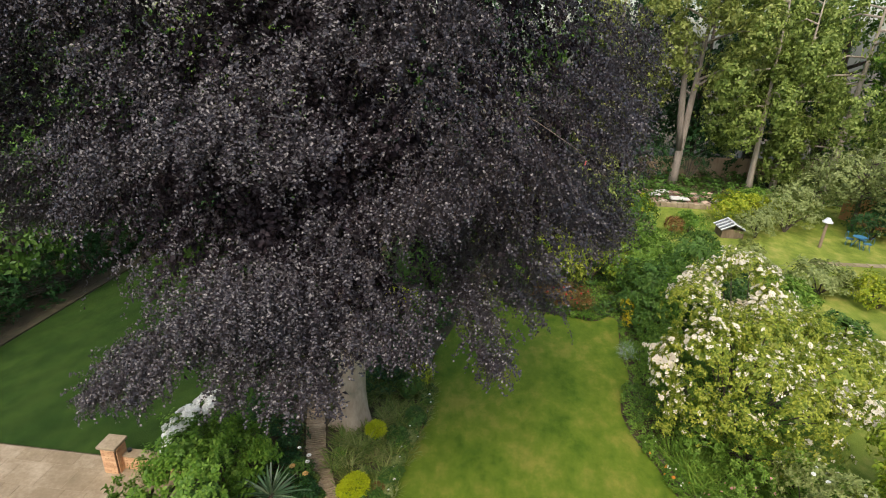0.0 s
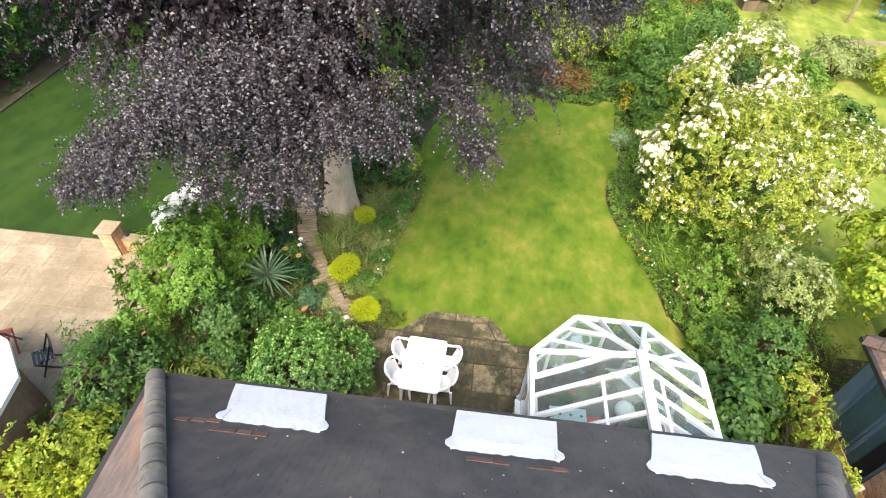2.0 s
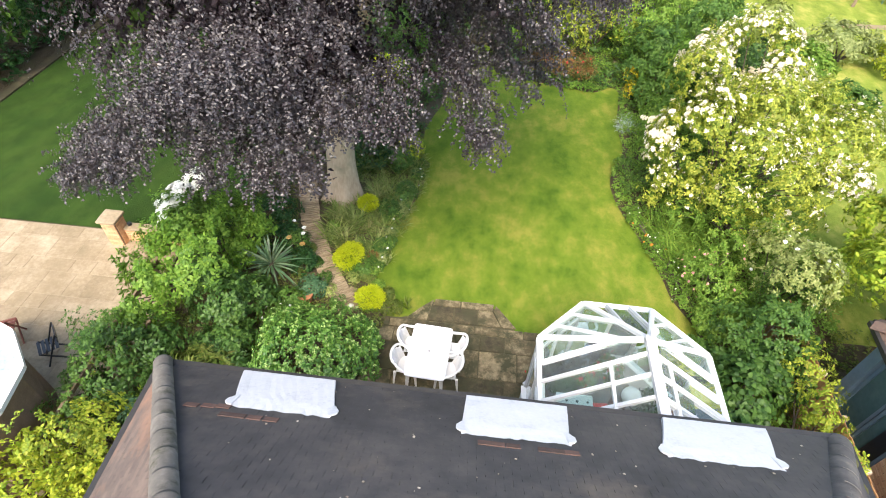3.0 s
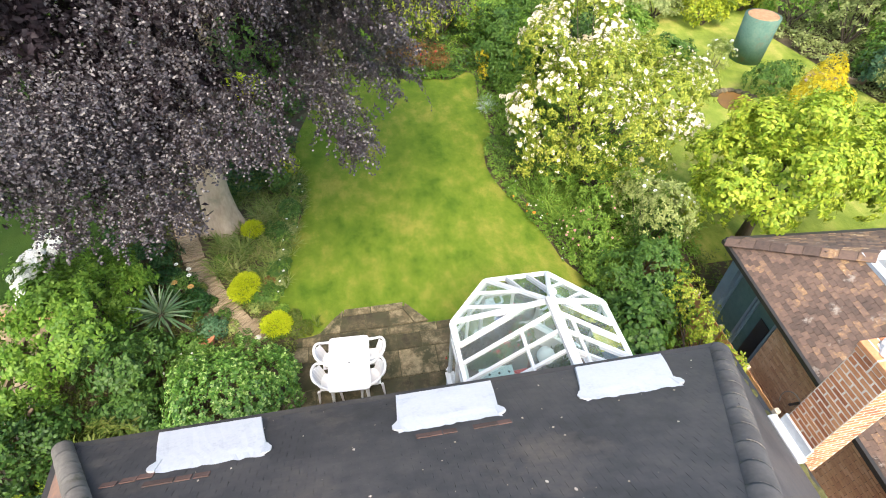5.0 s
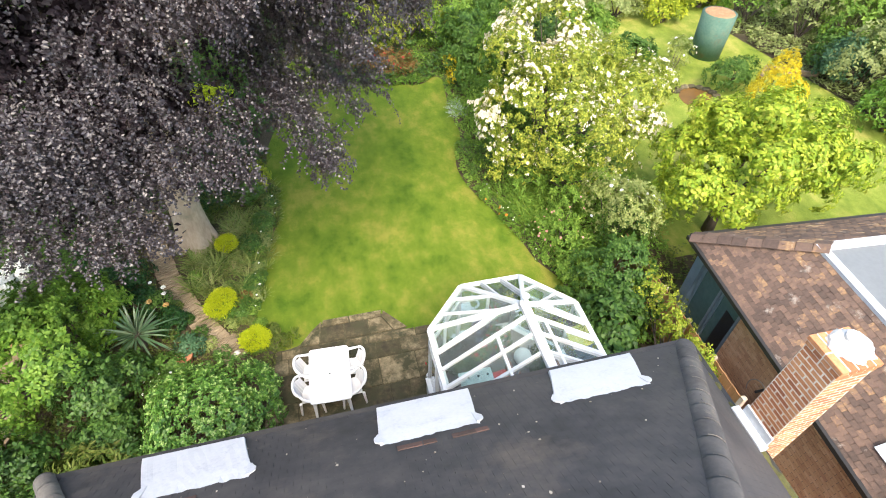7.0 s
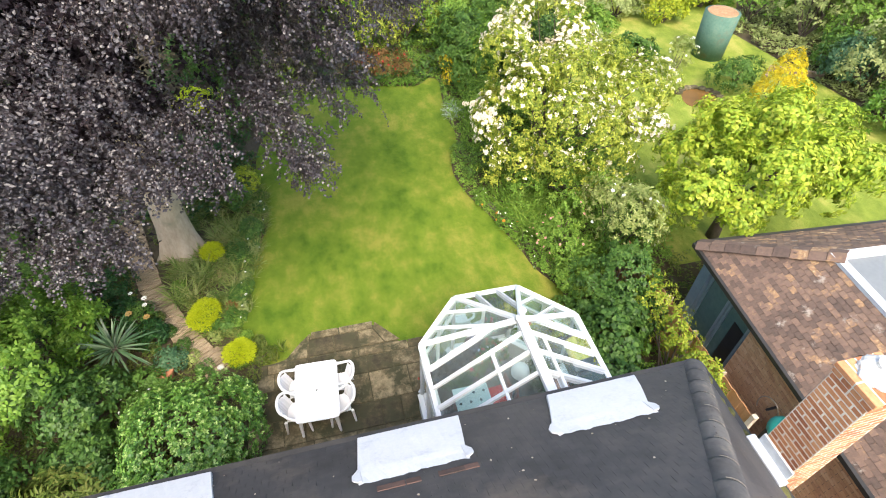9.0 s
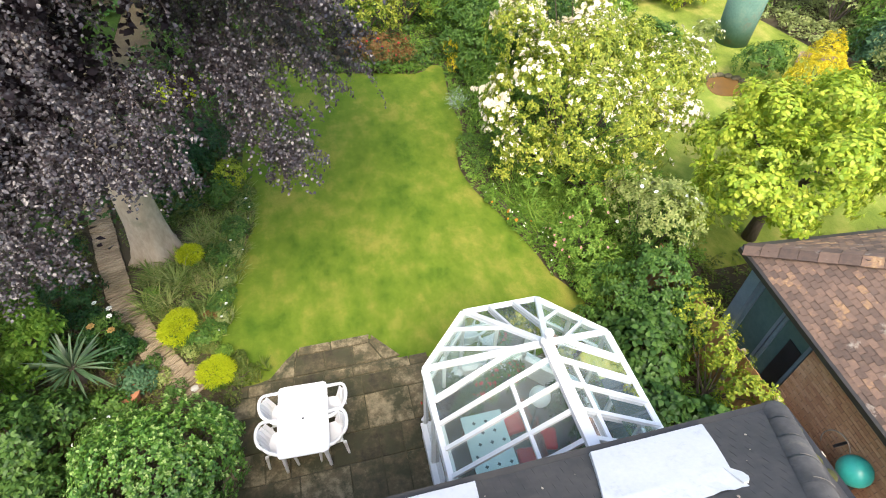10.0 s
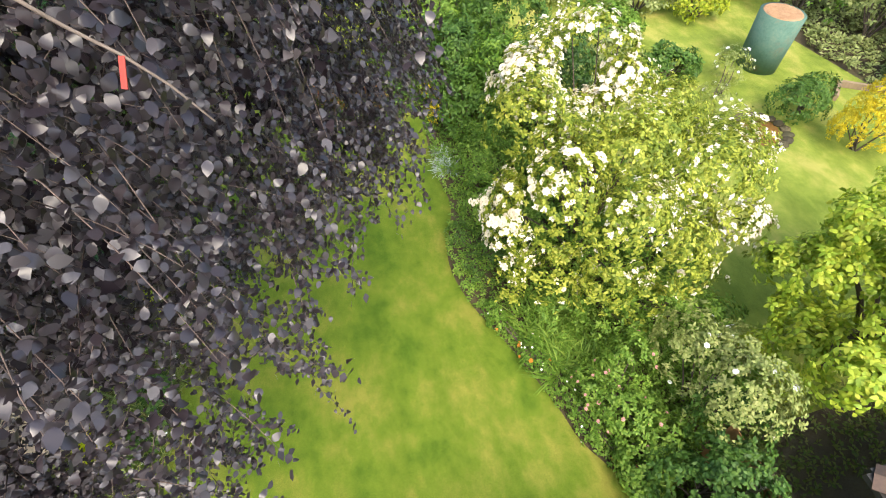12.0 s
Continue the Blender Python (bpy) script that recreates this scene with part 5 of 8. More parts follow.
def crown_radius(az, z):
    """How far the crown reaches; az from the house side (radians, to the east), z the height."""
    a = np.where(az > 0, 6.75, 8.2 + (2.3 * np.clip((z - 6.8) / 2, 0, 1) + 0.9 * np.clip((z - 9.2) / 2, 0, 1)) * np.clip((-az - 0.8) / 0.5, 0, 1))
    flat = 1 / np.hypot(np.sin(az) / a, np.cos(az) / 5.5)
    back = 1 / np.hypot(np.sin(az) / a, np.cos(az) / 6.5)
    flat = np.where(np.cos(az) > 0, flat, back)
    h = np.clip((z - 8.6) / (TOP_Z - 8.6), 0, 1)
    low = np.clip((z - 3.2) / 2.2, 0, 1)
    bough = 0.55 * np.exp(-(((az - 0.97) / 0.26) ** 2)) * np.clip((z - 6.9) / 1.2, 0, 1) * np.clip((11.5 - z) / 2, 0, 1)
    tuck = 0.32 * np.exp(-(((az - 0.82) / 0.24) ** 2)) * np.clip((7.8 - z) / 1.2, 0, 1)
    return flat * np.sqrt(1 - h**2.1) * (0.93 + 0.07 * low) + bough - tuck


def crown_twigs(m, r, front, deep, gaps=True, mid=-0.12, wide=0.92):
    """Starts and ways of hanging twigs, thicker where branches lie and thin between them."""
    out = []
    while sum(len(o[0]) for o in out) < m:
        k = m * 2
        az = np.where(r.random(k) < front, r.normal(mid, wide, k), r.uniform(-math.pi, math.pi, k))
        az = (az + math.pi) % (2 * math.pi) - math.pi
        low = np.interp(np.degrees(az), HANG_AT, HANG_Z) + 0.3
        z = low + (TOP_Z - low) * r.random(k) ** 1.35
        tuck = np.abs(r.normal(size=k)) * deep
        rad = crown_radius(az, z)
        p = np.stack([TX + np.sin(az) * rad, TY - np.cos(az) * rad, z], -1)
        tier = p * np.array([0.8, 0.8, 1.7])
        lump = 0.55 * wob(tier, 0.8) + 0.75 * wob(tier + 7, 1.9)
        rad = rad * (1 - tuck) + 0.4 * lump - 0.18
        # shaded hollows between the boughs
        for a0, z0, ra, rz, dent in HOLLOWS:
            rad = rad - dent * np.exp(-(((np.degrees(az) - a0) / ra) ** 4) - ((z - z0) / rz) ** 4)
        p = np.stack([TX + np.sin(az) * rad, TY - np.cos(az) * rad, z], -1)
        keep = r.random(k) < np.clip(0.48 + 0.95 * lump + 0.4 * wob(p + 3, 3.6), 0.03, 1) if gaps else np.ones(k, bool)
        o = np.stack([np.sin(az), -np.cos(az), 0 * az], -1)
        out.append((p[keep], o[keep]))
    return np.concatenate([q[0] for q in out])[:m], np.concatenate([q[1] for q in out])[:m]


def hang_twigs(P, O, r, k, L, leaf, name, mat, fine, with_wood=True):
    m = len(P)
    side = np.cross(O, np.array([0, 0, 1.0]))
    way = unit(O * r.uniform(0.3, 1.0, (m, 1)) + side * r.normal(0, 0.75, (m, 1)) + np.array([0, 0, 0.1]) + r.normal(0, 0.15, (m, 3)))
    length = L * r.uniform(0.55, 1.25, (m, 1, 1))
    u = np.linspace(0.04, 1.0, k)[None, :, None]
    sag = r.uniform(0.15, 0.85, (m, 1, 1))
    C = P[:, None] + length * (way[:, None] * (u - 0.35 * u**2)) - length * sag * u**1.6 * np.array([0, 0, 1.0])
    dirs = np.gradient(C, axis=1)
    dirs = unit(dirs)
    lat = unit(np.cross(dirs, O[:, None] + 0.2))
    flip = np.where(np.arange(k) % 2, 1.0, -1.0)[None, :, None]
    T = unit(dirs * 0.55 + lat * flip * 0.8 + r.normal(0, 0.28, C.shape))
    N = unit(O[:, None] * 0.8 + np.array([0, 0, 0.7]) + r.normal(0, 0.8, C.shape))
    size = leaf * r.uniform(0.6, 1.15, (m, k))
    Q = C + r.normal(0, 0.02, C.shape)
    mesh_ob(name, leaf_data(name, Q.reshape(-1, 3), T.reshape(-1, 3), N.reshape(-1, 3), size.ravel(), size.ravel() * 0.35, mat, 0.12, fine), beech)["kind"] = "stuff"
    if with_wood:
        # three-sided stalks along every twig
        step = C[:, :: max(1, (k - 1) // 4)][:, :5]
        n = step.shape[1]
        rad = np.linspace(0.0032, 0.0012, n)[None, :, None]
        ring = [(1, 0), (-0.5, 0.87), (-0.5, -0.87)]
        s = unit(np.cross(O, np.array([0.1, 0.2, 1.0])))[:, None]
        f = O[:, None]
        V = np.stack([step + (s * a + f * b) * rad for a, b in ring], 2)
        base = (np.arange(m) * n * 3)[:, None, None]
        quads = np.array([[(i * 3 + j, i * 3 + (j + 1) % 3, (i + 1) * 3 + (j + 1) % 3, (i + 1) * 3 + j) for j in range(3)] for i in range(n - 1)]).reshape(1, -1, 4)
        ob = mesh_ob("twig", tri_mesh("twig", V.reshape(-1, 3), (base + quads).reshape(-1, 4), M_TWIG), beech)
        ob["kind"] = "stuff"


r = np.random.default_rng(21)
P, O = crown_twigs(11800, r, 0.74, 0.08)
P2, O2 = crown_twigs(5200, r, 1.0, 0.08, True, -1.3, 0.36)
P, O = np.r_[P, P2], np.r_[O, O2]
near = (P[:, 1] < 11.0) & (P[:, 0] > -2.6)
hang_twigs(P[near], O[near], r, 32, 0.85, 0.053, "crown", L_BEECH, 2)
back = (P[:, 1] > 13.5) & (P[:, 0] > -9)
far = ~near & ~back
hang_twigs(P[far], O[far], r, 28, 0.85, 0.063, "crown", L_BEECH, False, False)
hang_twigs(P[back], O[back], r, 12, 0.9, 0.12, "crown", L_BEECH, False, False)
# boughs that hang lowest, on their own arcs
LOW = ((44, 7.3, 8.4, 6.75, 26), (48, 7.4, 8.6, 6.6, 34), (57, 7.3, 8.4, 6.35, 40), (52, 7.4, 8.6, 6.45, 30), (62, 7.1, 8.4, 6.45, 70), (67, 7.0, 8.4, 6.45, 80), (72, 6.8, 8.2, 6.4, 70), (40.3, 5.1, 6.7, 5.9, 110), (41.8, 5.15, 6.7, 5.95, 80), (48, 5.9, 7.0, 6.1, 36), (54, 5.9, 7.0, 6.3, 26), (-37, 3.8, 4.7, 6.3, 90), (-33, 4.1, 5.0, 6.2, 100), (-28, 4.3, 5.3, 6.1, 100), (-23, 4.5, 5.7, 6.0, 120), (-19, 4.8, 6.0, 5.9, 110), (-6, 4.6, 5.8, 5.6, 110), (4, 4.6, 5.8, 5.5, 110), (10, 4.8, 6.0, 5.6, 120), (18, 5.85, 6.6, 5.65, 60), (23, 5.7, 6.6, 5.7, 60), (28, 5.6, 6.6, 5.75, 70),
       (46, 5.8, 7.1, 4.3, 90), (54, 5.6, 7.0, 4.2, 110), (62, 5.4, 6.9, 4.6, 110), (70, 5.1, 6.6, 4.7, 110), (80, 4.6, 6.4, 5.1, 110), (88, 4.6, 6.4, 5.3, 80))
for az, z0, z1, rad, m in LOW:
    u = r.random(m)
    a = np.radians(az) + r.normal(0, 0.035, m) * (0.6 + u)
    dist = rad - 0.9 * u**1.5 + r.normal(0, 0.13, m)
    O = np.stack([np.sin(a), -np.cos(a), 0 * a], -1)
    P = np.stack([TX + np.sin(a) * dist, TY - np.cos(a) * dist, z0 + 0.25 + (z1 - z0) * u], -1)
    hang_twigs(P, O, r, 24, 0.5, 0.053, "low_bough", L_BEECH, 2)
# inner twigs in the darkened leaf colour, standing in for interior shade
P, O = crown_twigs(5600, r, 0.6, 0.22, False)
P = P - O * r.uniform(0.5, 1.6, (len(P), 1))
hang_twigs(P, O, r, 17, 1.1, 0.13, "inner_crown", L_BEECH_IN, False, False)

bm = bmesh.new()
tube(bm, [(TX - 0.06, TY - 0.05, -0.1), (TX - 0.05, TY - 0.04, 0.12), (TX - 0.05, TY - 0.02, 0.5), (TX - 0.05, TY, 1.1), (TX - 0.03, TY, 2.0), (TX - 0.04, TY, 3.2), (TX, TY, 4.6), (TX + 0.05, TY, 7), (TX - 0.05, TY + 0.1, 10), (TX, TY, 14)],
     [0.68, 0.55, 0.475, 0.42, 0.39, 0.375, 0.385, 0.31, 0.2, 0.07], 28)
for v in bm.verts:
    a = math.atan2(v.co.y - TY, v.co.x - TX)
    flare = max(0, 1 - v.co.z / 0.9)
    k = 1 + 0.16 * flare * math.cos(5 * a + 0.6) + 0.035 * noise.noise(Vector((v.co.x * 2, v.co.y * 2, v.co.z * 0.8)))
    v.co.x, v.co.y = TX + (v.co.x - TX) * k, TY + (v.co.y - TY) * k
bmesh.ops.subdivide_edges(bm, edges=[e for e in bm.edges if abs(e.verts[0].co.z - e.verts[1].co.z) > 0.3], cuts=2)
part("trunk", bm, M_BARK, beech, "smooth pale grey trunk", True)
rr = random.Random(5)
for i in range(22):
    az = rr.uniform(-2.6, 2.6) if i > 12 else -1.4 + 0.24 * i
    z0 = 3.9 + 0.33 * i + rr.uniform(-0.2, 0.2)
    z1 = min(14.5, z0 + rr.uniform(0.6, 2.4))
    reach = 0.62 * float(crown_radius(np.array(az), np.array(z1)))
    pts, rad = [], []
    for j in range(7):
        u = j / 6
        wig = rr.uniform(-0.18, 0.18) * (1 if 0 < j else 0)
        rrx = reach * u
        pts.append((TX + math.sin(az + wig * 0.25) * rrx, TY - math.cos(az + wig * 0.25) * rrx, z0 + (z1 - z0) * math.sin(u * 2.2) / math.sin(2.2 if u > 0.9 else 2.2) * (1.0 if u < 0.7 else 0.95) + wig))
        rad.append(0.17 * (1 - u) ** 0.8 + 0.014)
    # dark bark instead of the trunk's pale one paints the shade inside the crown
    bm = bmesh.new()
    tube(bm, pts, rad, 7)
    limb = part("limb", bm, M_BARK_DARK, beech, "", True)
    for j in range(2, 6):
        for s in (-1, 1):
            bm = bmesh.new()
            a = Vector(pts[j])
            d = Vector((math.sin(az + s * 0.7), -math.cos(az + s * 0.7), rr.uniform(-0.25, 0.35))).normalized()
            ln = rr.uniform(0.7, 1.5)
            tube(bm, [a, a + d * ln * 0.5 + Vector((0, 0, 0.06)), a + d * ln + Vector((0, 0, -0.14))], [rad[j] * 0.5, 0.013, 0.006], 5)
            part("branch", bm, M_BARK_DARK, limb)

# a long bare twig reaching out of the crown, with a red tag tied to it
bm = bmesh.new()
tube(bm, [(-0.4, 9.2, 10.0), (0.4, 8.1, 9.75), (0.973, 7.545, 9.471), (1.072, 7.539, 9.367), (1.158, 7.53, 9.293), (1.234, 7.508, 9.219), (1.31, 7.466, 9.131)], [0.011, 0.008, 0.005, 0.0045, 0.004, 0.0035, 0.0025], 7)
part("branch", bm, M_BARK_TWIG, beech, "bare pale twig", True)
tag = thing("plant_tag", "small red plastic tag hanging from a beech twig", "tag", (1.158, 7.53, 9.29))
bm = bmesh.new()
bar(bm, (1.158, 7.528, 9.292), (1.143, 7.495, 9.23), 0.015, 0.003)
part("tag_plate", bm, M_TAG, tag)

# ---- planting on the house side of the west bed ----
ob, P, D = shrub("camellia", "rounded glossy evergreen shrub with pale young leaf tips", "shrub", [(-3.1, 5.65, 0.8, 1.3, 1.3, 0.85), (-2.4, 6.05, 0.6, 0.75, 0.8, 0.65), (-3.75, 6.05, 0.65, 0.75, 0.85, 0.72), (-3.1, 4.6, 0.75, 1.25, 0.8, 0.75)],
      2150, 7, 0.075, 0.58, L_GLOSSY, 31, 0.32, 0.4, True, 0.0, 0.14)
sel = np.where(D[:, 2] > 0.1)[0][::3]
mesh_ob("young_leaves", sprigs("young_leaves", P[sel] + D[sel] * 0.05, D[sel], 5, 0.05, 0.62, L_TIPS, rng, 0.7, 0.7, True), ob, "pale young leaf rosettes")["kind"] = "stuff"
shrub("wisteria", "bright green leafy climber billowing over the fence", "climber", [(-6.9, 8.35, 1.15, 1.0, 0.95, 1.15), (-6.5, 7.5, 1.0, 1.0, 0.9, 1.05), (-7.2, 7.0, 0.95, 0.8, 0.9, 1.0), (-6.0, 8.7, 0.8, 0.75, 0.75, 0.9), (-7.35, 6.3, 0.8, 0.6, 0.7, 0.85), (-6.1, 9.2, 0.7, 0.6, 0.5, 0.8)],
      2150, 7, 0.108, 0.48, L_BRIGHT, 32, 1.05, 0.25, True, 0.2, 0.26)
shrub("mahonia", "dark green shrub with leathery leaves", "shrub", [(-5.45, 6.75, 0.7, 0.75, 0.65, 0.75), (-5.0, 7.3, 0.5, 0.5, 0.5, 0.55), (-5.9, 7.1, 0.75, 0.6, 0.6, 0.8)], 640, 7, 0.11, 0.48, L_SHADY, 33, 0.6, 0.3, True)
shrub("hellebore", "low dark leafy perennial clump", "plant", [(-5.2, 5.9, 0.45, 0.8, 0.6, 0.5), (-4.6, 5.2, 0.4, 0.6, 0.6, 0.45)], 520, 6, 0.12, 0.4, L_SHADY, 34, 0.4, 0.2, True)
shrub("fern_clump", "fresh green ferny foliage by the house wall", "fern", [(-5.3, 5.1, 0.55, 0.75, 0.6, 0.55), (-4.75, 4.6, 0.5, 0.6, 0.5, 0.5)], 360, 7, 0.16, 0.22, L_MOSSY, 35, 0.5, 0.3, True)
shrub("viburnum", "mid-green shrub beside the fence", "shrub", [(-6.5, 5.4, 0.8, 0.75, 0.7, 0.9), (-6.9, 4.6, 0.7, 0.65, 0.7, 0.8), (-6.0, 4.5, 0.5, 0.6, 0.6, 0.55)], 720, 7, 0.1, 0.5, L_SHADY, 36, 1.0, 0.3, True, 0.0, 0.3)
shrub("honeysuckle", "green leafy climber on the boundary fence", "climber", [(-7.5, 5.7, 0.85, 0.65, 0.8, 0.8), (-7.6, 4.8, 0.7, 0.6, 0.7, 0.7), (-7.5, 4.0, 0.6, 0.6, 0.7, 0.7)], 620, 7, 0.07, 0.5, L_MID, 37, 0.8, 0.3, True, 0.0, 0.25)
shrub("golden_hedge", "yellow-green leafy hedge shrub beside the house", "shrub", [(-5.7, 2.5, 0.9, 0.9, 0.9, 0.9), (-7.4, 2.1, 1.0, 0.9, 0.9, 0.95), (-6.3, 1.6, 1.0, 1.0, 1.0, 0.9)],
      1250, 7, 0.075, 0.6, L_YELLOW, 38, 0.8, 0.3, True, 0.0, 0.2)
shrub("privet", "fresh green hedge shrub with yellowing tips beside the fence", "shrub", [(-6.6, 3.2, 1.0, 1.0, 0.85, 0.95), (-5.5, 3.5, 0.55, 0.6, 0.5, 0.6), (-7.4, 3.0, 0.8, 0.7, 0.7, 0.8)], 900, 7, 0.075, 0.55, L_FORSYTH, 138, 1.0, 0.3, True, 0.0, 0.3)
shrub("bay_shrub", "dark blue-green leafy shrub", "shrub", [(-6.0, 3.9, 0.6, 0.5, 0.5, 0.6), (-5.6, 4.3, 0.5, 0.45, 0.4, 0.5)], 220, 6, 0.12, 0.6, L_TEALISH, 39, 0.3, 0.3, True)
ob, P, D = shrub("white_rose", "rambling rose with white blooms above the climber", "rose bush", [(-7.42, 8.75, 1.55, 0.35, 0.4, 0.45), (-7.45, 9.3, 1.55, 0.4, 0.45, 0.5), (-7.22, 9.95, 1.5, 0.4, 0.4, 0.5)], 240, 6, 0.08, 0.5, L_MID, 40, 0.4, 0.3, True)
white_bloom = blossom_mesh("white_bloom", F_WHITE)
sel = np.argsort(D[:, 0] - D[:, 2])[:140]
blossoms(ob, white_bloom, P[sel] + D[sel] * 0.06, D[sel], rng.uniform(0.08, 0.15, 140))

# spiky yucca
yucca = thing("yucca", "spiky yucca rosette with grey-green sword leaves", "plant", (-5.02, 8.4, 0))
r = np.random.default_rng(50)
m = 62
a = np.arange(m) * 2.39996
el = np.linspace(1.35, -0.25, m)
T = np.stack([np.cos(a) * np.cos(el), np.sin(a) * np.cos(el), np.sin(el)], -1) + r.normal(0, 0.17, (m, 3))
N = np.stack([-np.cos(a) * np.sin(el), -np.sin(a) * np.sin(el), np.cos(el)], -1)
P = np.tile(np.array([-5.02, 8.4, 0.55]), (m, 1)) + T * 0.05
mesh_ob("leaves", leaf_data("yucca", P, T, N, r.uniform(0.5, 0.98, m), 0.026, L_YUCCA, r.uniform(0.0, 0.4, (m, 1)), True), yucca)
bm = bmesh.new()
tube(bm, [(-5.02, 8.4, -0.02), (-5.02, 8.4, 0.6)], [0.1, 0.08], 9)
part("stem", bm, M_BARK_DARK, yucca)

# round yellow spurges along the boardwalk
for x, y, s, q in ((-3.22, 9.15, 0.36, 61), (-3.14, 11.4, 0.25, 62), (-2.36, 7.85, 0.33, 63)):
    r = np.random.default_rng(q)
    ob = thing("spurge", "dome of bright lime-yellow spurge flowers beside the boardwalk", "plant", (x, y, 0), "yellow domes along the boardwalk")
    stems_part(ob, (x, y, 0), [(x + 0.6 * s * math.cos(i), y + 0.6 * s * math.sin(i), s * 1.1) for i in range(8)], thick=0.012)
    P, D = lobe_points([(x, y, s * 0.75, s, s * 0.95, s * 0.85)], int(3400 * s), r, 0.3, -0.2, 0.16)
    mesh_ob("foliage", sprigs("spurge", P, D, 8, 0.04, 0.24, L_LIME, r, 0.6, 1.0, False), ob)
    P, D = lobe_points([(x, y, s * 0.75, s * 1.04, s, s * 0.9)], int(1500 * s), r, 0.3, -0.1, 0.05)
    mesh_ob("bloom", sprigs("spurge_tip", P, D, 6, 0.062, 0.13, L_LIME, r, 0.42, 1.1, False), ob)["kind"] = "stuff"
    P, D = lobe_points([(x, y, s * 0.45, s * 0.9, s * 0.88, s * 0.6)], int(700 * s), r, 0.2, -0.3, 0.1)
    mesh_ob("leaves", sprigs("spurge_leaf", P, D, 6, 0.07, 0.3, L_LUSH, r, 0.8, 0.5, True), ob)["kind"] = "stuff"

# strappy and grassy planting between boardwalk and lawn
rs = random.Random(12)
spots = []
while len(spots) < 96:
    x, y = rs.uniform(-4.3, -1.9), rs.uniform(8.9, 13.6)
    if x > -4.15 + max(0, 10.2 - y) * 0.55 and math.hypot(x - TX, y - TY) > 0.85 and x < -2.35 + 0.12 * (y - 9):
        spots.append((x, y, 0.0))
blade_clump("ornamental_grass", "arching strappy grass clumps below the beech", "grass", spots[:40], 24, 0.55, 0.012, L_GRASSY, 13, 0.45, 1.1)
fine_spots = []
while len(fine_spots) < 210:
    x, y = rs.uniform(-4.4, -1.75), rs.uniform(8.7, 14.2)
    if x > -4.25 + max(0, 10.4 - y) * 0.62 and math.hypot(x - TX, y - TY) > 0.6 and x < -2.2 + 0.13 * (y - 9) and math.hypot(x + 3.22, y - 9.15) > 0.38:
        fine_spots.append((x, y, 0.0))
tagged(blade_clump("sedge", "tangled fine sedge with straw-coloured blades below the beech", "grass", fine_spots, 24, 0.34, 0.008, L_GRASSY, 14, 0.4, 0.9), kind="stuff")
blade_clump("dry_sedge", "bleached straw-coloured sedge tufts beside the boardwalk", "grass", fine_spots[::4], 16, 0.36, 0.005, L_STRAW, 15, 0.4, 1.0)
daisies = thing("wild_daisies", "tiny white daisies scattered along the edge of the lawn", "flower", (-2.2, 11, 0))
pts = [(-2.3 + 0.14 * (y - 9) + rs.uniform(-0.25, 0.12), y, rs.uniform(0.2, 0.32)) for y in [8.9 + 0.13 * i for i in range(36)]]
for p in pts[::3]:
    bm = bmesh.new()
    tube(bm, [(p[0], p[1], 0.0), (p[0], p[1], p[2])], [0.004, 0.003], 4)
    part("stem", bm, L_MID, daisies)
blossoms(daisies, blossom_mesh("daisy_head", F_WHITE, 5), np.array(pts[::3]), np.array([(0, 0, 1.0)] * len(pts[::3])), [0.022 + 0.012 * (i % 3) for i in range(len(pts[::3]))])
# creeping plants that close the soil along the lawn's edge and between the domes
mats = (L_MOSSY, L_LUSH, L_MID, L_OLIVE, L_SHADY2)
for k in range(26):
    y = 8.75 + 0.2 * k + rs.uniform(-0.08, 0.08)
    x = -2.42 + 0.13 * (y - 9) + rs.uniform(-0.16, 0.08)
    s = rs.uniform(0.13, 0.24)
    shrub("edging_plant", "low leafy edging plant beside the lawn", "plant", [(x, y, s * 0.35, s, s * 1.2, s * 0.75)], int(330 * s), 6, rs.uniform(0.04, 0.07), 0.5, mats[k % 5], 300 + k, 0.5, 0.3, True, stems=(0.5, 3.0), thick=0.008, group="low plants along the lawn edge")
for k, (x, y, s, mat) in enumerate(((-2.6, 9.42, 0.2, L_BRONZE), (-2.75, 8.75, 0.2, L_MOSSY), (-2.57, 9.05, 0.12, L_BRIGHT), (-2.95, 8.62, 0.16, L_PALE), (-2.5, 8.6, 0.18, L_MOSSY), (-2.75, 9.7, 0.2, L_MOSSY), (-2.3, 8.45, 0.2, L_LUSH), (-2.0, 8.2, 0.18, L_MOSSY), (-3.55, 9.75, 0.2, L_MOSSY), (-3.95, 10.5, 0.2, L_LUSH), (-3.5, 8.1, 0.2, L_PALE), (-3.75, 8.45, 0.22, L_SHADY2), (-4.1, 9.0, 0.22, L_SHADY2), (-4.35, 9.5, 0.18, L_MOSSY), (-3.2, 7.75, 0.2, L_SHADY2))):
    shrub("ground_plant", "low spreading leafy plant beside the boardwalk", "plant", [(x, y, s * 0.4, s, s, s * 0.8)], int(380 * s), 6, 0.055, 0.5, mat, 340 + k, 0.5, 0.3, True, stems=(0.5, 3.0), thick=0.008, group="low plants by the boardwalk")
blade_clump("seed_heads", "yellow-brown flower spires at the corner of the patio", "plant", [(-1.95 + 0.09 * i, 7.62 + 0.11 * ((i * 7) % 4), 0.0) for i in range(7)], 14, 0.3, 0.012, L_MOSSY, 16, 0.2, 1.3)
stone = thing("pale_stone", "rounded white stone at the end of the boardwalk", "stone", (-2.84, 7.71, 0))
bm = bmesh.new()
bmesh.ops.create_icosphere(bm, subdivisions=3, radius=0.085)
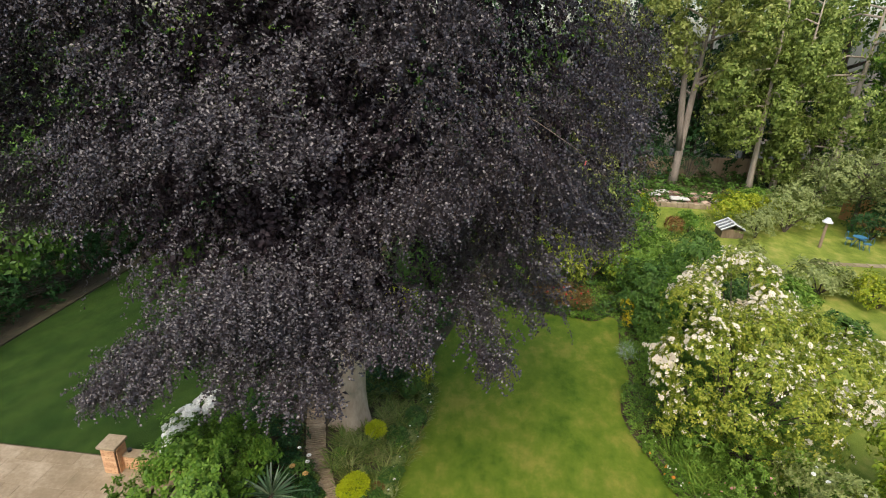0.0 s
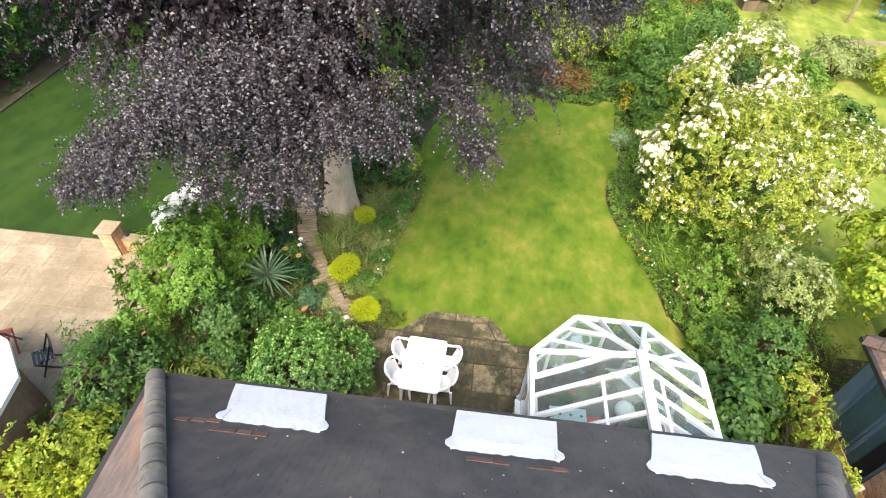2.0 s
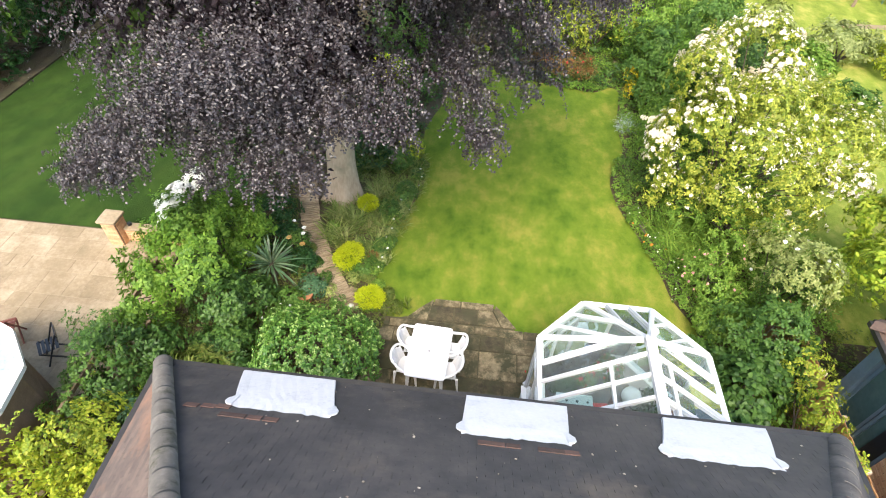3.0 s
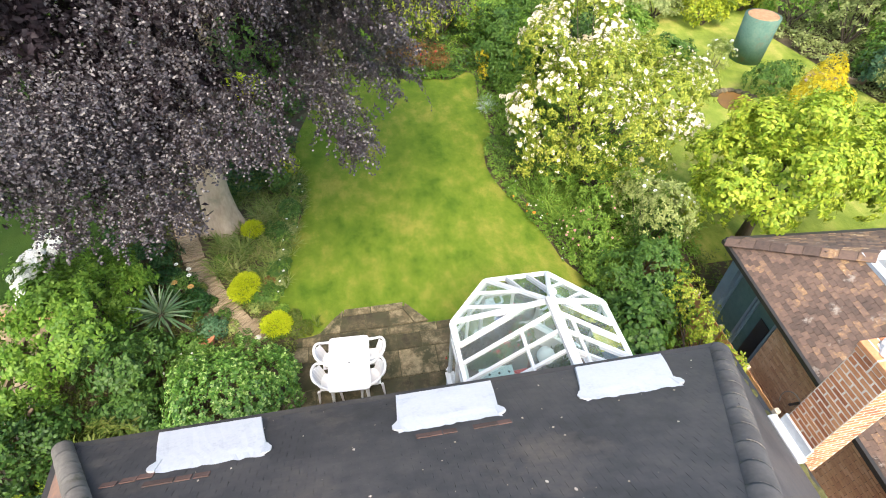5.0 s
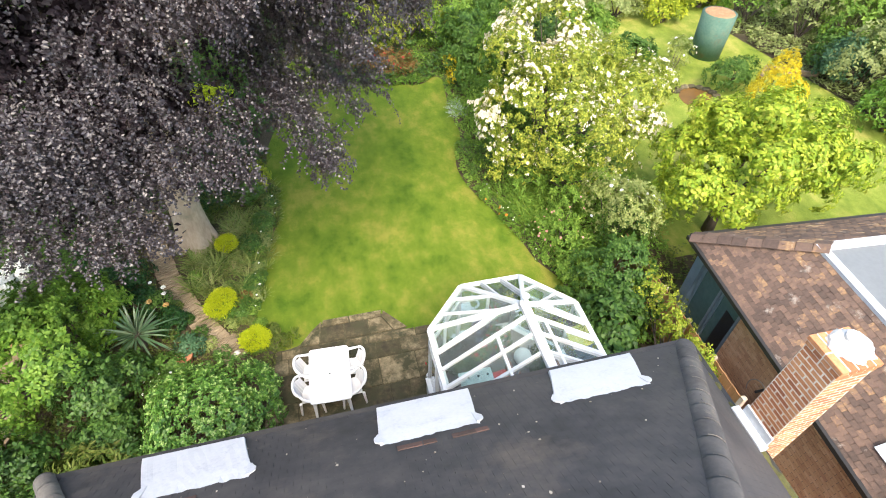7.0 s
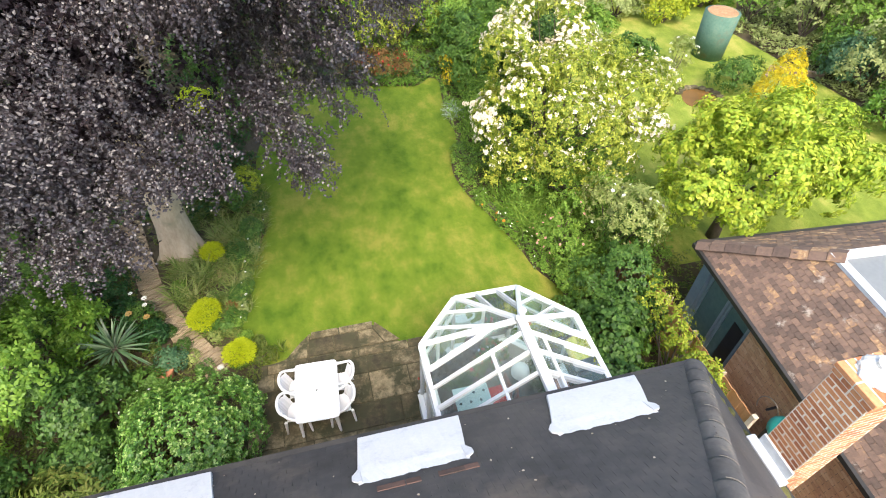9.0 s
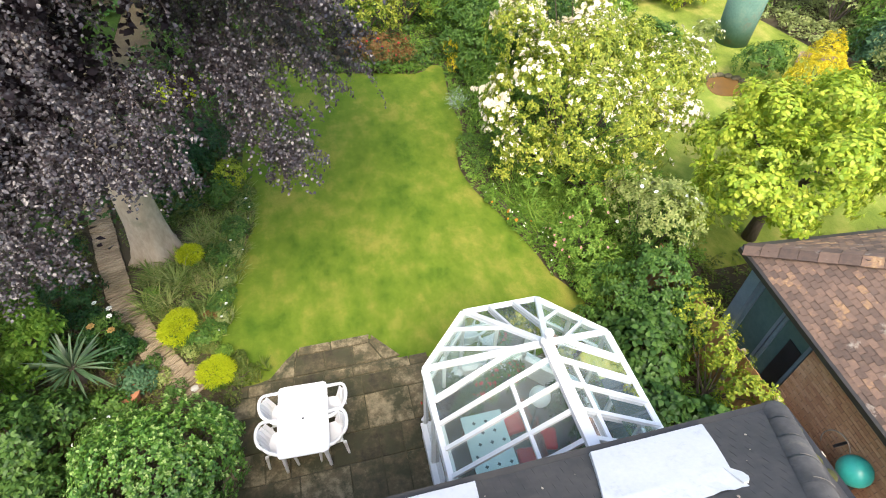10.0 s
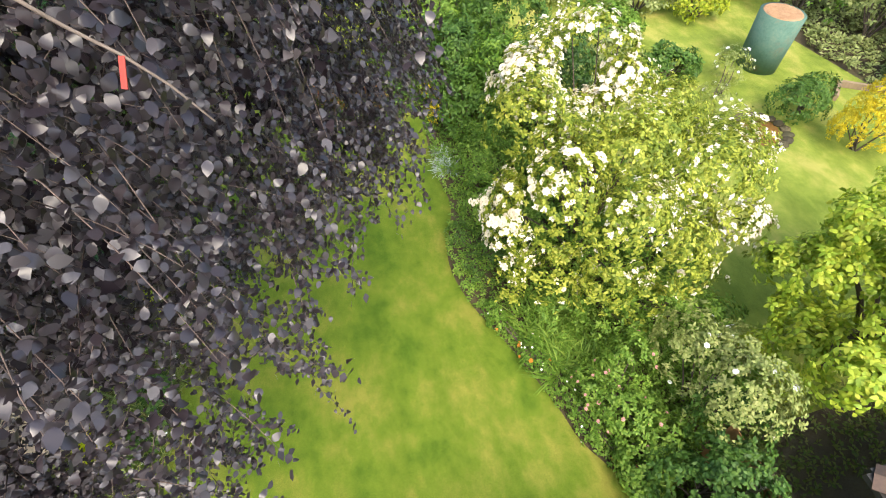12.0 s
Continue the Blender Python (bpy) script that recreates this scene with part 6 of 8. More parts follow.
for v in bm.verts:
    v.co = Vector((v.co.x, v.co.y * 0.85, v.co.z * 0.75)) * (1 + 0.12 * noise.noise(v.co * 14)) + Vector((-2.84, 7.71, 0.05))
part("body", bm, M_PALE_STONE, stone, "", True)
for k, (x, y, rx, ry, h, mat, q) in enumerate(((-2.5, 11.3, 0.3, 0.45, 0.25, L_SHADY2, 1), (-2.1, 12.2, 0.35, 0.5, 0.3, L_SHADY2, 2), (-2.75, 9.0, 0.35, 0.4, 0.25, L_MID, 3), (-2.45, 9.8, 0.25, 0.4, 0.2, L_SHADY2, 4), (-2.5, 13.6, 0.45, 0.6, 0.5, L_MID, 5), (-2.25, 14.2, 0.4, 0.55, 0.6, L_YELLOW, 15), (-3.9, 19.2, 0.9, 0.8, 0.8, L_LIME, 16),
                              (-3.9, 8.0, 0.35, 0.35, 0.4, L_TEALISH, 6), (-4.3, 7.55, 0.5, 0.35, 0.45, L_MID, 7), (-4.35, 8.9, 0.35, 0.4, 0.4, L_DARK, 8), (-5.2, 9.6, 0.6, 0.6, 0.5, L_DARK, 9), (-5.7, 10.6, 0.7, 0.8, 0.6, L_DARK, 10), (-6.3, 11.8, 0.8, 0.9, 0.8, L_DARK, 11),
                              (-3.0, 15.6, 0.7, 1.1, 0.9, L_DARK, 12), (-2.6, 18.2, 0.8, 1.1, 1.1, L_MID, 13), (-3.6, 14.5, 0.9, 1.2, 0.9, L_DARK, 14))):
    shrub("bed_plant", "leafy green perennial in the shady bed", "plant", [(x, y, h * 0.5, rx, ry, h * 0.7)], int(170 * (rx + ry)), 6, 0.085, 0.5, mat, 100 + q, 0.4, 0.3, True)
ob, P, D = shrub("small_spurge", "small brown-green edging plant by the patio", "plant", [(-1.85, 7.75, 0.12, 0.35, 0.22, 0.18), (-2.1, 7.35, 0.12, 0.2, 0.3, 0.18)], 150, 6, 0.05, 0.5, L_MOSSY, 120, 0.4)
ob, P, D = shrub("daisy_plant", "flowering plant with white and apricot heads by the yucca", "plant", [(-4.75, 9.55, 0.3, 0.4, 0.35, 0.3)], 130, 6, 0.07, 0.5, L_MID, 121, 0.4)
blossoms(ob, white_bloom, np.array([(-4.55, 9.75, 0.62), (-4.52, 9.55, 0.6), (-4.9, 10.0, 0.6)]), np.array([(0, 0, 1.0)] * 3), (0.075, 0.07, 0.06))
orange_bloom = blossom_mesh("orange_bloom", F_ORANGE)
blossoms(ob, blossom_mesh("apricot_bloom", F_APRICOT), np.array([(-4.85, 9.35, 0.6), (-4.45, 9.2, 0.55)]), np.array([(0, 0, 1.0)] * 2), (0.095, 0.09))
ob, P, D = shrub("phlox", "clump with small white flower heads behind the camellia", "plant", [(-4.3, 6.9, 0.35, 0.4, 0.35, 0.35)], 150, 6, 0.08, 0.4, L_MID, 122, 0.4)
blossoms(ob, white_bloom, P[:12] + D[:12] * 0.06, D[:12], rng.uniform(0.03, 0.05, 12))
pot = thing("flower_pot", "terracotta pot half hidden in the bed", "pot", (-4.0, 7.75, 0))
bm = bmesh.new()
disc(bm, (-4.0, 7.75, 0), 0.13, 0.26, 20, 0.18)
part("body", bm, M_TERRACOTTA, pot)
bm = bmesh.new()
disc(bm, (-4.0, 7.75, 0.24), 0.195, 0.06, 20, 0.2)
part("rim", bm, M_TERRACOTTA, pot)

# ---- the boundary fence and the next garden to the west ----
fence = thing("fence", "weathered wooden post and rail fence on the west boundary", "fence", (-7.5, 5.8, 0))
for y in np.arange(2.4, 9.2, 1.7):
    bm = bmesh.new()
    box(bm, (-7.57, y - 0.05, 0), (-7.47, y + 0.05, 1.15), 0.01)
    part("post", bm, M_FENCE, fence)
for z in (0.45, 1.05):
    bm = bmesh.new()
    bar(bm, (-7.52, 2.4, z), (-7.52, 9.2, z), 0.05, 0.1)
    part("rail", bm, M_FENCE, fence)
bm = bmesh.new()
bar(bm, (-7.5, 6.3, 0.05), (-6.9, 6.0, 1.0), 0.09, 0.05)
part("brace", bm, M_FENCE, fence)

pillar = thing("brick_pillar", "square brick pillar with a flat sandstone cap", "pillar", (-9.62, 9.18, 0))
bm = bmesh.new()
box(bm, (-9.81, 8.99, 0), (-9.43, 9.37, 0.82))
part("core", bm, M_MORTAR_DARK, pillar)
for o, u in (((-9.825, 9.36, 0.0), (0, -1, 0)), ((-9.8, 8.975, 0.0), (1, 0, 0)), ((-9.415, 9.0, 0.0), (0, 1, 0))):
    courses(pillar, "brick", o, u, (0, 0, 1), 0.37, 0.82, 0.185, 0.075, 0.014, 0.01, M_BRICK_TAN, None, lambda x, y: True)
bm = bmesh.new()
box(bm, (-9.88, 8.92, 0.82), (-9.36, 9.44, 0.9), 0.012)
part("cap", bm, M_FLAG_TAN, pillar)
wall = thing("garden_wall", "low buff brick retaining wall", "wall", (-8.5, 9.3, 0))
bm = bmesh.new()
box(bm, (-9.42, 9.2, 0), (-7.62, 9.4, 0.42))
part("core", bm, M_MORTAR_DARK, wall)
courses(wall, "brick", (-9.42, 9.19, 0.0), (1, 0, 0), (0, 0, 1), 1.8, 0.42, 0.225, 0.075, 0.014, 0.01, M_BRICK_TAN, None, lambda x, y: True)
bm = bmesh.new()
box(bm, (-9.42, 9.16, 0.42), (-7.62, 9.44, 0.48), 0.01)
part("coping", bm, M_FLAG_TAN, wall)
spot = thing("garden_light", "small dark spotlight on the retaining wall", "light", (-9.3, 9.33, 0.48))
bm = bmesh.new()
disc(bm, (-9.3, 9.33, 0.48), 0.05, 0.08, 12, 0.06)
part("housing", bm, M_BLACK, spot)

wcons = thing("neighbour_conservatory", "pale glazed conservatory roof with a white edge", "conservatory", (-8.9, 3.2, 0))
OUT = [(-8.6, 4.75), (-7.9, 4.05), (-7.75, 3.2), (-7.95, 1.6), (-11.0, 1.6), (-11.0, 4.6), (-9.6, 5.1)]
bm = bmesh.new()
slab(bm, [(-9.4 + (x + 9.4) * 0.92, 3.2 + (y - 3.2) * 0.92) for x, y in OUT], 0.03, 2.0)
part("wall", bm, M_MORTAR_DARK, wcons)
bm = bmesh.new()
lo = [bm.verts.new((x, y, 2.05)) for x, y in OUT]
ap = bm.verts.new((-9.5, 3.1, 2.5))
for p, q in zip(lo, lo[1:] + lo[:1]):
    bm.faces.new((p, q, ap))
part("roof", bm, M_POLY, wcons)
for (ax, ay), (bx, by) in zip(OUT, OUT[1:] + OUT[:1]):
    bm = bmesh.new()
    bar(bm, (ax, ay, 2.05), (bx, by, 2.05), 0.09, 0.1)
    part("edge", bm, M_UPVC, wcons)


def folding_chair(name, label, x, y, turn, mat):
    ob = thing(name, label, "chair", (x, y, 0.04))
    m = Matrix.Translation((x, y, 0.04)) @ Matrix.Rotation(turn, 4, "Z")
    P = lambda a, b, c: m @ Vector((a, b, c))
    for s in (-0.2, 0.2):
        for a, b in (((s, -0.22, 0), (s, 0.2, 0.46)), ((s, 0.22, 0), (s, -0.24, 0.85))):
            k = bmesh.new()
            bar(k, P(*a), P(*b), 0.03, 0.03)
            part("leg", k, mat, ob)
    for i in range(5):
        k = bmesh.new()
        bar(k, P(-0.2, -0.14 + 0.085 * i, 0.45), P(0.2, -0.14 + 0.085 * i, 0.45), 0.06, 0.018)
        part("slat", k, mat, ob)
    for z in (0.66, 0.78):
        k = bmesh.new()
        bar(k, P(-0.2, -0.25 + 0.2 * (0.85 - z), z), P(0.2, -0.25 + 0.2 * (0.85 - z), z), 0.02, 0.08)
        part("back_slat", k, mat, ob)


folding_chair("folding_chair", "black metal folding chair on the buff patio", -9.1, 5.45, 2.3, M_BLACK)
folding_chair("wooden_chair", "red-brown wooden folding chair on the buff patio", -10.35, 5.75, 0.5, M_RED_WOOD)
ob, P, D = shrub("lavender", "small lilac-flowered plant at the patio edge", "plant", [(-8.35, 6.3, 0.15, 0.25, 0.35, 0.2)], 70, 5, 0.06, 0.3, L_TEALISH, 130)
hedge_lobes = [(-18.6 + 0.3 * math.sin(i * 1.7), 10.5 + 1.7 * i, 1.0, 1.1, 1.2, 1.2 + 0.5 * abs(math.sin(i * 2.1))) for i in range(12)]
shrub("hedge", "dark mixed hedge along the far edge of the striped lawn", "hedge", hedge_lobes, 2300, 6, 0.16, 0.5, L_DARK, 140, 0.45)
bm = bmesh.new()
slab(bm, [(-17.9, 9.6), (-17.5, 9.6), (-17.2, 29), (-17.6, 29)], 0.0, 0.08)
tagged(part("kerb", bm, M_FLAG, None), "timber edging of the striped lawn", "edging", kind="structure")
for k, (x, y, z, rr_, mat) in enumerate(((-12, 27, 3.2, 3.0, L_MID), (-16.5, 24, 3.6, 3.2, L_DARK), (-20.5, 18, 3.5, 3.0, L_MID), (-21.5, 12.5, 3.0, 2.6, L_DARK), (-9, 30, 3.5, 3.2, L_DARK), (-22, 25, 5.0, 3.6, L_MID))):
    shrub("garden_tree", "leafy tree behind the striped lawn", "tree", [(x, y, z, rr_, rr_, z * 0.85), (x + 1.4, y - 1.0, z * 0.7, rr_ * 0.6, rr_ * 0.6, z * 0.6), (x - 1.5, y + 0.6, z * 0.8, rr_ * 0.6, rr_ * 0.6, z * 0.6)], 1000, 6, 0.28, 0.55, mat, 150 + k, 0.5, thick=0.12)

# ---- the neighbour's low building to the east ----
nb = thing("neighbour_extension", "low brick extension with clay tile skirts and grey flat roof", "building", (9.5, 2.5, 0))
NX, NY, NZ = 7.8, 6.78, 2.6
FX, FY, FZ = 9.2, 5.15, 3.72
bm = bmesh.new()
box(bm, (NX + 0.28, -4.0, 0), (NX + 0.52, 4.75, 2.62))
part("wall", bm, M_MORTAR_DARK, nb)
bm = bmesh.new()
box(bm, (NX + 0.5, NY - 0.5, 0), (15.5, NY - 0.26, 2.62))
part("wall", bm, M_PLASTER, nb)
courses(nb, "brick", (NX + 0.285, 4.75, 0.0), (0, -1, 0), (0, 0, 1), 8.7, 2.6, 0.225, 0.075, 0.014, 0.012, M_BRICK_TAN, None, lambda x, y: x < 4.2 and y > 1.2, 0, 0.004)
bm = bmesh.new()
E1, E2, F1, F2 = (NX, -4.0, NZ), (NX, NY, NZ), (FX, -4.0, FZ), (FX, FY, FZ)
E3, F3 = (16.0, NY, NZ), (16.0, FY, FZ)
v = {p: bm.verts.new(p) for p in (E1, E2, E3, F1, F2, F3)}
bm.faces.new([v[p] for p in (E2, E1, F1, F2)])
bm.faces.new([v[p] for p in (E3, E2, F2, F3)])
part("roof", bm, M_CLAY, nb)
wl = math.hypot(FX - NX, FZ - NZ)
ws = Vector(((FX - NX) / wl, 0, (FZ - NZ) / wl))
tl = 4.0 + NY
courses(nb, "clay_tile", (NX - 0.02, NY, NZ + 0.012), (0, -1, 0), ws, tl, wl, 0.168, 0.1, 0.014, 0.006, M_CLAY, lambda x, y: x > y / wl * (NY - FY) - 0.03, lambda x, y: 1.5 < x < 4.2 and y > 0.1, 0.07, 0.006)
nl = math.hypot(NY - FY, FZ - NZ)
nsl = Vector((0, -(NY - FY) / nl, (FZ - NZ) / nl))
courses(nb, "clay_tile", (14.5, NY + 0.02, NZ + 0.012), (-1, 0, 0), nsl, 14.5 - NX, nl, 0.168, 0.1, 0.014, 0.006, M_CLAY, lambda x, y: (14.5 - NX) - x > y / nl * (FX - NX) - 0.03, None, 0.07, 0.006)
# flat-winged hip tiles down the corner
hip_a, hip_b = Vector(E2), Vector(F2)
hip_d = (hip_b - hip_a).normalized()
hip_n = ((Vector((0, 0, 1)) - ws * ws.z).normalized() + (Vector((0, 0, 1)) - nsl * nsl.z).normalized()).normalized()
hip_n = (hip_n - hip_d * hip_n.dot(hip_d)).normalized()
hip_s = hip_d.cross(hip_n)
bm = bmesh.new()
for sgn in (-1, 1):
    p = [Vector((0, y, z + 0.035)) for z in (0, 0.016) for y in (0, 0.29)]
    q = [Vector((sgn * 0.2, y, z - 0.035)) for z in (0, 0.016) for y in (0, 0.29)]
    w = [bm.verts.new(c) for c in p + q]
    for f in ((0, 1, 5, 4), (2, 6, 7, 3), (0, 4, 6, 2), (1, 3, 7, 5), (4, 5, 7, 6)):
        bm.faces.new([w[i] for i in f])
bmesh.ops.recalc_face_normals(bm, faces=bm.faces)
corner_tile = bpy.data.meshes.new("hip_tile")
bm.to_mesh(corner_tile)
bm.free()
corner_tile.materials.append(M_CLAY)
pieces(nb, "hip_tile", corner_tile, [frame_of(hip_a + hip_d * (0.3 * i) + hip_n * (0.04 + 0.004 * (i % 3)), hip_s, hip_d, hip_n) for i in range(int((hip_b - hip_a).length / 0.3) + 1)])
bm = bmesh.new()
slab(bm, [(FX, -4), (16, -4), (16, FY), (FX, FY)], FZ - 0.05, FZ + 0.01)
part("flat_roof", bm, M_FLATROOF, nb)
for a, b in (((FX + 0.04, -4, FZ + 0.05), (FX + 0.04, FY, FZ + 0.05)), ((FX + 0.13, FY - 0.055, FZ + 0.05), (16, FY - 0.055, FZ + 0.05))):
    bm = bmesh.new()
    bar(bm, a, b, 0.17, 0.09)
    part("roof_edge", bm, M_LEADGREY, nb, "pale grey roof edge trim")
dome = thing("rooflight", "white domed rooflight on the grey flat roof", "skylight", (10.8, 4.3, FZ))
bm = bmesh.new()
bmesh.ops.create_uvsphere(bm, u_segments=20, v_segments=10, radius=1)
for w in bm.verts:
    w.co = Vector((10.8 + w.co.x * 0.42, 4.3 + w.co.y * 0.42, FZ + 0.05 + max(0, w.co.z) * 0.25))
part("dome", bm, M_UPVC, dome, "", True)
for a, b in (((NX - 0.05, -4, NZ - 0.02), (NX - 0.05, NY + 0.05, NZ - 0.02)), ((NX, NY + 0.05, NZ - 0.02), (16, NY + 0.05, NZ - 0.02))):
    bm = bmesh.new()
    bar(bm, a, b, 0.11, 0.1)
    part("gutter", bm, M_GUTTER, nb)
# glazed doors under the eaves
# room wall and floor coloured near black in place of indoor shade
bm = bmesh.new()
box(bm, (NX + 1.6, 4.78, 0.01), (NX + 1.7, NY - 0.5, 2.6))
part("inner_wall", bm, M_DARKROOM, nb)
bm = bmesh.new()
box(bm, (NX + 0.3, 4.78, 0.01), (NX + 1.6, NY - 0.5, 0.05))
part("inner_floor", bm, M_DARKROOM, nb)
for i in range(2):
    y0 = 4.78 + i * 0.76
    bm = bmesh.new()
    for lo, hi in (((NX + 0.3, y0, 0.05), (NX + 0.36, y0 + 0.07, 2.55)), ((NX + 0.3, y0 + 0.67, 0.05), (NX + 0.36, y0 + 0.74, 2.55)), ((NX + 0.3, y0 + 0.07, 0.05), (NX + 0.36, y0 + 0.67, 0.14)), ((NX + 0.3, y0 + 0.07, 2.46), (NX + 0.36, y0 + 0.67, 2.55))):
        box(bm, lo, hi)
    door = part("glass_door", bm, M_GREYFRAME, nb)
    bm = bmesh.new()
    bm.faces.new([bm.verts.new(p) for p in ((NX + 0.33, y0 + 0.07, 0.14), (NX + 0.33, y0 + 0.67, 0.14), (NX + 0.33, y0 + 0.67, 2.46), (NX + 0.33, y0 + 0.07, 2.46))])
    part("pane", bm, M_GLASS_DARK, door).visible_shadow = False
bm = bmesh.new()
box(bm, (NX + 0.312, 4.87, 0.15), (NX + 0.326, 5.2, 1.8))
part("lower_panel", bm, M_BLACK, nb, "black panel in the glass door")
bm = bmesh.new()
box(bm, (NX + 0.2, NY - 0.495, 0.0), (NX + 0.48, NY - 0.2, 2.5), 0.01)
part("corner_pier", bm, M_GREYFRAME, nb, "blue-grey corner pier")
bm = bmesh.new()
box(bm, (NX - 0.5, 4.3, 0.0), (NX + 0.3, 7.6, 0.06))
east_strip = tagged(part("pavement_east", bm, M_FLAG, None), "dark paved strip outside the glass doors", "paving", kind="structure")
sofa = thing("sofa", "teal upholstered seat behind the glass doors", "sofa", (NX + 0.95, 5.0, 0.05))
bm = bmesh.new()
box(bm, (NX + 0.6, 5.1, 0.05), (NX + 1.25, 6.1, 0.45), 0.06)
box(bm, (NX + 1.25, 5.1, 0.05), (NX + 1.45, 6.1, 0.85), 0.06)
part("seat", bm, M_TEALBIN, sofa)
sky_l = thing("roof_window", "white framed roof window in the clay tiles", "skylight", (8.4, 1.4, 3.0))
n_up = Vector((0, -1, 0)).cross(ws)
fr_ = frame_of(Vector((NX, 1.1, NZ)) + ws * 0.95 + n_up * 0.02, Vector((0, -1, 0)), ws, n_up)
bm = bmesh.new()
for lo, hi in (((-0.4, -0.5, 0), (-0.31, 0.5, 0.08)), ((0.31, -0.5, 0), (0.4, 0.5, 0.08)), ((-0.31, -0.5, 0), (0.31, -0.41, 0.08)), ((-0.31, 0.41, 0), (0.31, 0.5, 0.08))):
    box(bm, lo, hi)
bm.transform(fr_)
part("frame", bm, M_LEADGREY, sky_l)
bm = bmesh.new()
box(bm, (-0.31, -0.41, 0.02), (0.31, 0.41, 0.05))
bm.transform(fr_)
part("pane", bm, M_UPVC, sky_l)

# the whole extension stands at a small angle to the house
TURN = Matrix.Translation((7.98, 6.72, 0)) @ Matrix.Rotation(radians(-4.75), 4, "Z") @ Matrix.Translation((-7.78, -6.8, 0))
for ob in (nb, dome, east_strip, sofa, sky_l):
    ob.matrix_basis = TURN @ Matrix.Translation(ob.location)

# passage between the houses: hose hoop and turquoise tub
hoop = thing("hose_hoop", "pale garden hose hung in a loop by the brick wall", "hose", (7.78, 3.28, 0))
bm = bmesh.new()
tube(bm, [(7.76, 3.28 + 0.24 * math.cos(a), 1.5 + 0.3 * math.sin(a)) for a in [math.pi * i / 14 for i in range(-3, 18)]], [0.012] * 21, 6)
part("loop", bm, M_STONE, hoop)
bm = bmesh.new()
bar(bm, (8.0, 3.28, 1.5), (7.74, 3.28, 1.5), 0.04, 0.04)
part("bracket", bm, M_BLACK, hoop)
tub = thing("turquoise_tub", "turquoise plastic tub hung on the passage wall", "tub", (7.72, 2.85, 0))
bm = bmesh.new()
bmesh.ops.create_uvsphere(bm, u_segments=20, v_segments=10, radius=0.25, matrix=Matrix.Translation((7.72, 2.85, 1.55)))
part("body", bm, M_TEALBIN, tub, "", True)
bm = bmesh.new()
bar(bm, (7.72, 2.85, 0.0), (7.72, 2.85, 1.35), 0.3, 0.3, (0, 1, 0))
part("stand", bm, M_GUTTER, tub)

# ---- fence and shrubs of the east bed ----
efence = thing("wooden_fence", "wooden panel fence beside the east bed", "fence", (7.4, 5.6, 0))
for y in np.arange(3.2, 7.3, 1.0):
    bm = bmesh.new()
    box(bm, (7.36, y - 0.05, 0), (7.46, y + 0.05, 1.55), 0.008)
    part("post", bm, M_STONE, efence)
    for k in range(6):
        bm = bmesh.new()
        box(bm, (7.39 + 0.012 * (k % 2), y + 0.06 + k * 0.148, 0.03), (7.405 + 0.012 * (k % 2), y + 0.2 + k * 0.148, 1.48))
        part("board", bm, M_FENCE_ORANGE, efence)

shrub("ivy_mound", "dense green leafy shrub by the conservatory", "shrub", [(6.1, 5.9, 0.55, 0.75, 0.9, 0.65), (6.7, 6.5, 0.6, 0.7, 0.8, 0.7), (5.7, 5.0, 0.5, 0.6, 0.7, 0.6), (6.3, 4.3, 0.6, 0.7, 0.7, 0.7), (5.75, 6.85, 0.35, 0.45, 0.5, 0.4)], 760, 6, 0.13, 0.85, L_SHADY, 201, 0.5, 0.3, True)
shrub("forsythia", "yellow-tipped shrub against the fence", "shrub", [(7.1, 5.3, 1.2, 0.4, 0.65, 0.7), (7.1, 6.3, 1.2, 0.4, 0.5, 0.7), (7.0, 4.5, 1.1, 0.42, 0.5, 0.7), (6.9, 3.9, 0.9, 0.4, 0.45, 0.6)], 560, 7, 0.075, 0.5, L_FORSYTH, 202, 0.8, 0.35, True)
shrub("philadelphus", "fresh green arching shrub in the east bed", "shrub", [(6.9, 7.3, 0.95, 0.8, 0.8, 1.0), (6.3, 7.5, 0.75, 0.6, 0.7, 0.8), (7.3, 7.9, 1.1, 0.6, 0.7, 1.0)], 800, 7, 0.095, 0.5, L_SHADY2, 203, 0.7, 0.3, True)
ob, P, D = shrub("pale_shrub", "pale grey-green shrub dotted with white flowers", "shrub", [(7.5, 8.3, 1.6, 0.75, 0.75, 1.0), (7.9, 9.0, 1.5, 0.7, 0.7, 0.95), (7.4, 9.5, 1.5, 0.6, 0.6, 0.85)], 800, 7, 0.08, 0.45, L_PALE, 204, 0.5, 0.35, True)
blossoms(ob, white_bloom, P[:22] + D[:22] * 0.06, D[:22], rng.uniform(0.035, 0.06, 22))
pink_bloom = blossom_mesh("pink_bloom", F_PINK)
ob, P, D = shrub("shrub_rose", "shrub rose with soft pink blooms", "rose bush", [(6.2, 9.0, 0.55, 0.6, 0.7, 0.6), (6.6, 9.9, 0.75, 0.6, 0.6, 0.75), (5.9, 9.7, 0.4, 0.45, 0.5, 0.45)], 520, 7, 0.075, 0.5, L_LUSH, 205, 0.5, 0.35, True)
blossoms(ob, pink_bloom, P[:34] + D[:34] * 0.05, D[:34], rng.uniform(0.03, 0.05, 34))
shrub("peony", "mid-green leafy perennial in the east bed", "plant", [(6.0, 8.1, 0.4, 0.5, 0.6, 0.5), (6.55, 8.3, 0.55, 0.5, 0.5, 0.6)], 380, 7, 0.09, 0.45, L_LUSH, 206, 0.5, 0.3, True)
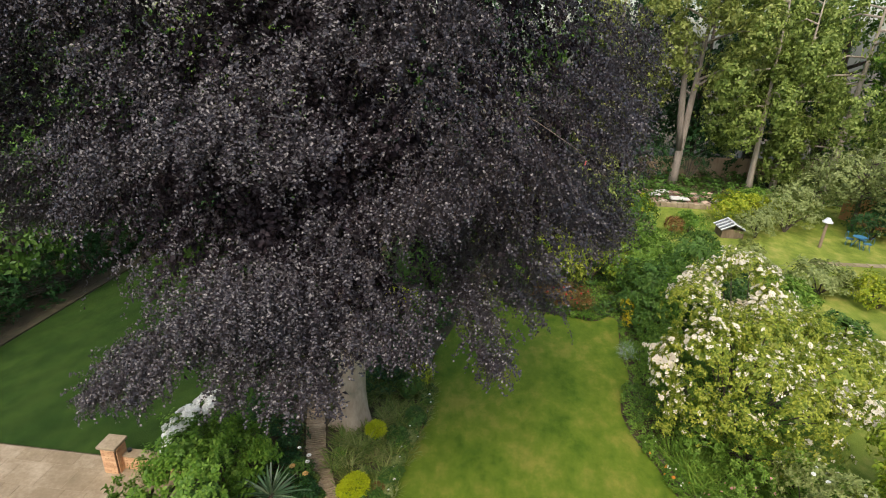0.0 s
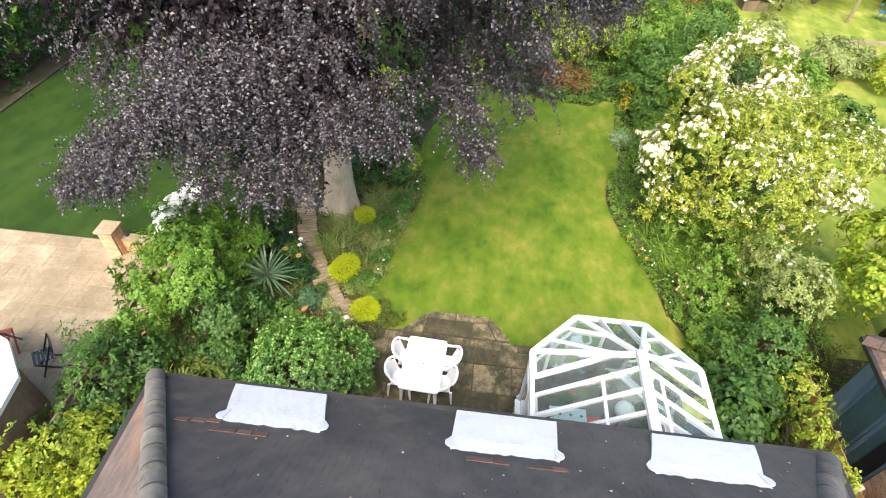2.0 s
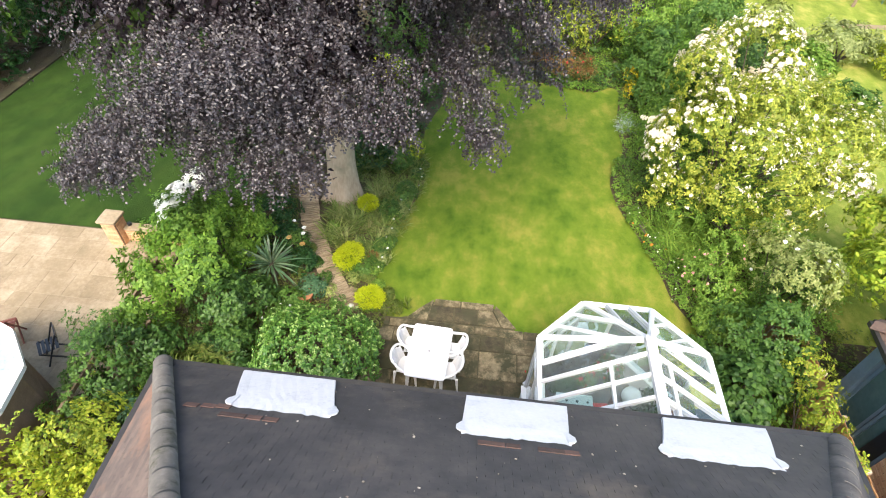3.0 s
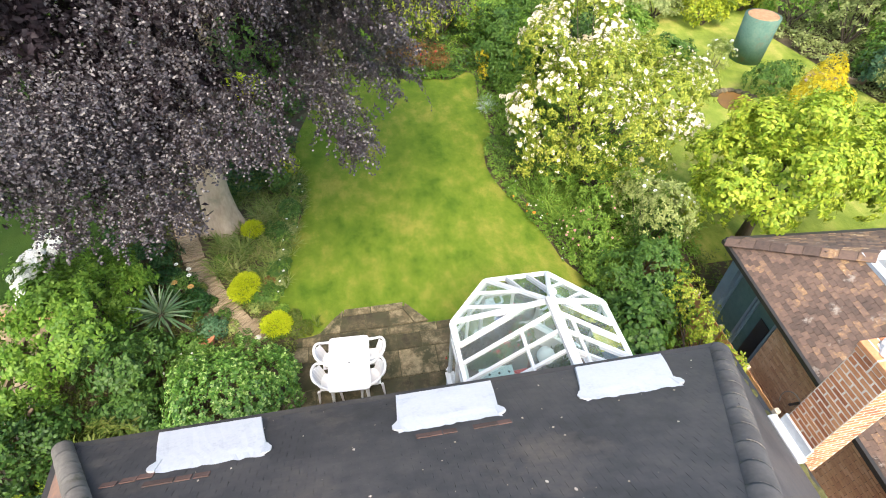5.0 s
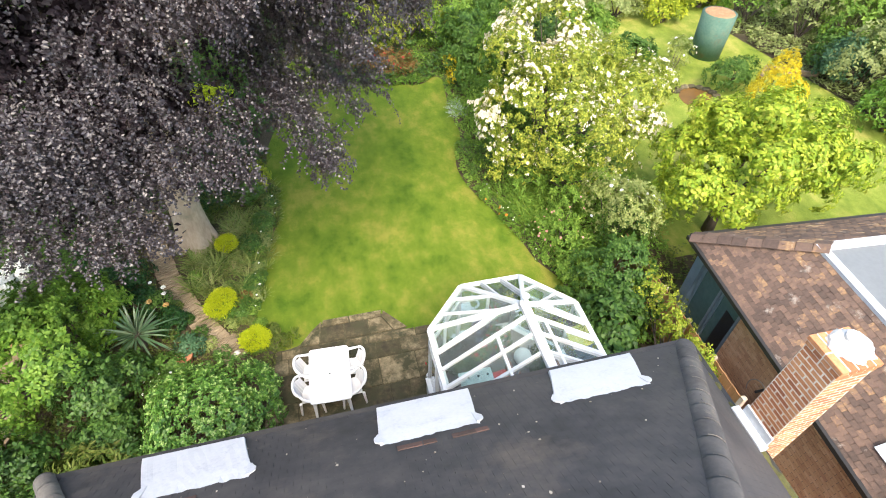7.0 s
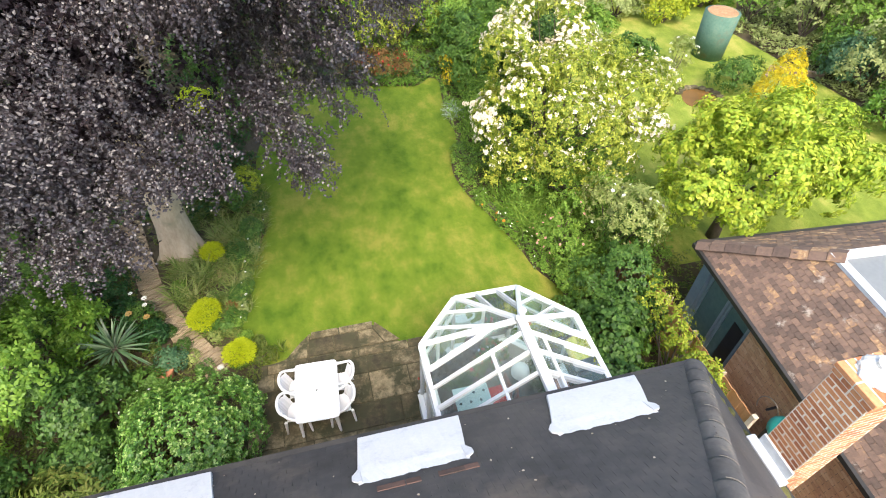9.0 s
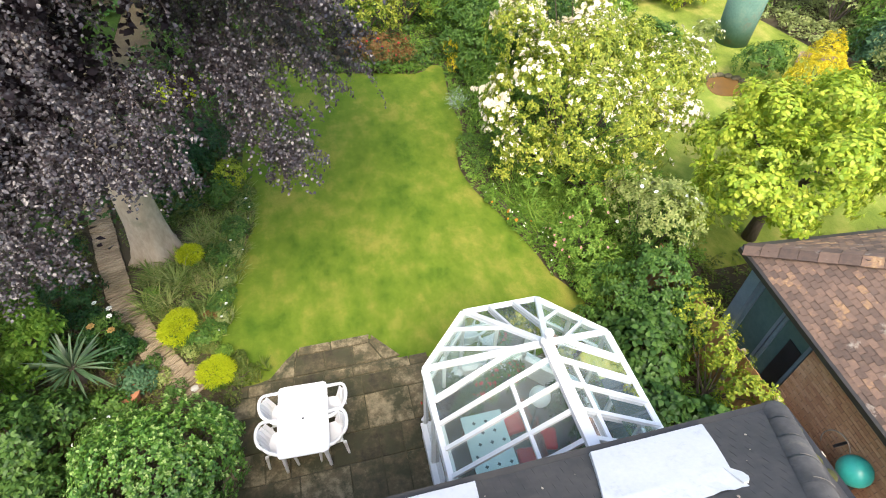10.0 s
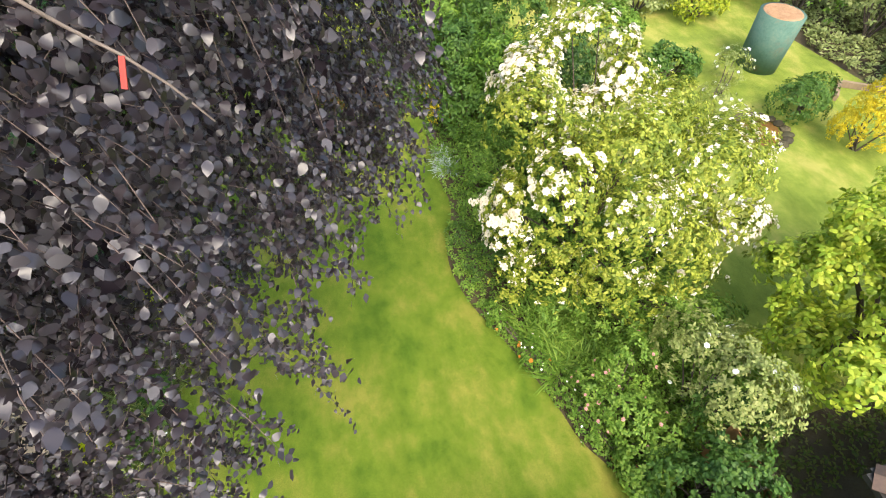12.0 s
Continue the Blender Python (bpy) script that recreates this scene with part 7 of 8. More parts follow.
ob, P, D = shrub("cranesbill", "low flowering edging plants along the lawn", "plant", [(5.65, 9.2, 0.15, 0.25, 0.5, 0.22), (5.5, 10.2, 0.15, 0.25, 0.5, 0.24), (5.2, 11.0, 0.15, 0.3, 0.5, 0.25), (4.8, 12.0, 0.15, 0.28, 0.5, 0.25), (5.9, 8.4, 0.15, 0.25, 0.4, 0.22)], 520, 6, 0.06, 0.6, L_BRIGHT, 207, 0.5)
blossoms(ob, orange_bloom, P[:10] + D[:10] * 0.04, D[:10], rng.uniform(0.03, 0.06, 10))
blossoms(ob, white_bloom, P[10:40] + D[10:40] * 0.04, D[10:40], rng.uniform(0.018, 0.03, 30))
spots = [(rs.uniform(5.3, 6.6), rs.uniform(10.2, 12.0), 0.0) for _ in range(26)]
blade_clump("day_lily", "strappy green clumps in the east bed", "plant", [s for s in spots if s[0] > 5.45 - 0.2 * (s[1] - 10)], 30, 0.7, 0.015, L_LUSH, 208, 0.5, 0.8)
shrub("catmint", "blue-green low plant at the lawn edge", "plant", [(4.75, 13.2, 0.2, 0.35, 0.6, 0.3), (4.8, 14.3, 0.25, 0.4, 0.5, 0.35), (5.4, 13.4, 0.4, 0.5, 0.6, 0.5)], 330, 6, 0.07, 0.45, L_MID, 209, 0.5)
shrub("bed_shrub", "dark green shrub below the roses", "shrub", [(5.9, 11.6, 0.6, 0.7, 0.7, 0.7), (6.9, 10.8, 0.7, 0.7, 0.6, 0.8), (7.8, 10.6, 0.8, 0.8, 0.6, 0.9), (8.7, 10.3, 0.7, 0.7, 0.6, 0.8), (5.6, 14.9, 0.6, 0.6, 0.9, 0.8), (5.9, 16.2, 0.8, 0.7, 0.8, 0.9)], 1000, 6, 0.1, 0.5, L_LUSH, 210, 0.45)
blade_clump("silver_astelia", "silvery spiky clump at the lawn edge", "plant", [(5.25, 17.35, 0), (5.4, 17.0, 0), (5.2, 17.0, 0), (5.35, 17.65, 0)], 40, 0.42, 0.014, L_SILVER, 211, 0.5, 0.55)
lily = thing("arum_lily", "white arum lilies at the lawn corner", "flower", (5.0, 7.35, 0))
stems_part(lily, (5.0, 7.3, 0), [(4.95, 7.4, 0.55), (5.1, 7.3, 0.6), (5.08, 7.45, 0.5)], thick=0.012)
blossoms(lily, white_bloom, np.array([(4.95, 7.4, 0.56), (5.1, 7.3, 0.61), (5.08, 7.45, 0.51)]), np.array([(0.2, 0, 1.0)] * 3), (0.08, 0.08, 0.06))
shrub("corner_plant", "leafy plants at the conservatory corner", "plant", [(5.2, 6.95, 0.3, 0.35, 0.35, 0.35), (5.5, 7.4, 0.25, 0.3, 0.3, 0.3), (5.3, 6.2, 0.3, 0.35, 0.5, 0.35)], 300, 6, 0.09, 0.5, L_MID, 212, 0.4)
pot2 = thing("flower_pot", "terracotta pot beside the conservatory", "pot", (4.55, 6.95, 0))
bm = bmesh.new()
disc(bm, (4.6, 7.05, 0.02), 0.1, 0.22, 18, 0.15)
part("body", bm, M_TERRACOTTA, pot2)

# climbing rose over its frame
ROSE = [(5.05, 12.6, 2.1, 0.42, 0.6, 1.5), (5.9, 12.3, 3.0, 0.95, 0.95, 1.15), (6.8, 11.4, 2.9, 1.0, 0.7, 1.1), (7.3, 12.6, 3.45, 1.0, 0.9, 1.15), (5.75, 13.75, 3.7, 0.75, 0.8, 0.95), (7.7, 11.1, 2.4, 0.7, 0.6, 0.9),
        (9.2, 12.2, 3.1, 1.0, 0.95, 0.95), (8.4, 13.3, 3.2, 0.9, 0.8, 0.95), (10.2, 12.9, 2.7, 0.85, 0.85, 0.9), (9.4, 11.3, 2.2, 0.7, 0.5, 0.75), (6.3, 15.1, 3.5, 0.65, 0.8, 0.9), (8.5, 14.9, 3.4, 0.6, 0.8, 0.9), (7.3, 16.1, 3.6, 1.0, 0.6, 0.8), (9.6, 14.4, 2.9, 0.8, 0.7, 0.8), (7.2, 10.7, 1.4, 0.5, 0.45, 0.9),
        (5.15, 12.3, 1.1, 0.4, 0.6, 1.1), (5.75, 11.75, 1.5, 0.65, 0.5, 1.2), (6.6, 11.0, 1.5, 0.75, 0.5, 1.2), (8.5, 11.2, 1.6, 0.9, 0.55, 1.2), (8.0, 12.2, 2.4, 1.1, 0.9, 1.2), (7.0, 13.9, 2.6, 1.2, 1.0, 1.2), (9.6, 13.2, 2.0, 0.9, 0.9, 1.0)]
way_in = unit(np.array([0.405, 0.838, -0.377]))
across = unit(np.cross(way_in, np.array([0, 0, 1.0])))
upward = np.cross(across, way_in)
for i in range(9):
    c = np.array([7.37, 14.83, 4.08]) + 0.78 * (across * math.cos(i * 0.698) + upward * math.sin(i * 0.698))
    ROSE.append((*c, 0.36, 0.36, 0.36))
ob, P, D = shrub("climbing_rose", "rambling rose smothered in cream-white blooms", "rose", ROSE, 5600, 7, 0.088, 0.52, L_ROSE, 220, 0.55, 0.25, True, 0.15, 0.14, thick=0.03, stems=(1.0,), hollow=((6.44, 12.9, 4.95), (0.405, 0.838, -0.377), 0.4))
cream_bloom = blossom_mesh("cream_bloom", F_CREAM)
hi = np.where(D[:, 2] > -0.1)[0]
lump = wob(P[hi], 1.6) + rng.normal(0, 0.5, len(hi))
sel = hi[np.argsort(-lump)[:1500]]
blossoms(ob, cream_bloom, P[sel[:300]] + D[sel[:300]] * 0.08, D[sel[:300]], rng.uniform(0.055, 0.115, 300))
q = sel[300:]
for i in sel[5:300:10]:
    blossoms(ob, cream_bloom, P[i] + D[i] * 0.1 + rng.normal(0, 0.07, (5, 3)), np.tile(D[i], (5, 1)), rng.uniform(0.06, 0.085, 5))
ob2 = mesh_ob("bud_spray", sprigs("bud", P[q] + D[q] * 0.07, D[q], 5, 0.065, 0.8, F_CREAM, rng, 1.0, 0.5), ob)
ob2["kind"] = "stuff"
bed_plot = [(5.2, 3.2), (7.35, 3.2), (7.4, 7.6), (9.3, 8.4), (9.9, 18.0), (9.6, 26.0), (6.0, 27.0), (3.9, 22.0), (3.9, 11.0), (5.0, 9.0), (5.2, 7.2)]
ground_cover("dense low green leaves filling the east bed", bed_plot, 130, 0.085, L_LUSH, 225, 0.3, lambda x, y: ~((x < 7.3) & (y < 7.6) & (y < 6.9) & (x < 5.2)))
ground_cover("tall lush leaves filling the back of the east bed", [(6.2, 8.6), (9.3, 8.6), (9.9, 18.0), (9.5, 24.0), (6.4, 24.0), (5.8, 14.0), (6.0, 10.5)], 110, 0.1, L_LUSH, 226, 1.3)
shrub("dark_laurel", "dark green laurel standing behind the roses", "shrub", [(8.5, 17.4, 1.9, 1.0, 0.8, 1.7), (7.8, 17.9, 1.5, 0.8, 0.7, 1.4)], 620, 6, 0.13, 0.5, L_SHADY, 228, 0.4)

# far end of the lawn
ob, P, D = shrub("red_perennial", "bronze and red-leaved border perennials", "plant", [(3.2, 20.5, 0.5, 0.7, 0.5, 0.6), (2.4, 20.8, 0.5, 0.6, 0.5, 0.6), (3.9, 20.3, 0.4, 0.4, 0.4, 0.5)], 300, 6, 0.13, 0.35, L_BRONZE, 230, 0.5)
blossoms(ob, blossom_mesh("red_bloom", F_RED), P[:26] + D[:26] * 0.08, D[:26], rng.uniform(0.035, 0.06, 26))
blade_clump("day_lily", "strappy clumps among the red perennials", "plant", [(rs.uniform(1.6, 4.1), rs.uniform(20.1, 21.2), 0) for _ in range(20)], 30, 0.75, 0.018, L_GRASSY, 231, 0.4)
shrub("edging_plant", "low green edging along the far lawn border", "plant", [(0.95 + 0.5 * i, 20.42 - 0.13 * i, 0.12, 0.38, 0.25, 0.22) for i in range(7)], 480, 6, 0.07, 0.55, L_BRIGHT, 232, 0.4)
ob, P, D = shrub("golden_flower", "small golden-yellow flowering plant", "plant", [(5.6, 19.0, 0.4, 0.3, 0.35, 0.45), (5.75, 20.2, 0.5, 0.35, 0.35, 0.5)], 160, 6, 0.07, 0.5, L_GOLD, 233, 0.4)
for k, (x, y, z, w, h, mat) in enumerate(((1.7, 22.7, 1.0, 1.1, 1.5, L_BRIGHT), (2.6, 22.9, 1.3, 1.4, 1.7, L_ROSE), (-3.0, 21.8, 1.0, 1.2, 1.5, L_MID), (6.7, 21.0, 1.0, 1.2, 1.3, L_SHADY2), (6.4, 18.6, 0.9, 0.9, 1.2, L_MID), (7.6, 19.0, 1.2, 1.2, 1.5, L_BRIGHT), (4.6, 24.2, 1.5, 1.7, 1.9, L_FORSYTH), (6.8, 23.6, 1.2, 1.6, 1.5, L_LUSH),
                                            (8.6, 22.0, 1.5, 1.4, 1.8, L_MID), (1.0, 26.0, 2.0, 2.0, 2.5, L_WOOD), (-3.0, 25.0, 2.0, 2.2, 2.6, L_DARK), (8.3, 26.0, 0.7, 1.3, 1.0, L_LUSH), (9.7, 19.2, 0.9, 1.0, 1.1, L_PALE), (5.2, 28.0, 1.6, 1.8, 2.0, L_WOOD))):
    shrub("border_shrub", "leafy shrub at the end of the garden", "shrub", [(x, y, z, w, w, h), (x + w * 0.6, y - w * 0.3, z * 0.75, w * 0.6, w * 0.6, h * 0.6), (x - w * 0.5, y - w * 0.4, z * 0.7, w * 0.6, w * 0.6, h * 0.6)], int(400 * w), 6, 0.15, 0.5, mat, 240 + k, 0.55, thick=0.04)

# ---- the golden tree and the garden behind it ----
gt = [(10.9, 8.9, 3.0, 1.7, 1.5, 1.5), (9.5, 8.0, 2.6, 1.15, 1.0, 1.1), (10.4, 7.5, 3.1, 1.2, 0.9, 1.1), (12.2, 8.2, 3.2, 1.3, 1.1, 1.3), (12.0, 10.2, 2.9, 1.3, 1.1, 1.2), (9.9, 9.5, 2.8, 1.1, 1.0, 1.1), (13.6, 9.0, 2.7, 1.2, 1.1, 1.1), (9.0, 8.8, 2.1, 0.7, 0.7, 0.8)]
golden = thing("golden_tree", "spreading tree with large yellow-green leaves beside the extension", "tree", (11.0, 9.0, 0))
r = np.random.default_rng(260)
puffs = []
for q in gt:
    for i in range(4):
        d = unit(r.normal(size=3) + np.array([0, 0, 0.25]))
        puffs.append((q[0] + d[0] * q[3] * 0.75, q[1] + d[1] * q[4] * 0.75, q[2] + d[2] * q[5] * 0.75, q[3] * r.uniform(0.38, 0.6), q[4] * r.uniform(0.38, 0.6), q[5] * r.uniform(0.3, 0.5)))
P, D = lobe_points(puffs + [(q[0], q[1], q[2] - 0.1, q[3] * 0.8, q[4] * 0.8, q[5] * 0.75) for q in gt], 3300, r, 0.75, -0.6, 0.28)
mesh_ob("crown", sprigs("golden", P, D, 8, 0.125, 0.5, L_TREE, r, 1.0, 0.1, True, 0.25, 0.15), golden)
bm = bmesh.new()
tube(bm, [(11, 9, -0.1), (11, 9, 0.6), (11.05, 8.95, 1.4), (11, 9, 2.6)], [0.2, 0.15, 0.13, 0.06], 10)
part("trunk", bm, M_BARK_DARK, golden, "", True)
for q in gt:
    bm = bmesh.new()
    tube(bm, [(11.03, 8.97, 1.3), ((11 + q[0]) / 2, (9 + q[1]) / 2, (1.6 + q[2]) / 2 + 0.2), (q[0], q[1], q[2] + 0.4)], [0.08, 0.05, 0.015], 6)
    part("limb", bm, M_BARK_DARK, golden)

bin_ = thing("compost_cylinder", "tall teal mesh cylinder heaped with dry brown clippings", "compost bin", (17.7, 19.45, 0))
bm = bmesh.new()
disc(bm, (17.7, 19.45, 0.0), 0.66, 1.95, 36, 0.72)
for v in bm.verts:
    w = 1 + 0.03 * noise.noise(v.co * 1.7)
    v.co.x, v.co.y = 17.7 + (v.co.x - 17.7) * w, 19.45 + (v.co.y - 19.45) * w
part("wrap", bm, M_TEAL, bin_, "teal mesh wrap", True)
bm = bmesh.new()
disc(bm, (17.7, 19.45, 1.9), 0.7, 0.08, 36, 0.6, 0.03)
part("clipping_top", bm, M_COMPOST, bin_, "dry brown clippings")
shrub("golden_conifer", "bright golden-yellow conifer by the pond", "conifer", [(17.4, 14.7, 1.0, 0.75, 0.75, 1.3), (17.9, 14.3, 0.7, 0.5, 0.5, 0.9), (16.95, 14.9, 0.6, 0.5, 0.5, 0.7)], 950, 7, 0.08, 0.4, L_GOLD, 270, 0.25, 0.6)
shrub("round_bush", "rounded mid-green bush beside the pond", "shrub", [(16.6, 16.4, 0.6, 0.9, 0.8, 0.75), (17.6, 16.9, 0.5, 0.6, 0.6, 0.6)], 420, 6, 0.12, 0.5, L_MID, 271, 0.4)
ob, P, D = shrub("border_flower", "white-flowered plants by the pond", "plant", [(14.4, 17.5, 0.4, 0.5, 0.7, 0.6), (15.8, 18.8, 0.5, 0.5, 0.6, 0.7)], 260, 6, 0.1, 0.45, L_PALE, 272, 0.5)
blossoms(ob, white_bloom, P[:26] + D[:26] * 0.07, D[:26], rng.uniform(0.05, 0.08, 26))
pond = thing("pond", "small brown pond edged with stones", "pond", (15.2, 16.1, 0))
bm = bmesh.new()
slab(bm, smooth_outline([(14.5, 15.7), (15.4, 15.5), (15.9, 16.3), (15.3, 16.9), (14.6, 16.5)]), 0.0, 0.03)
part("water", bm, M_POND, pond)
for i in range(11):
    a = -1.3 + 2 * math.pi * i / 17
    bm = bmesh.new()
    bmesh.ops.create_icosphere(bm, subdivisions=2, radius=1)
    cx, cy = 15.2 + 0.85 * math.cos(a), 16.15 + 0.8 * math.sin(a)
    for v in bm.verts:
        w = 1 + 0.25 * noise.noise(v.co * 1.5 + Vector((i, 0, 0)))
        v.co = Vector((cx + v.co.x * 0.2 * w, cy + v.co.y * 0.15 * w, 0.05 + v.co.z * 0.09 * w))
    part("edge_stone", bm, M_FLAG, pond)
rail = thing("sleeper_edging", "grey timber sleeper edging by the border", "edging", (20.5, 17.2, 0))
bm = bmesh.new()
bar(bm, (19.6, 17.6, 0.12), (21.4, 16.5, 0.12), 0.12, 0.22)
part("sleeper", bm, M_FENCE, rail)
bm = bmesh.new()
bar(bm, (19.6, 17.6, 0.12), (18.8, 16.9, 0.12), 0.12, 0.22)
part("sleeper", bm, M_FENCE, rail)
for k, (x, y, z, w, h, mat) in enumerate(((21.9, 22.4, 1.6, 1.5, 1.9, L_BRIGHT), (23.0, 20.0, 2.3, 1.6, 2.2, L_OLIVE), (23.9, 18.2, 1.5, 1.2, 1.6, L_LUSH), (25.6, 17.0, 2.0, 1.4, 2.0, L_OLIVE), (22.0, 15.2, 1.2, 1.1, 1.3, L_OLIVE), (22.2, 17.0, 0.8, 0.8, 0.9, L_MID), (22.6, 13.2, 1.2, 1.2, 1.4, L_OLIVE), (21.5, 24.9, 1.6, 1.4, 1.9, L_MID), (26.5, 22.5, 2.5, 2.0, 2.6, L_WOOD), (21.6, 11.2, 1.0, 1.1, 1.2, L_YELLOW), (28.5, 18, 2.4, 2.0, 2.6, L_MID), (24.6, 20.4, 2.0, 1.7, 2.2, L_OLIVE), (27.2, 19.6, 2.2, 1.8, 2.4, L_OLIVE), (21.7, 15.9, 0.8, 0.9, 1.1, L_TEALISH), (20.9, 12.4, 0.8, 1.1, 1.1, L_BRIGHT), (24.5, 10.6, 1.4, 1.4, 1.6, L_LUSH), (24.2, 15.6, 1.5, 1.0, 1.5, L_MID), (26.8, 12.0, 1.8, 1.5, 2.0, L_MID), (29.5, 22.5, 2.6, 2.0, 2.8, L_BRIGHT))):
    shrub("border_shrub", "leafy shrub in the neighbouring border", "shrub", [(x, y, z, w, w, h), (x + w * 0.6, y - w * 0.4, z * 0.7, w * 0.6, w * 0.6, h * 0.6), (x - w * 0.6, y + w * 0.2, z * 0.75, w * 0.55, w * 0.55, h * 0.6)], int(330 * w), 6, 0.17, 0.5, mat, 280 + k, 0.55, thick=0.04)
ground_cover("low leaves and earth of the border beyond the east lawn", [(21.3, 8.2), (34, 8.2), (34, 30), (26, 28), (22.6, 23.8), (20.3, 21.4), (21.2, 14.2)], 42, 0.16, L_OLIVE, 295, 0.5)
ground_cover("leaf litter and low growth under the golden tree", [(7.5, 6.95), (15, 6.95), (15, 8.4), (9.4, 8.6), (7.4, 7.8)], 45, 0.1, L_MOSSY, 296, 0.12)
pf = thing("panel_fence", "orange-brown larch panel fence behind the border", "fence", (27.0, 14.0, 0))
for i in range(14):
    x, y = 24.2 + 0.3 * i, 15.0 - 0.22 * i
    bm = bmesh.new()
    bar(bm, (x, y, 0.75), (x + 0.29, y - 0.21, 0.75), 0.03, 1.5)
    part("board", bm, M_FENCE_ORANGE, pf)

# ---- the far garden ----
bed = thing("raised_stone_bed", "low raised bed of pale rubble stones and pots", "stonework", (12.5, 39, 0))
r6 = random.Random(91)
for i in range(70):
    x, y = r6.uniform(10.2, 16.0), r6.uniform(37.8, 41.2)
    bm = bmesh.new()
    bmesh.ops.create_icosphere(bm, subdivisions=1, radius=1)
    s = r6.uniform(0.16, 0.42)
    for v in bm.verts:
        w = 1 + 0.3 * noise.noise(v.co * 1.3 + Vector((i, 3, 0)))
        v.co = Vector((x + v.co.x * s * w, y + v.co.y * s * 0.8 * w, 0.2 + v.co.z * s * 0.55 * w))
    part("stone", bm, M_STONE if i % 6 == 0 else M_RUBBLE, bed)
for i in range(16):
    bm = bmesh.new()
    x = 10.0 + 0.39 * i
    box(bm, (x, 37.45 + r6.uniform(-0.02, 0.02), -0.02), (x + r6.uniform(0.36, 0.385), 37.75, r6.uniform(0.34, 0.4)), 0.03, r6.uniform(-0.03, 0.03))
    part("kerb_stone", bm, M_FLAG_TAN, bed)
for i, (x, y, w, d) in enumerate(((13.2, 38.7, 1.3, 0.7), (11.5, 39.4, 1.0, 0.5), (12.4, 40.4, 0.9, 0.6))):
    bm = bmesh.new()
    box(bm, (x - w / 2, y - d / 2, 0.3), (x + w / 2, y + d / 2, 0.46), 0.04, 0.2 * i)
    part("slab", bm, M_PALE_STONE, bed)
shrub("box_ball", "small clipped dark ball bush on the lawn", "shrub", [(10.8, 31.6, 0.55, 0.6, 0.6, 0.6)], 300, 6, 0.09, 0.5, L_BRONZE, 300, 0.1)
shrub("lime_shrub", "bright yellow-green shrub by the summerhouse", "shrub", [(15.6, 34.6, 0.9, 1.6, 1.1, 1.0), (17.0, 34.9, 0.9, 1.2, 0.9, 1.0)], 620, 6, 0.18, 0.5, L_YELLOW, 301, 0.5)
hut = thing("cold_frame", "small low greenhouse frame with a sloping white-barred roof", "greenhouse", (13.4, 31.0, 0))
bm = bmesh.new()
box(bm, (12.75, 30.5, 0), (14.05, 31.6, 0.55), 0.02)
part("wall", bm, M_FENCE, hut)
for s in (-1, 1):
    bm = bmesh.new()
    bar(bm, (13.4 + s * 0.36, 30.4, 0.72), (13.4 + s * 0.36, 31.7, 0.72), 0.86, 0.04, (s * 0.5, 0, 1))
    part("roof_panel", bm, M_FLATROOF, hut)
    for k in range(4):
        y = 30.42 + 0.42 * k
        bm = bmesh.new()
        bar(bm, (13.4, y, 0.96), (13.4 + s * 0.78, y, 0.57), 0.06, 0.05)
        part("glazing_bar", bm, M_UPVC, hut)
bm = bmesh.new()
bar(bm, (13.4, 30.38, 0.97), (13.4, 31.72, 0.97), 0.1, 0.05)
part("ridge", bm, M_UPVC, hut)
hut.location = (14.3, 32.0, 0)
shrub("garden_shrub", "green shrub beside the greenhouse frame", "shrub", [(12.0, 31.4, 0.6, 0.8, 0.7, 0.8), (11.8, 32.6, 0.6, 0.7, 0.6, 0.7)], 330, 6, 0.14, 0.5, L_BRIGHT, 305, 0.6)
shrub("garden_shrub", "grey-green shrub beside the greenhouse frame", "shrub", [(15.4, 31.6, 0.8, 1.0, 0.8, 0.9), (16.3, 32.4, 0.8, 0.9, 0.8, 0.9)], 380, 6, 0.14, 0.5, L_OLIVE, 306, 0.6)
lamp = thing("bird_table", "white bird table on a leaning wooden post", "bird table", (19.2, 31.0, 0))
bm = bmesh.new()
tube(bm, [(19.1, 31.0, 0), (19.3, 31.3, 1.55)], [0.09, 0.08], 8)
part("post", bm, M_FENCE, lamp)
bm = bmesh.new()
disc(bm, (19.3, 31.3, 1.5), 0.28, 0.06, 14)
disc(bm, (19.3, 31.3, 1.56), 0.24, 0.22, 14, 0.1)
part("table", bm, M_UPVC, lamp)
bistro = thing("bistro_table", "round blue metal bistro table", "table", (21.4, 31.4, 0))
bm = bmesh.new()
disc(bm, (21.4, 31.4, 0.7), 0.36, 0.03, 24)
part("tabletop", bm, M_BLUE, bistro)
for a in (0.5, 2.6, 4.7):
    bm = bmesh.new()
    tube(bm, [(21.4 + 0.32 * math.cos(a), 31.4 + 0.32 * math.sin(a), 0.01), (21.4, 31.4, 0.7)], [0.02, 0.02], 6)
    part("leg", bm, M_BLUE, bistro)
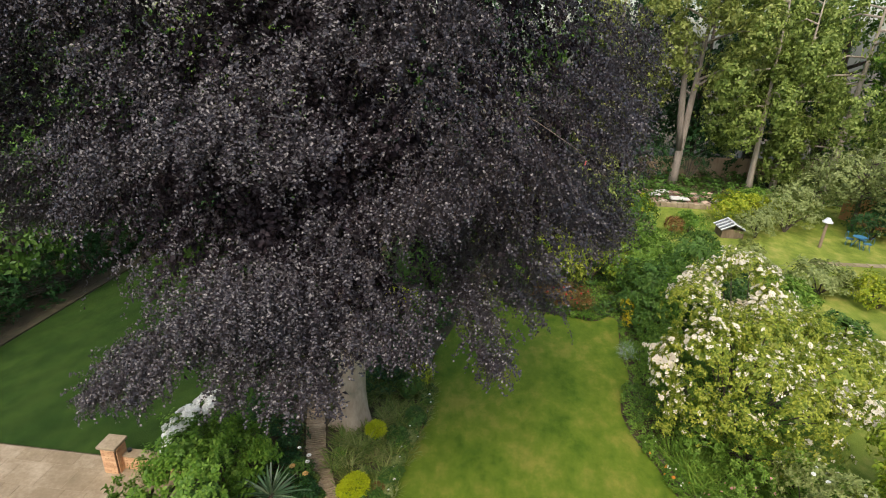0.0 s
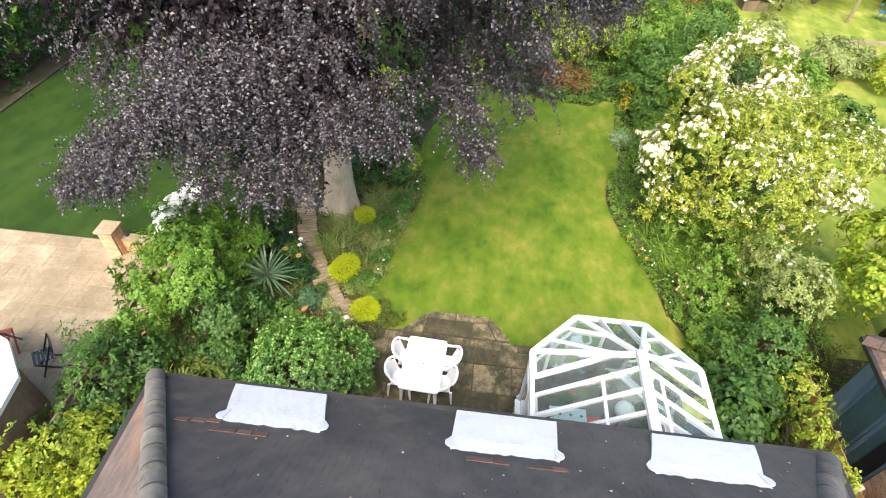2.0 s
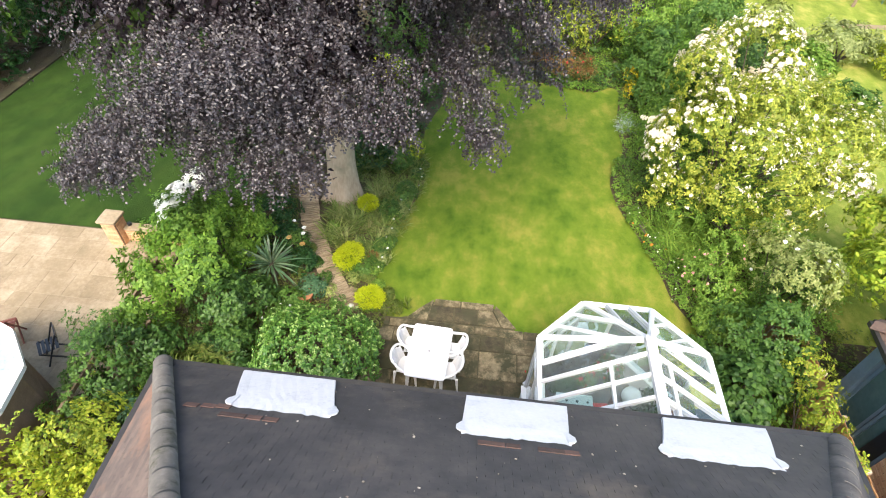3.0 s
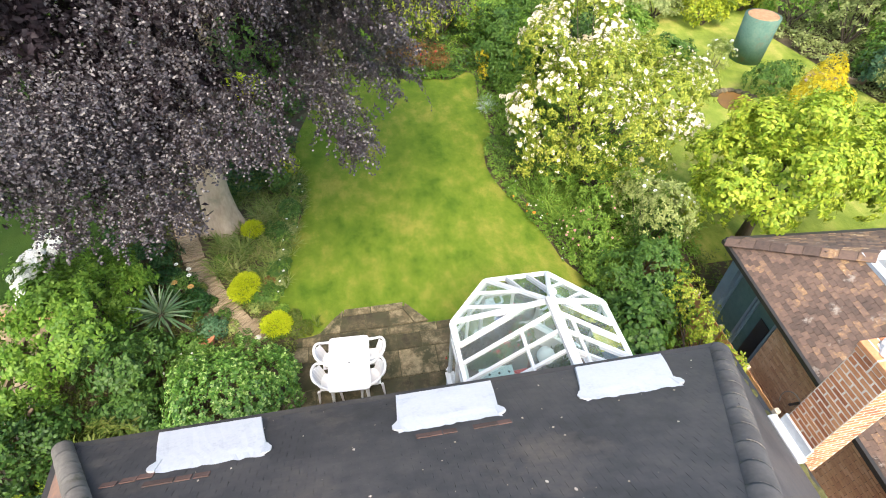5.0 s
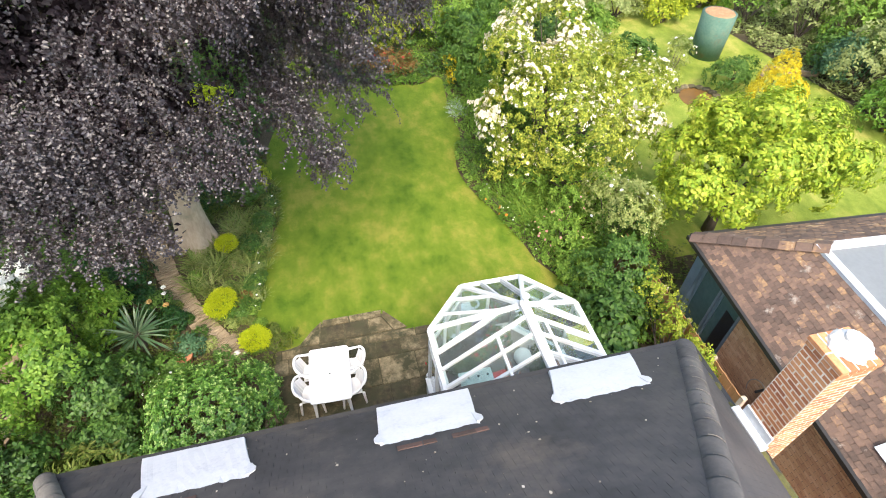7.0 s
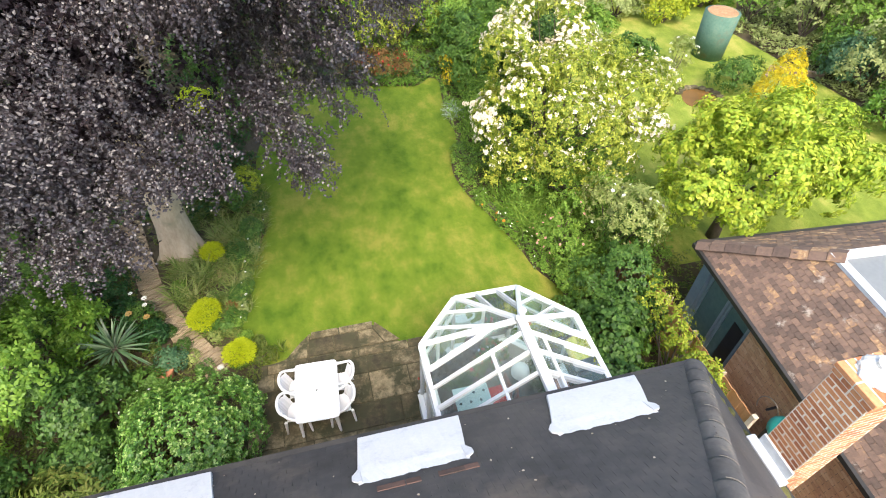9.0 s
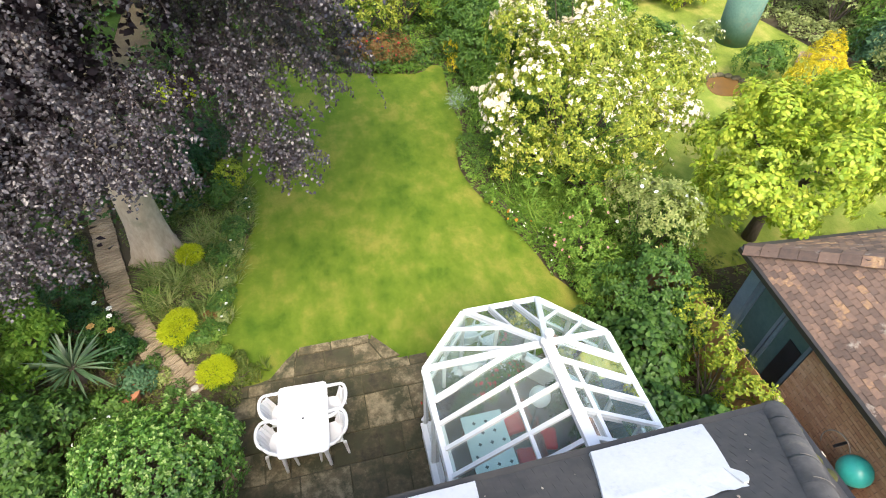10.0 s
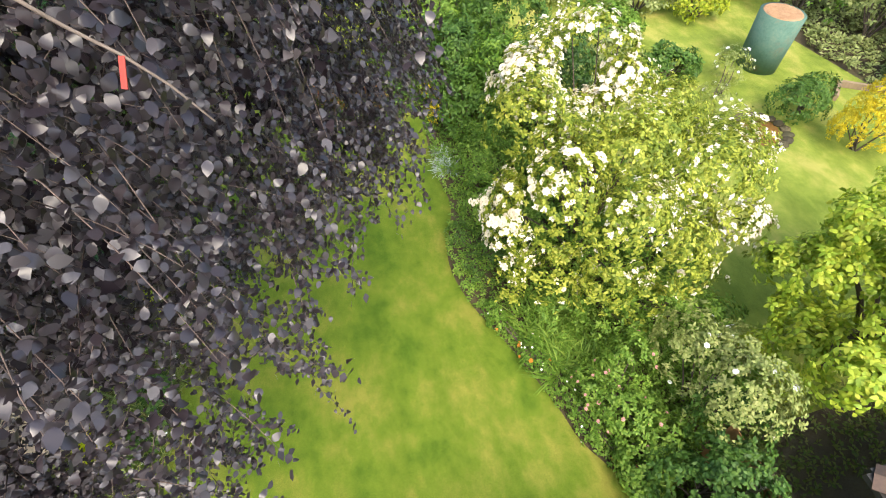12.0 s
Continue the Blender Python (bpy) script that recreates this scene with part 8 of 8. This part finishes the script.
for x, y in ((21.1, 31.75), (21.75, 31.65), (21.65, 30.95)):
    c = thing("bistro_chair", "blue metal bistro chair on the lawn", "chair", (x, y, 0), "blue bistro chairs")
    bm = bmesh.new()
    disc(bm, (x, y, 0.44), 0.21, 0.025, 18)
    part("seat", bm, M_BLUE, c)
    for i in range(4):
        bm = bmesh.new()
        a = i * math.pi / 2 + 0.4
        tube(bm, [(x + 0.22 * math.cos(a), y + 0.22 * math.sin(a), 0), (x + 0.14 * math.cos(a), y + 0.14 * math.sin(a), 0.44)], [0.012, 0.012], 5)
        part("leg", bm, M_BLUE, c)
    bm = bmesh.new()
    d = Vector((x - 21.4, y - 31.4, 0)).normalized() * 0.2
    s = Vector((-d.y, d.x, 0))
    tube(bm, [Vector((x, y, 0.44)) + d + s, Vector((x, y, 0.82)) + d + s * 0.8, Vector((x, y, 0.88)) + d, Vector((x, y, 0.82)) + d - s * 0.8, Vector((x, y, 0.44)) + d - s], [0.014] * 5, 6)
    part("backrest", bm, M_BLUE, c)
fp = thing("stepping_path", "narrow pale paving path across the far lawn", "path", (20, 28, 0))
for i in range(14):
    bm = bmesh.new()
    x, y = 17.4 + 0.75 * i, 28.3 + 0.06 * i
    box(bm, (x, y - 0.25, 0.0), (x + 0.7, y + 0.25, 0.04), 0.01)
    part("paving_slab", bm, M_FLAG_TAN, fp)
of = thing("panel_fence", "orange-brown panel fence at the far boundary", "fence", (25.5, 36, 0))
for i in range(20):
    x, y = 23.6 + 0.2 * i, 37.4 - 0.35 * i
    bm = bmesh.new()
    bar(bm, (x, y, 0.9), (x + 0.19, y - 0.33, 0.9), 0.03, 1.8)
    part("board", bm, M_FENCE_ORANGE, of)
bf = thing("boundary_fence", "weathered brown close-board fence below the trees", "fence", (18, 46.5, 0))
for i in range(60):
    x = 8.0 + 0.32 * i
    bm = bmesh.new()
    bar(bm, (x, 46.4 + 0.04 * i, 0.9), (x + 0.31, 46.44 + 0.04 * i, 0.9), 0.03, 1.8)
    part("board", bm, M_FENCE_PALE, bf)
for k, (x, y, z, w, h, mat) in enumerate(((12.8, 26.0, 0.7, 1.0, 0.9, L_PALE), (11.2, 28.2, 0.6, 0.8, 0.8, L_MID), (13.0, 22.4, 0.6, 1.2, 0.7, L_LUSH), (15.5, 24.4, 0.7, 1.3, 0.8, L_OLIVE), (17.5, 23.2, 0.7, 0.9, 0.8, L_YELLOW), (18.2, 33.8, 1.3, 1.6, 1.6, L_OLIVE), (23.2, 33.4, 1.0, 1.2, 1.2, L_DARK), (12.0, 20.4, 0.6, 0.9, 0.7, L_OLIVE), (14.0, 19.6, 0.5, 0.8, 0.6, L_MID),
                                            (17.6, 37.2, 0.8, 1.2, 1.0, L_LUSH), (9.3, 34.6, 0.7, 0.8, 0.9, L_YELLOW), (7.6, 30.6, 1.4, 1.4, 1.8, L_MID), (7.0, 36.0, 2.2, 1.8, 2.6, L_WOOD), (12.0, 44.6, 1.8, 1.5, 2.4, L_DARK), (15.6, 45.2, 2.6, 1.3, 2.8, L_DARK), (20.5, 24.6, 0.6, 0.8, 0.7, L_YELLOW))):
    shrub("garden_shrub", "leafy shrub in the far garden", "shrub", [(x, y, z, w, w, h), (x + w * 0.7, y - w * 0.2, z * 0.7, w * 0.6, w * 0.6, h * 0.65), (x - w * 0.6, y - w * 0.3, z * 0.75, w * 0.6, w * 0.6, h * 0.65)], int(270 * w), 6, 0.18, 0.5, mat, 310 + k, 0.55, thick=0.04)


ground_cover("leafy undergrowth at the end of the garden", [(-6, 13), (-1, 13), (1, 19), (5, 19), (9.5, 18), (9.4, 46), (-6, 46)], 13, 0.19, L_SHADY, 390, 0.6)
ground_cover("rough green growth beyond the far lawn", [(8, 37), (26, 40), (40, 20), (44, 50), (8, 55)], 7, 0.3, L_MID, 391, 0.8)
ground_cover("leafy undergrowth behind the striped lawn", [(-30, 8), (-18.2, 8), (-17.6, 28), (-7, 27), (-6, 46), (-30, 46)], 6, 0.3, L_DARK, 392, 0.8)
west_plot = [(-7.4, 1.5), (-4.3, 1.5), (-4.2, 4.3), (-2.35, 4.3), (-2.35, 7.6), (-2.5, 8.4), (-1.5, 16.0), (-6.5, 18.0), (-6.8, 9.8), (-7.5, 9.0)]


def off_walk(x, y):
    ok = np.hypot(x - TX, y - TY) > 0.75
    for (ax, ay), (bx, by) in zip(WALK, WALK[1:]):
        q = np.clip(((x - ax) * (bx - ax) + (y - ay) * (by - ay)) / ((bx - ax) ** 2 + (by - ay) ** 2), 0, 1)
        ok &= np.hypot(x - ax - q * (bx - ax), y - ay - q * (by - ay)) > 0.37
    return ok


ground_cover("low green leaves between the plants of the shady bed", west_plot, 100, 0.075, L_MOSSY, 393, 0.16, off_walk)


def tall_tree(name, label, x, y, height, spread, mat, seed, n=1500, leaf=0.3, first=0.35, bark=None, lean=(0, 0), hang=0.0, girth=1.0, slim=False):
    """A tapered trunk with limbs, each carrying its own uneven cloud of leaves."""
    q = random.Random(seed)
    r = np.random.default_rng(seed)
    ob = thing(name, label, "tree", (x, y, 0))
    b = bmesh.new()
    pts = [(x + lean[0] * t, y + lean[1] * t, height * t - 0.1 * (t == 0)) for t in (0, 0.06, 0.2, 0.4, 0.65, 0.95)]
    w = height * 0.028 * girth
    tube(b, pts, [w * 1.4, w, w * 0.85, w * 0.65, w * 0.4, w * 0.1], 10)
    part("trunk", b, bark or M_BARK_PALE, ob, "", True)
    lobes = []
    for i in range(15):
        t = first + (0.98 - first) * (i + q.random()) / 15
        a = q.uniform(0, 6.28)
        reach = spread * (1.15 - 0.75 * abs(t - 0.6)) * q.uniform(0.45, 1.0)
        base = Vector((x + lean[0] * t, y + lean[1] * t, height * t * 0.9))
        tip = base + Vector((math.cos(a) * reach, math.sin(a) * reach, height * 0.05 - hang * reach))
        b = bmesh.new()
        tube(b, [base, base.lerp(tip, 0.5) + Vector((0, 0, 0.4)), tip], [w * 0.35, w * 0.2, 0.03], 6)
        part("limb", b, bark or M_BARK_PALE, ob)
        s = spread * q.uniform(0.3, 0.52) * (0.78 if slim else 1)
        lobes.append((*tip, s, s, s * (q.uniform(1.2, 2.0) if slim else q.uniform(0.75, 1.3))))
    P, D = lobe_points(lobes, n, r, 0.7, -0.9, 0.22)
    mesh_ob("crown", sprigs(name, P, D, 6, leaf, 0.6, mat, r, 1.0, 0.2, False, 0.2, 0.3), ob)
    return ob


poplar = tall_tree("poplar", "tall tree with a pale forked trunk", 14.2, 44.2, 19, 3.6, L_WOOD, 401, 1900, 0.34, 0.4, M_BARK_GREY, (0.75, 0.3), 0.0, 0.62)
bm = bmesh.new()
tube(bm, [(14.28, 44.2, 2.9), (13.85, 44.1, 5.4), (13.5, 44.0, 8.6), (12.9, 44.0, 12.5)], [0.26, 0.26, 0.2, 0.07], 9)
part("fork", bm, M_BARK_GREY, poplar, "", True)
tall_tree("sycamore", "tall leafy tree with hanging sprays", 20.0, 43.6, 17, 3.4, L_FAR, 402, 2100, 0.3, 0.26, M_BARK_PALE, (-0.5, 0), 0.55, 0.5, True)
tall_tree("sycamore", "slender leafy tree at the far boundary", 22.0, 44.0, 16, 2.8, L_FAR, 412, 1500, 0.3, 0.3, M_BARK_PALE, (0.1, 0), 0.5, 0.5, True)
tall_tree("sycamore", "broad leafy tree at the far boundary", 25.4, 43.0, 17, 4.2, L_FAR, 403, 2300, 0.3, 0.16, M_BARK_PALE, (0.4, 0), 0.4, 0.6, True)
tall_tree("ash_tree", "tall pale green tree on the skyline", 31.0, 42.0, 18, 4.5, L_BRIGHT, 404, 1900, 0.32, 0.2)
tall_tree("conifer_tree", "dark tree behind the fence", 17.0, 50.0, 16, 4.0, L_DARK, 405, 1700, 0.3, 0.08, M_BARK_DARK)
tall_tree("conifer_tree", "dark tree behind the fence", 23.0, 52.0, 18, 4.6, L_DARK, 406, 1900, 0.32, 0.08, M_BARK_DARK)
tall_tree("conifer_tree", "dark tree behind the fence", 11.0, 50.0, 17, 4.4, L_DARK, 407, 1800, 0.3, 0.08, M_BARK_DARK)
tall_tree("apple_tree", "spreading grey-green tree by the blue chairs", 22.8, 34.6, 5.0, 3.2, L_OLIVE, 408, 2100, 0.2, 0.4, M_BARK_DARK)
tall_tree("birch_tree", "light green tree beyond the border", 8.4, 44.5, 15, 2.7, L_WOOD, 409, 1700, 0.28, 0.18)
for k, (x, y, h, s, mat) in enumerate(((29, 52, 19, 5, L_MID), (36, 47, 18, 5, L_DARK), (40, 38, 17, 5, L_MID), (38, 30, 15, 4.5, L_WOOD), (36, 22, 13, 4.2, L_MID), (4, 48, 17, 5, L_MID), (-4, 46, 17, 5, L_DARK), (-12, 44, 18, 5, L_MID), (-20, 42, 17, 5, L_BRIGHT), (-28, 36, 16, 5, L_MID), (-30, 26, 15, 5, L_DARK), (-33, 44, 18, 5.5, L_WOOD), (-31, 17, 13, 4.5, L_MID), (34, 13, 12, 4, L_DARK), (-25, 31, 12, 4, L_MID))):
    tall_tree("boundary_tree", "leafy tree closing the view beyond the gardens", x, y, h, s, mat, 420 + k, 1050, 0.42, 0.1, M_BARK_DARK)
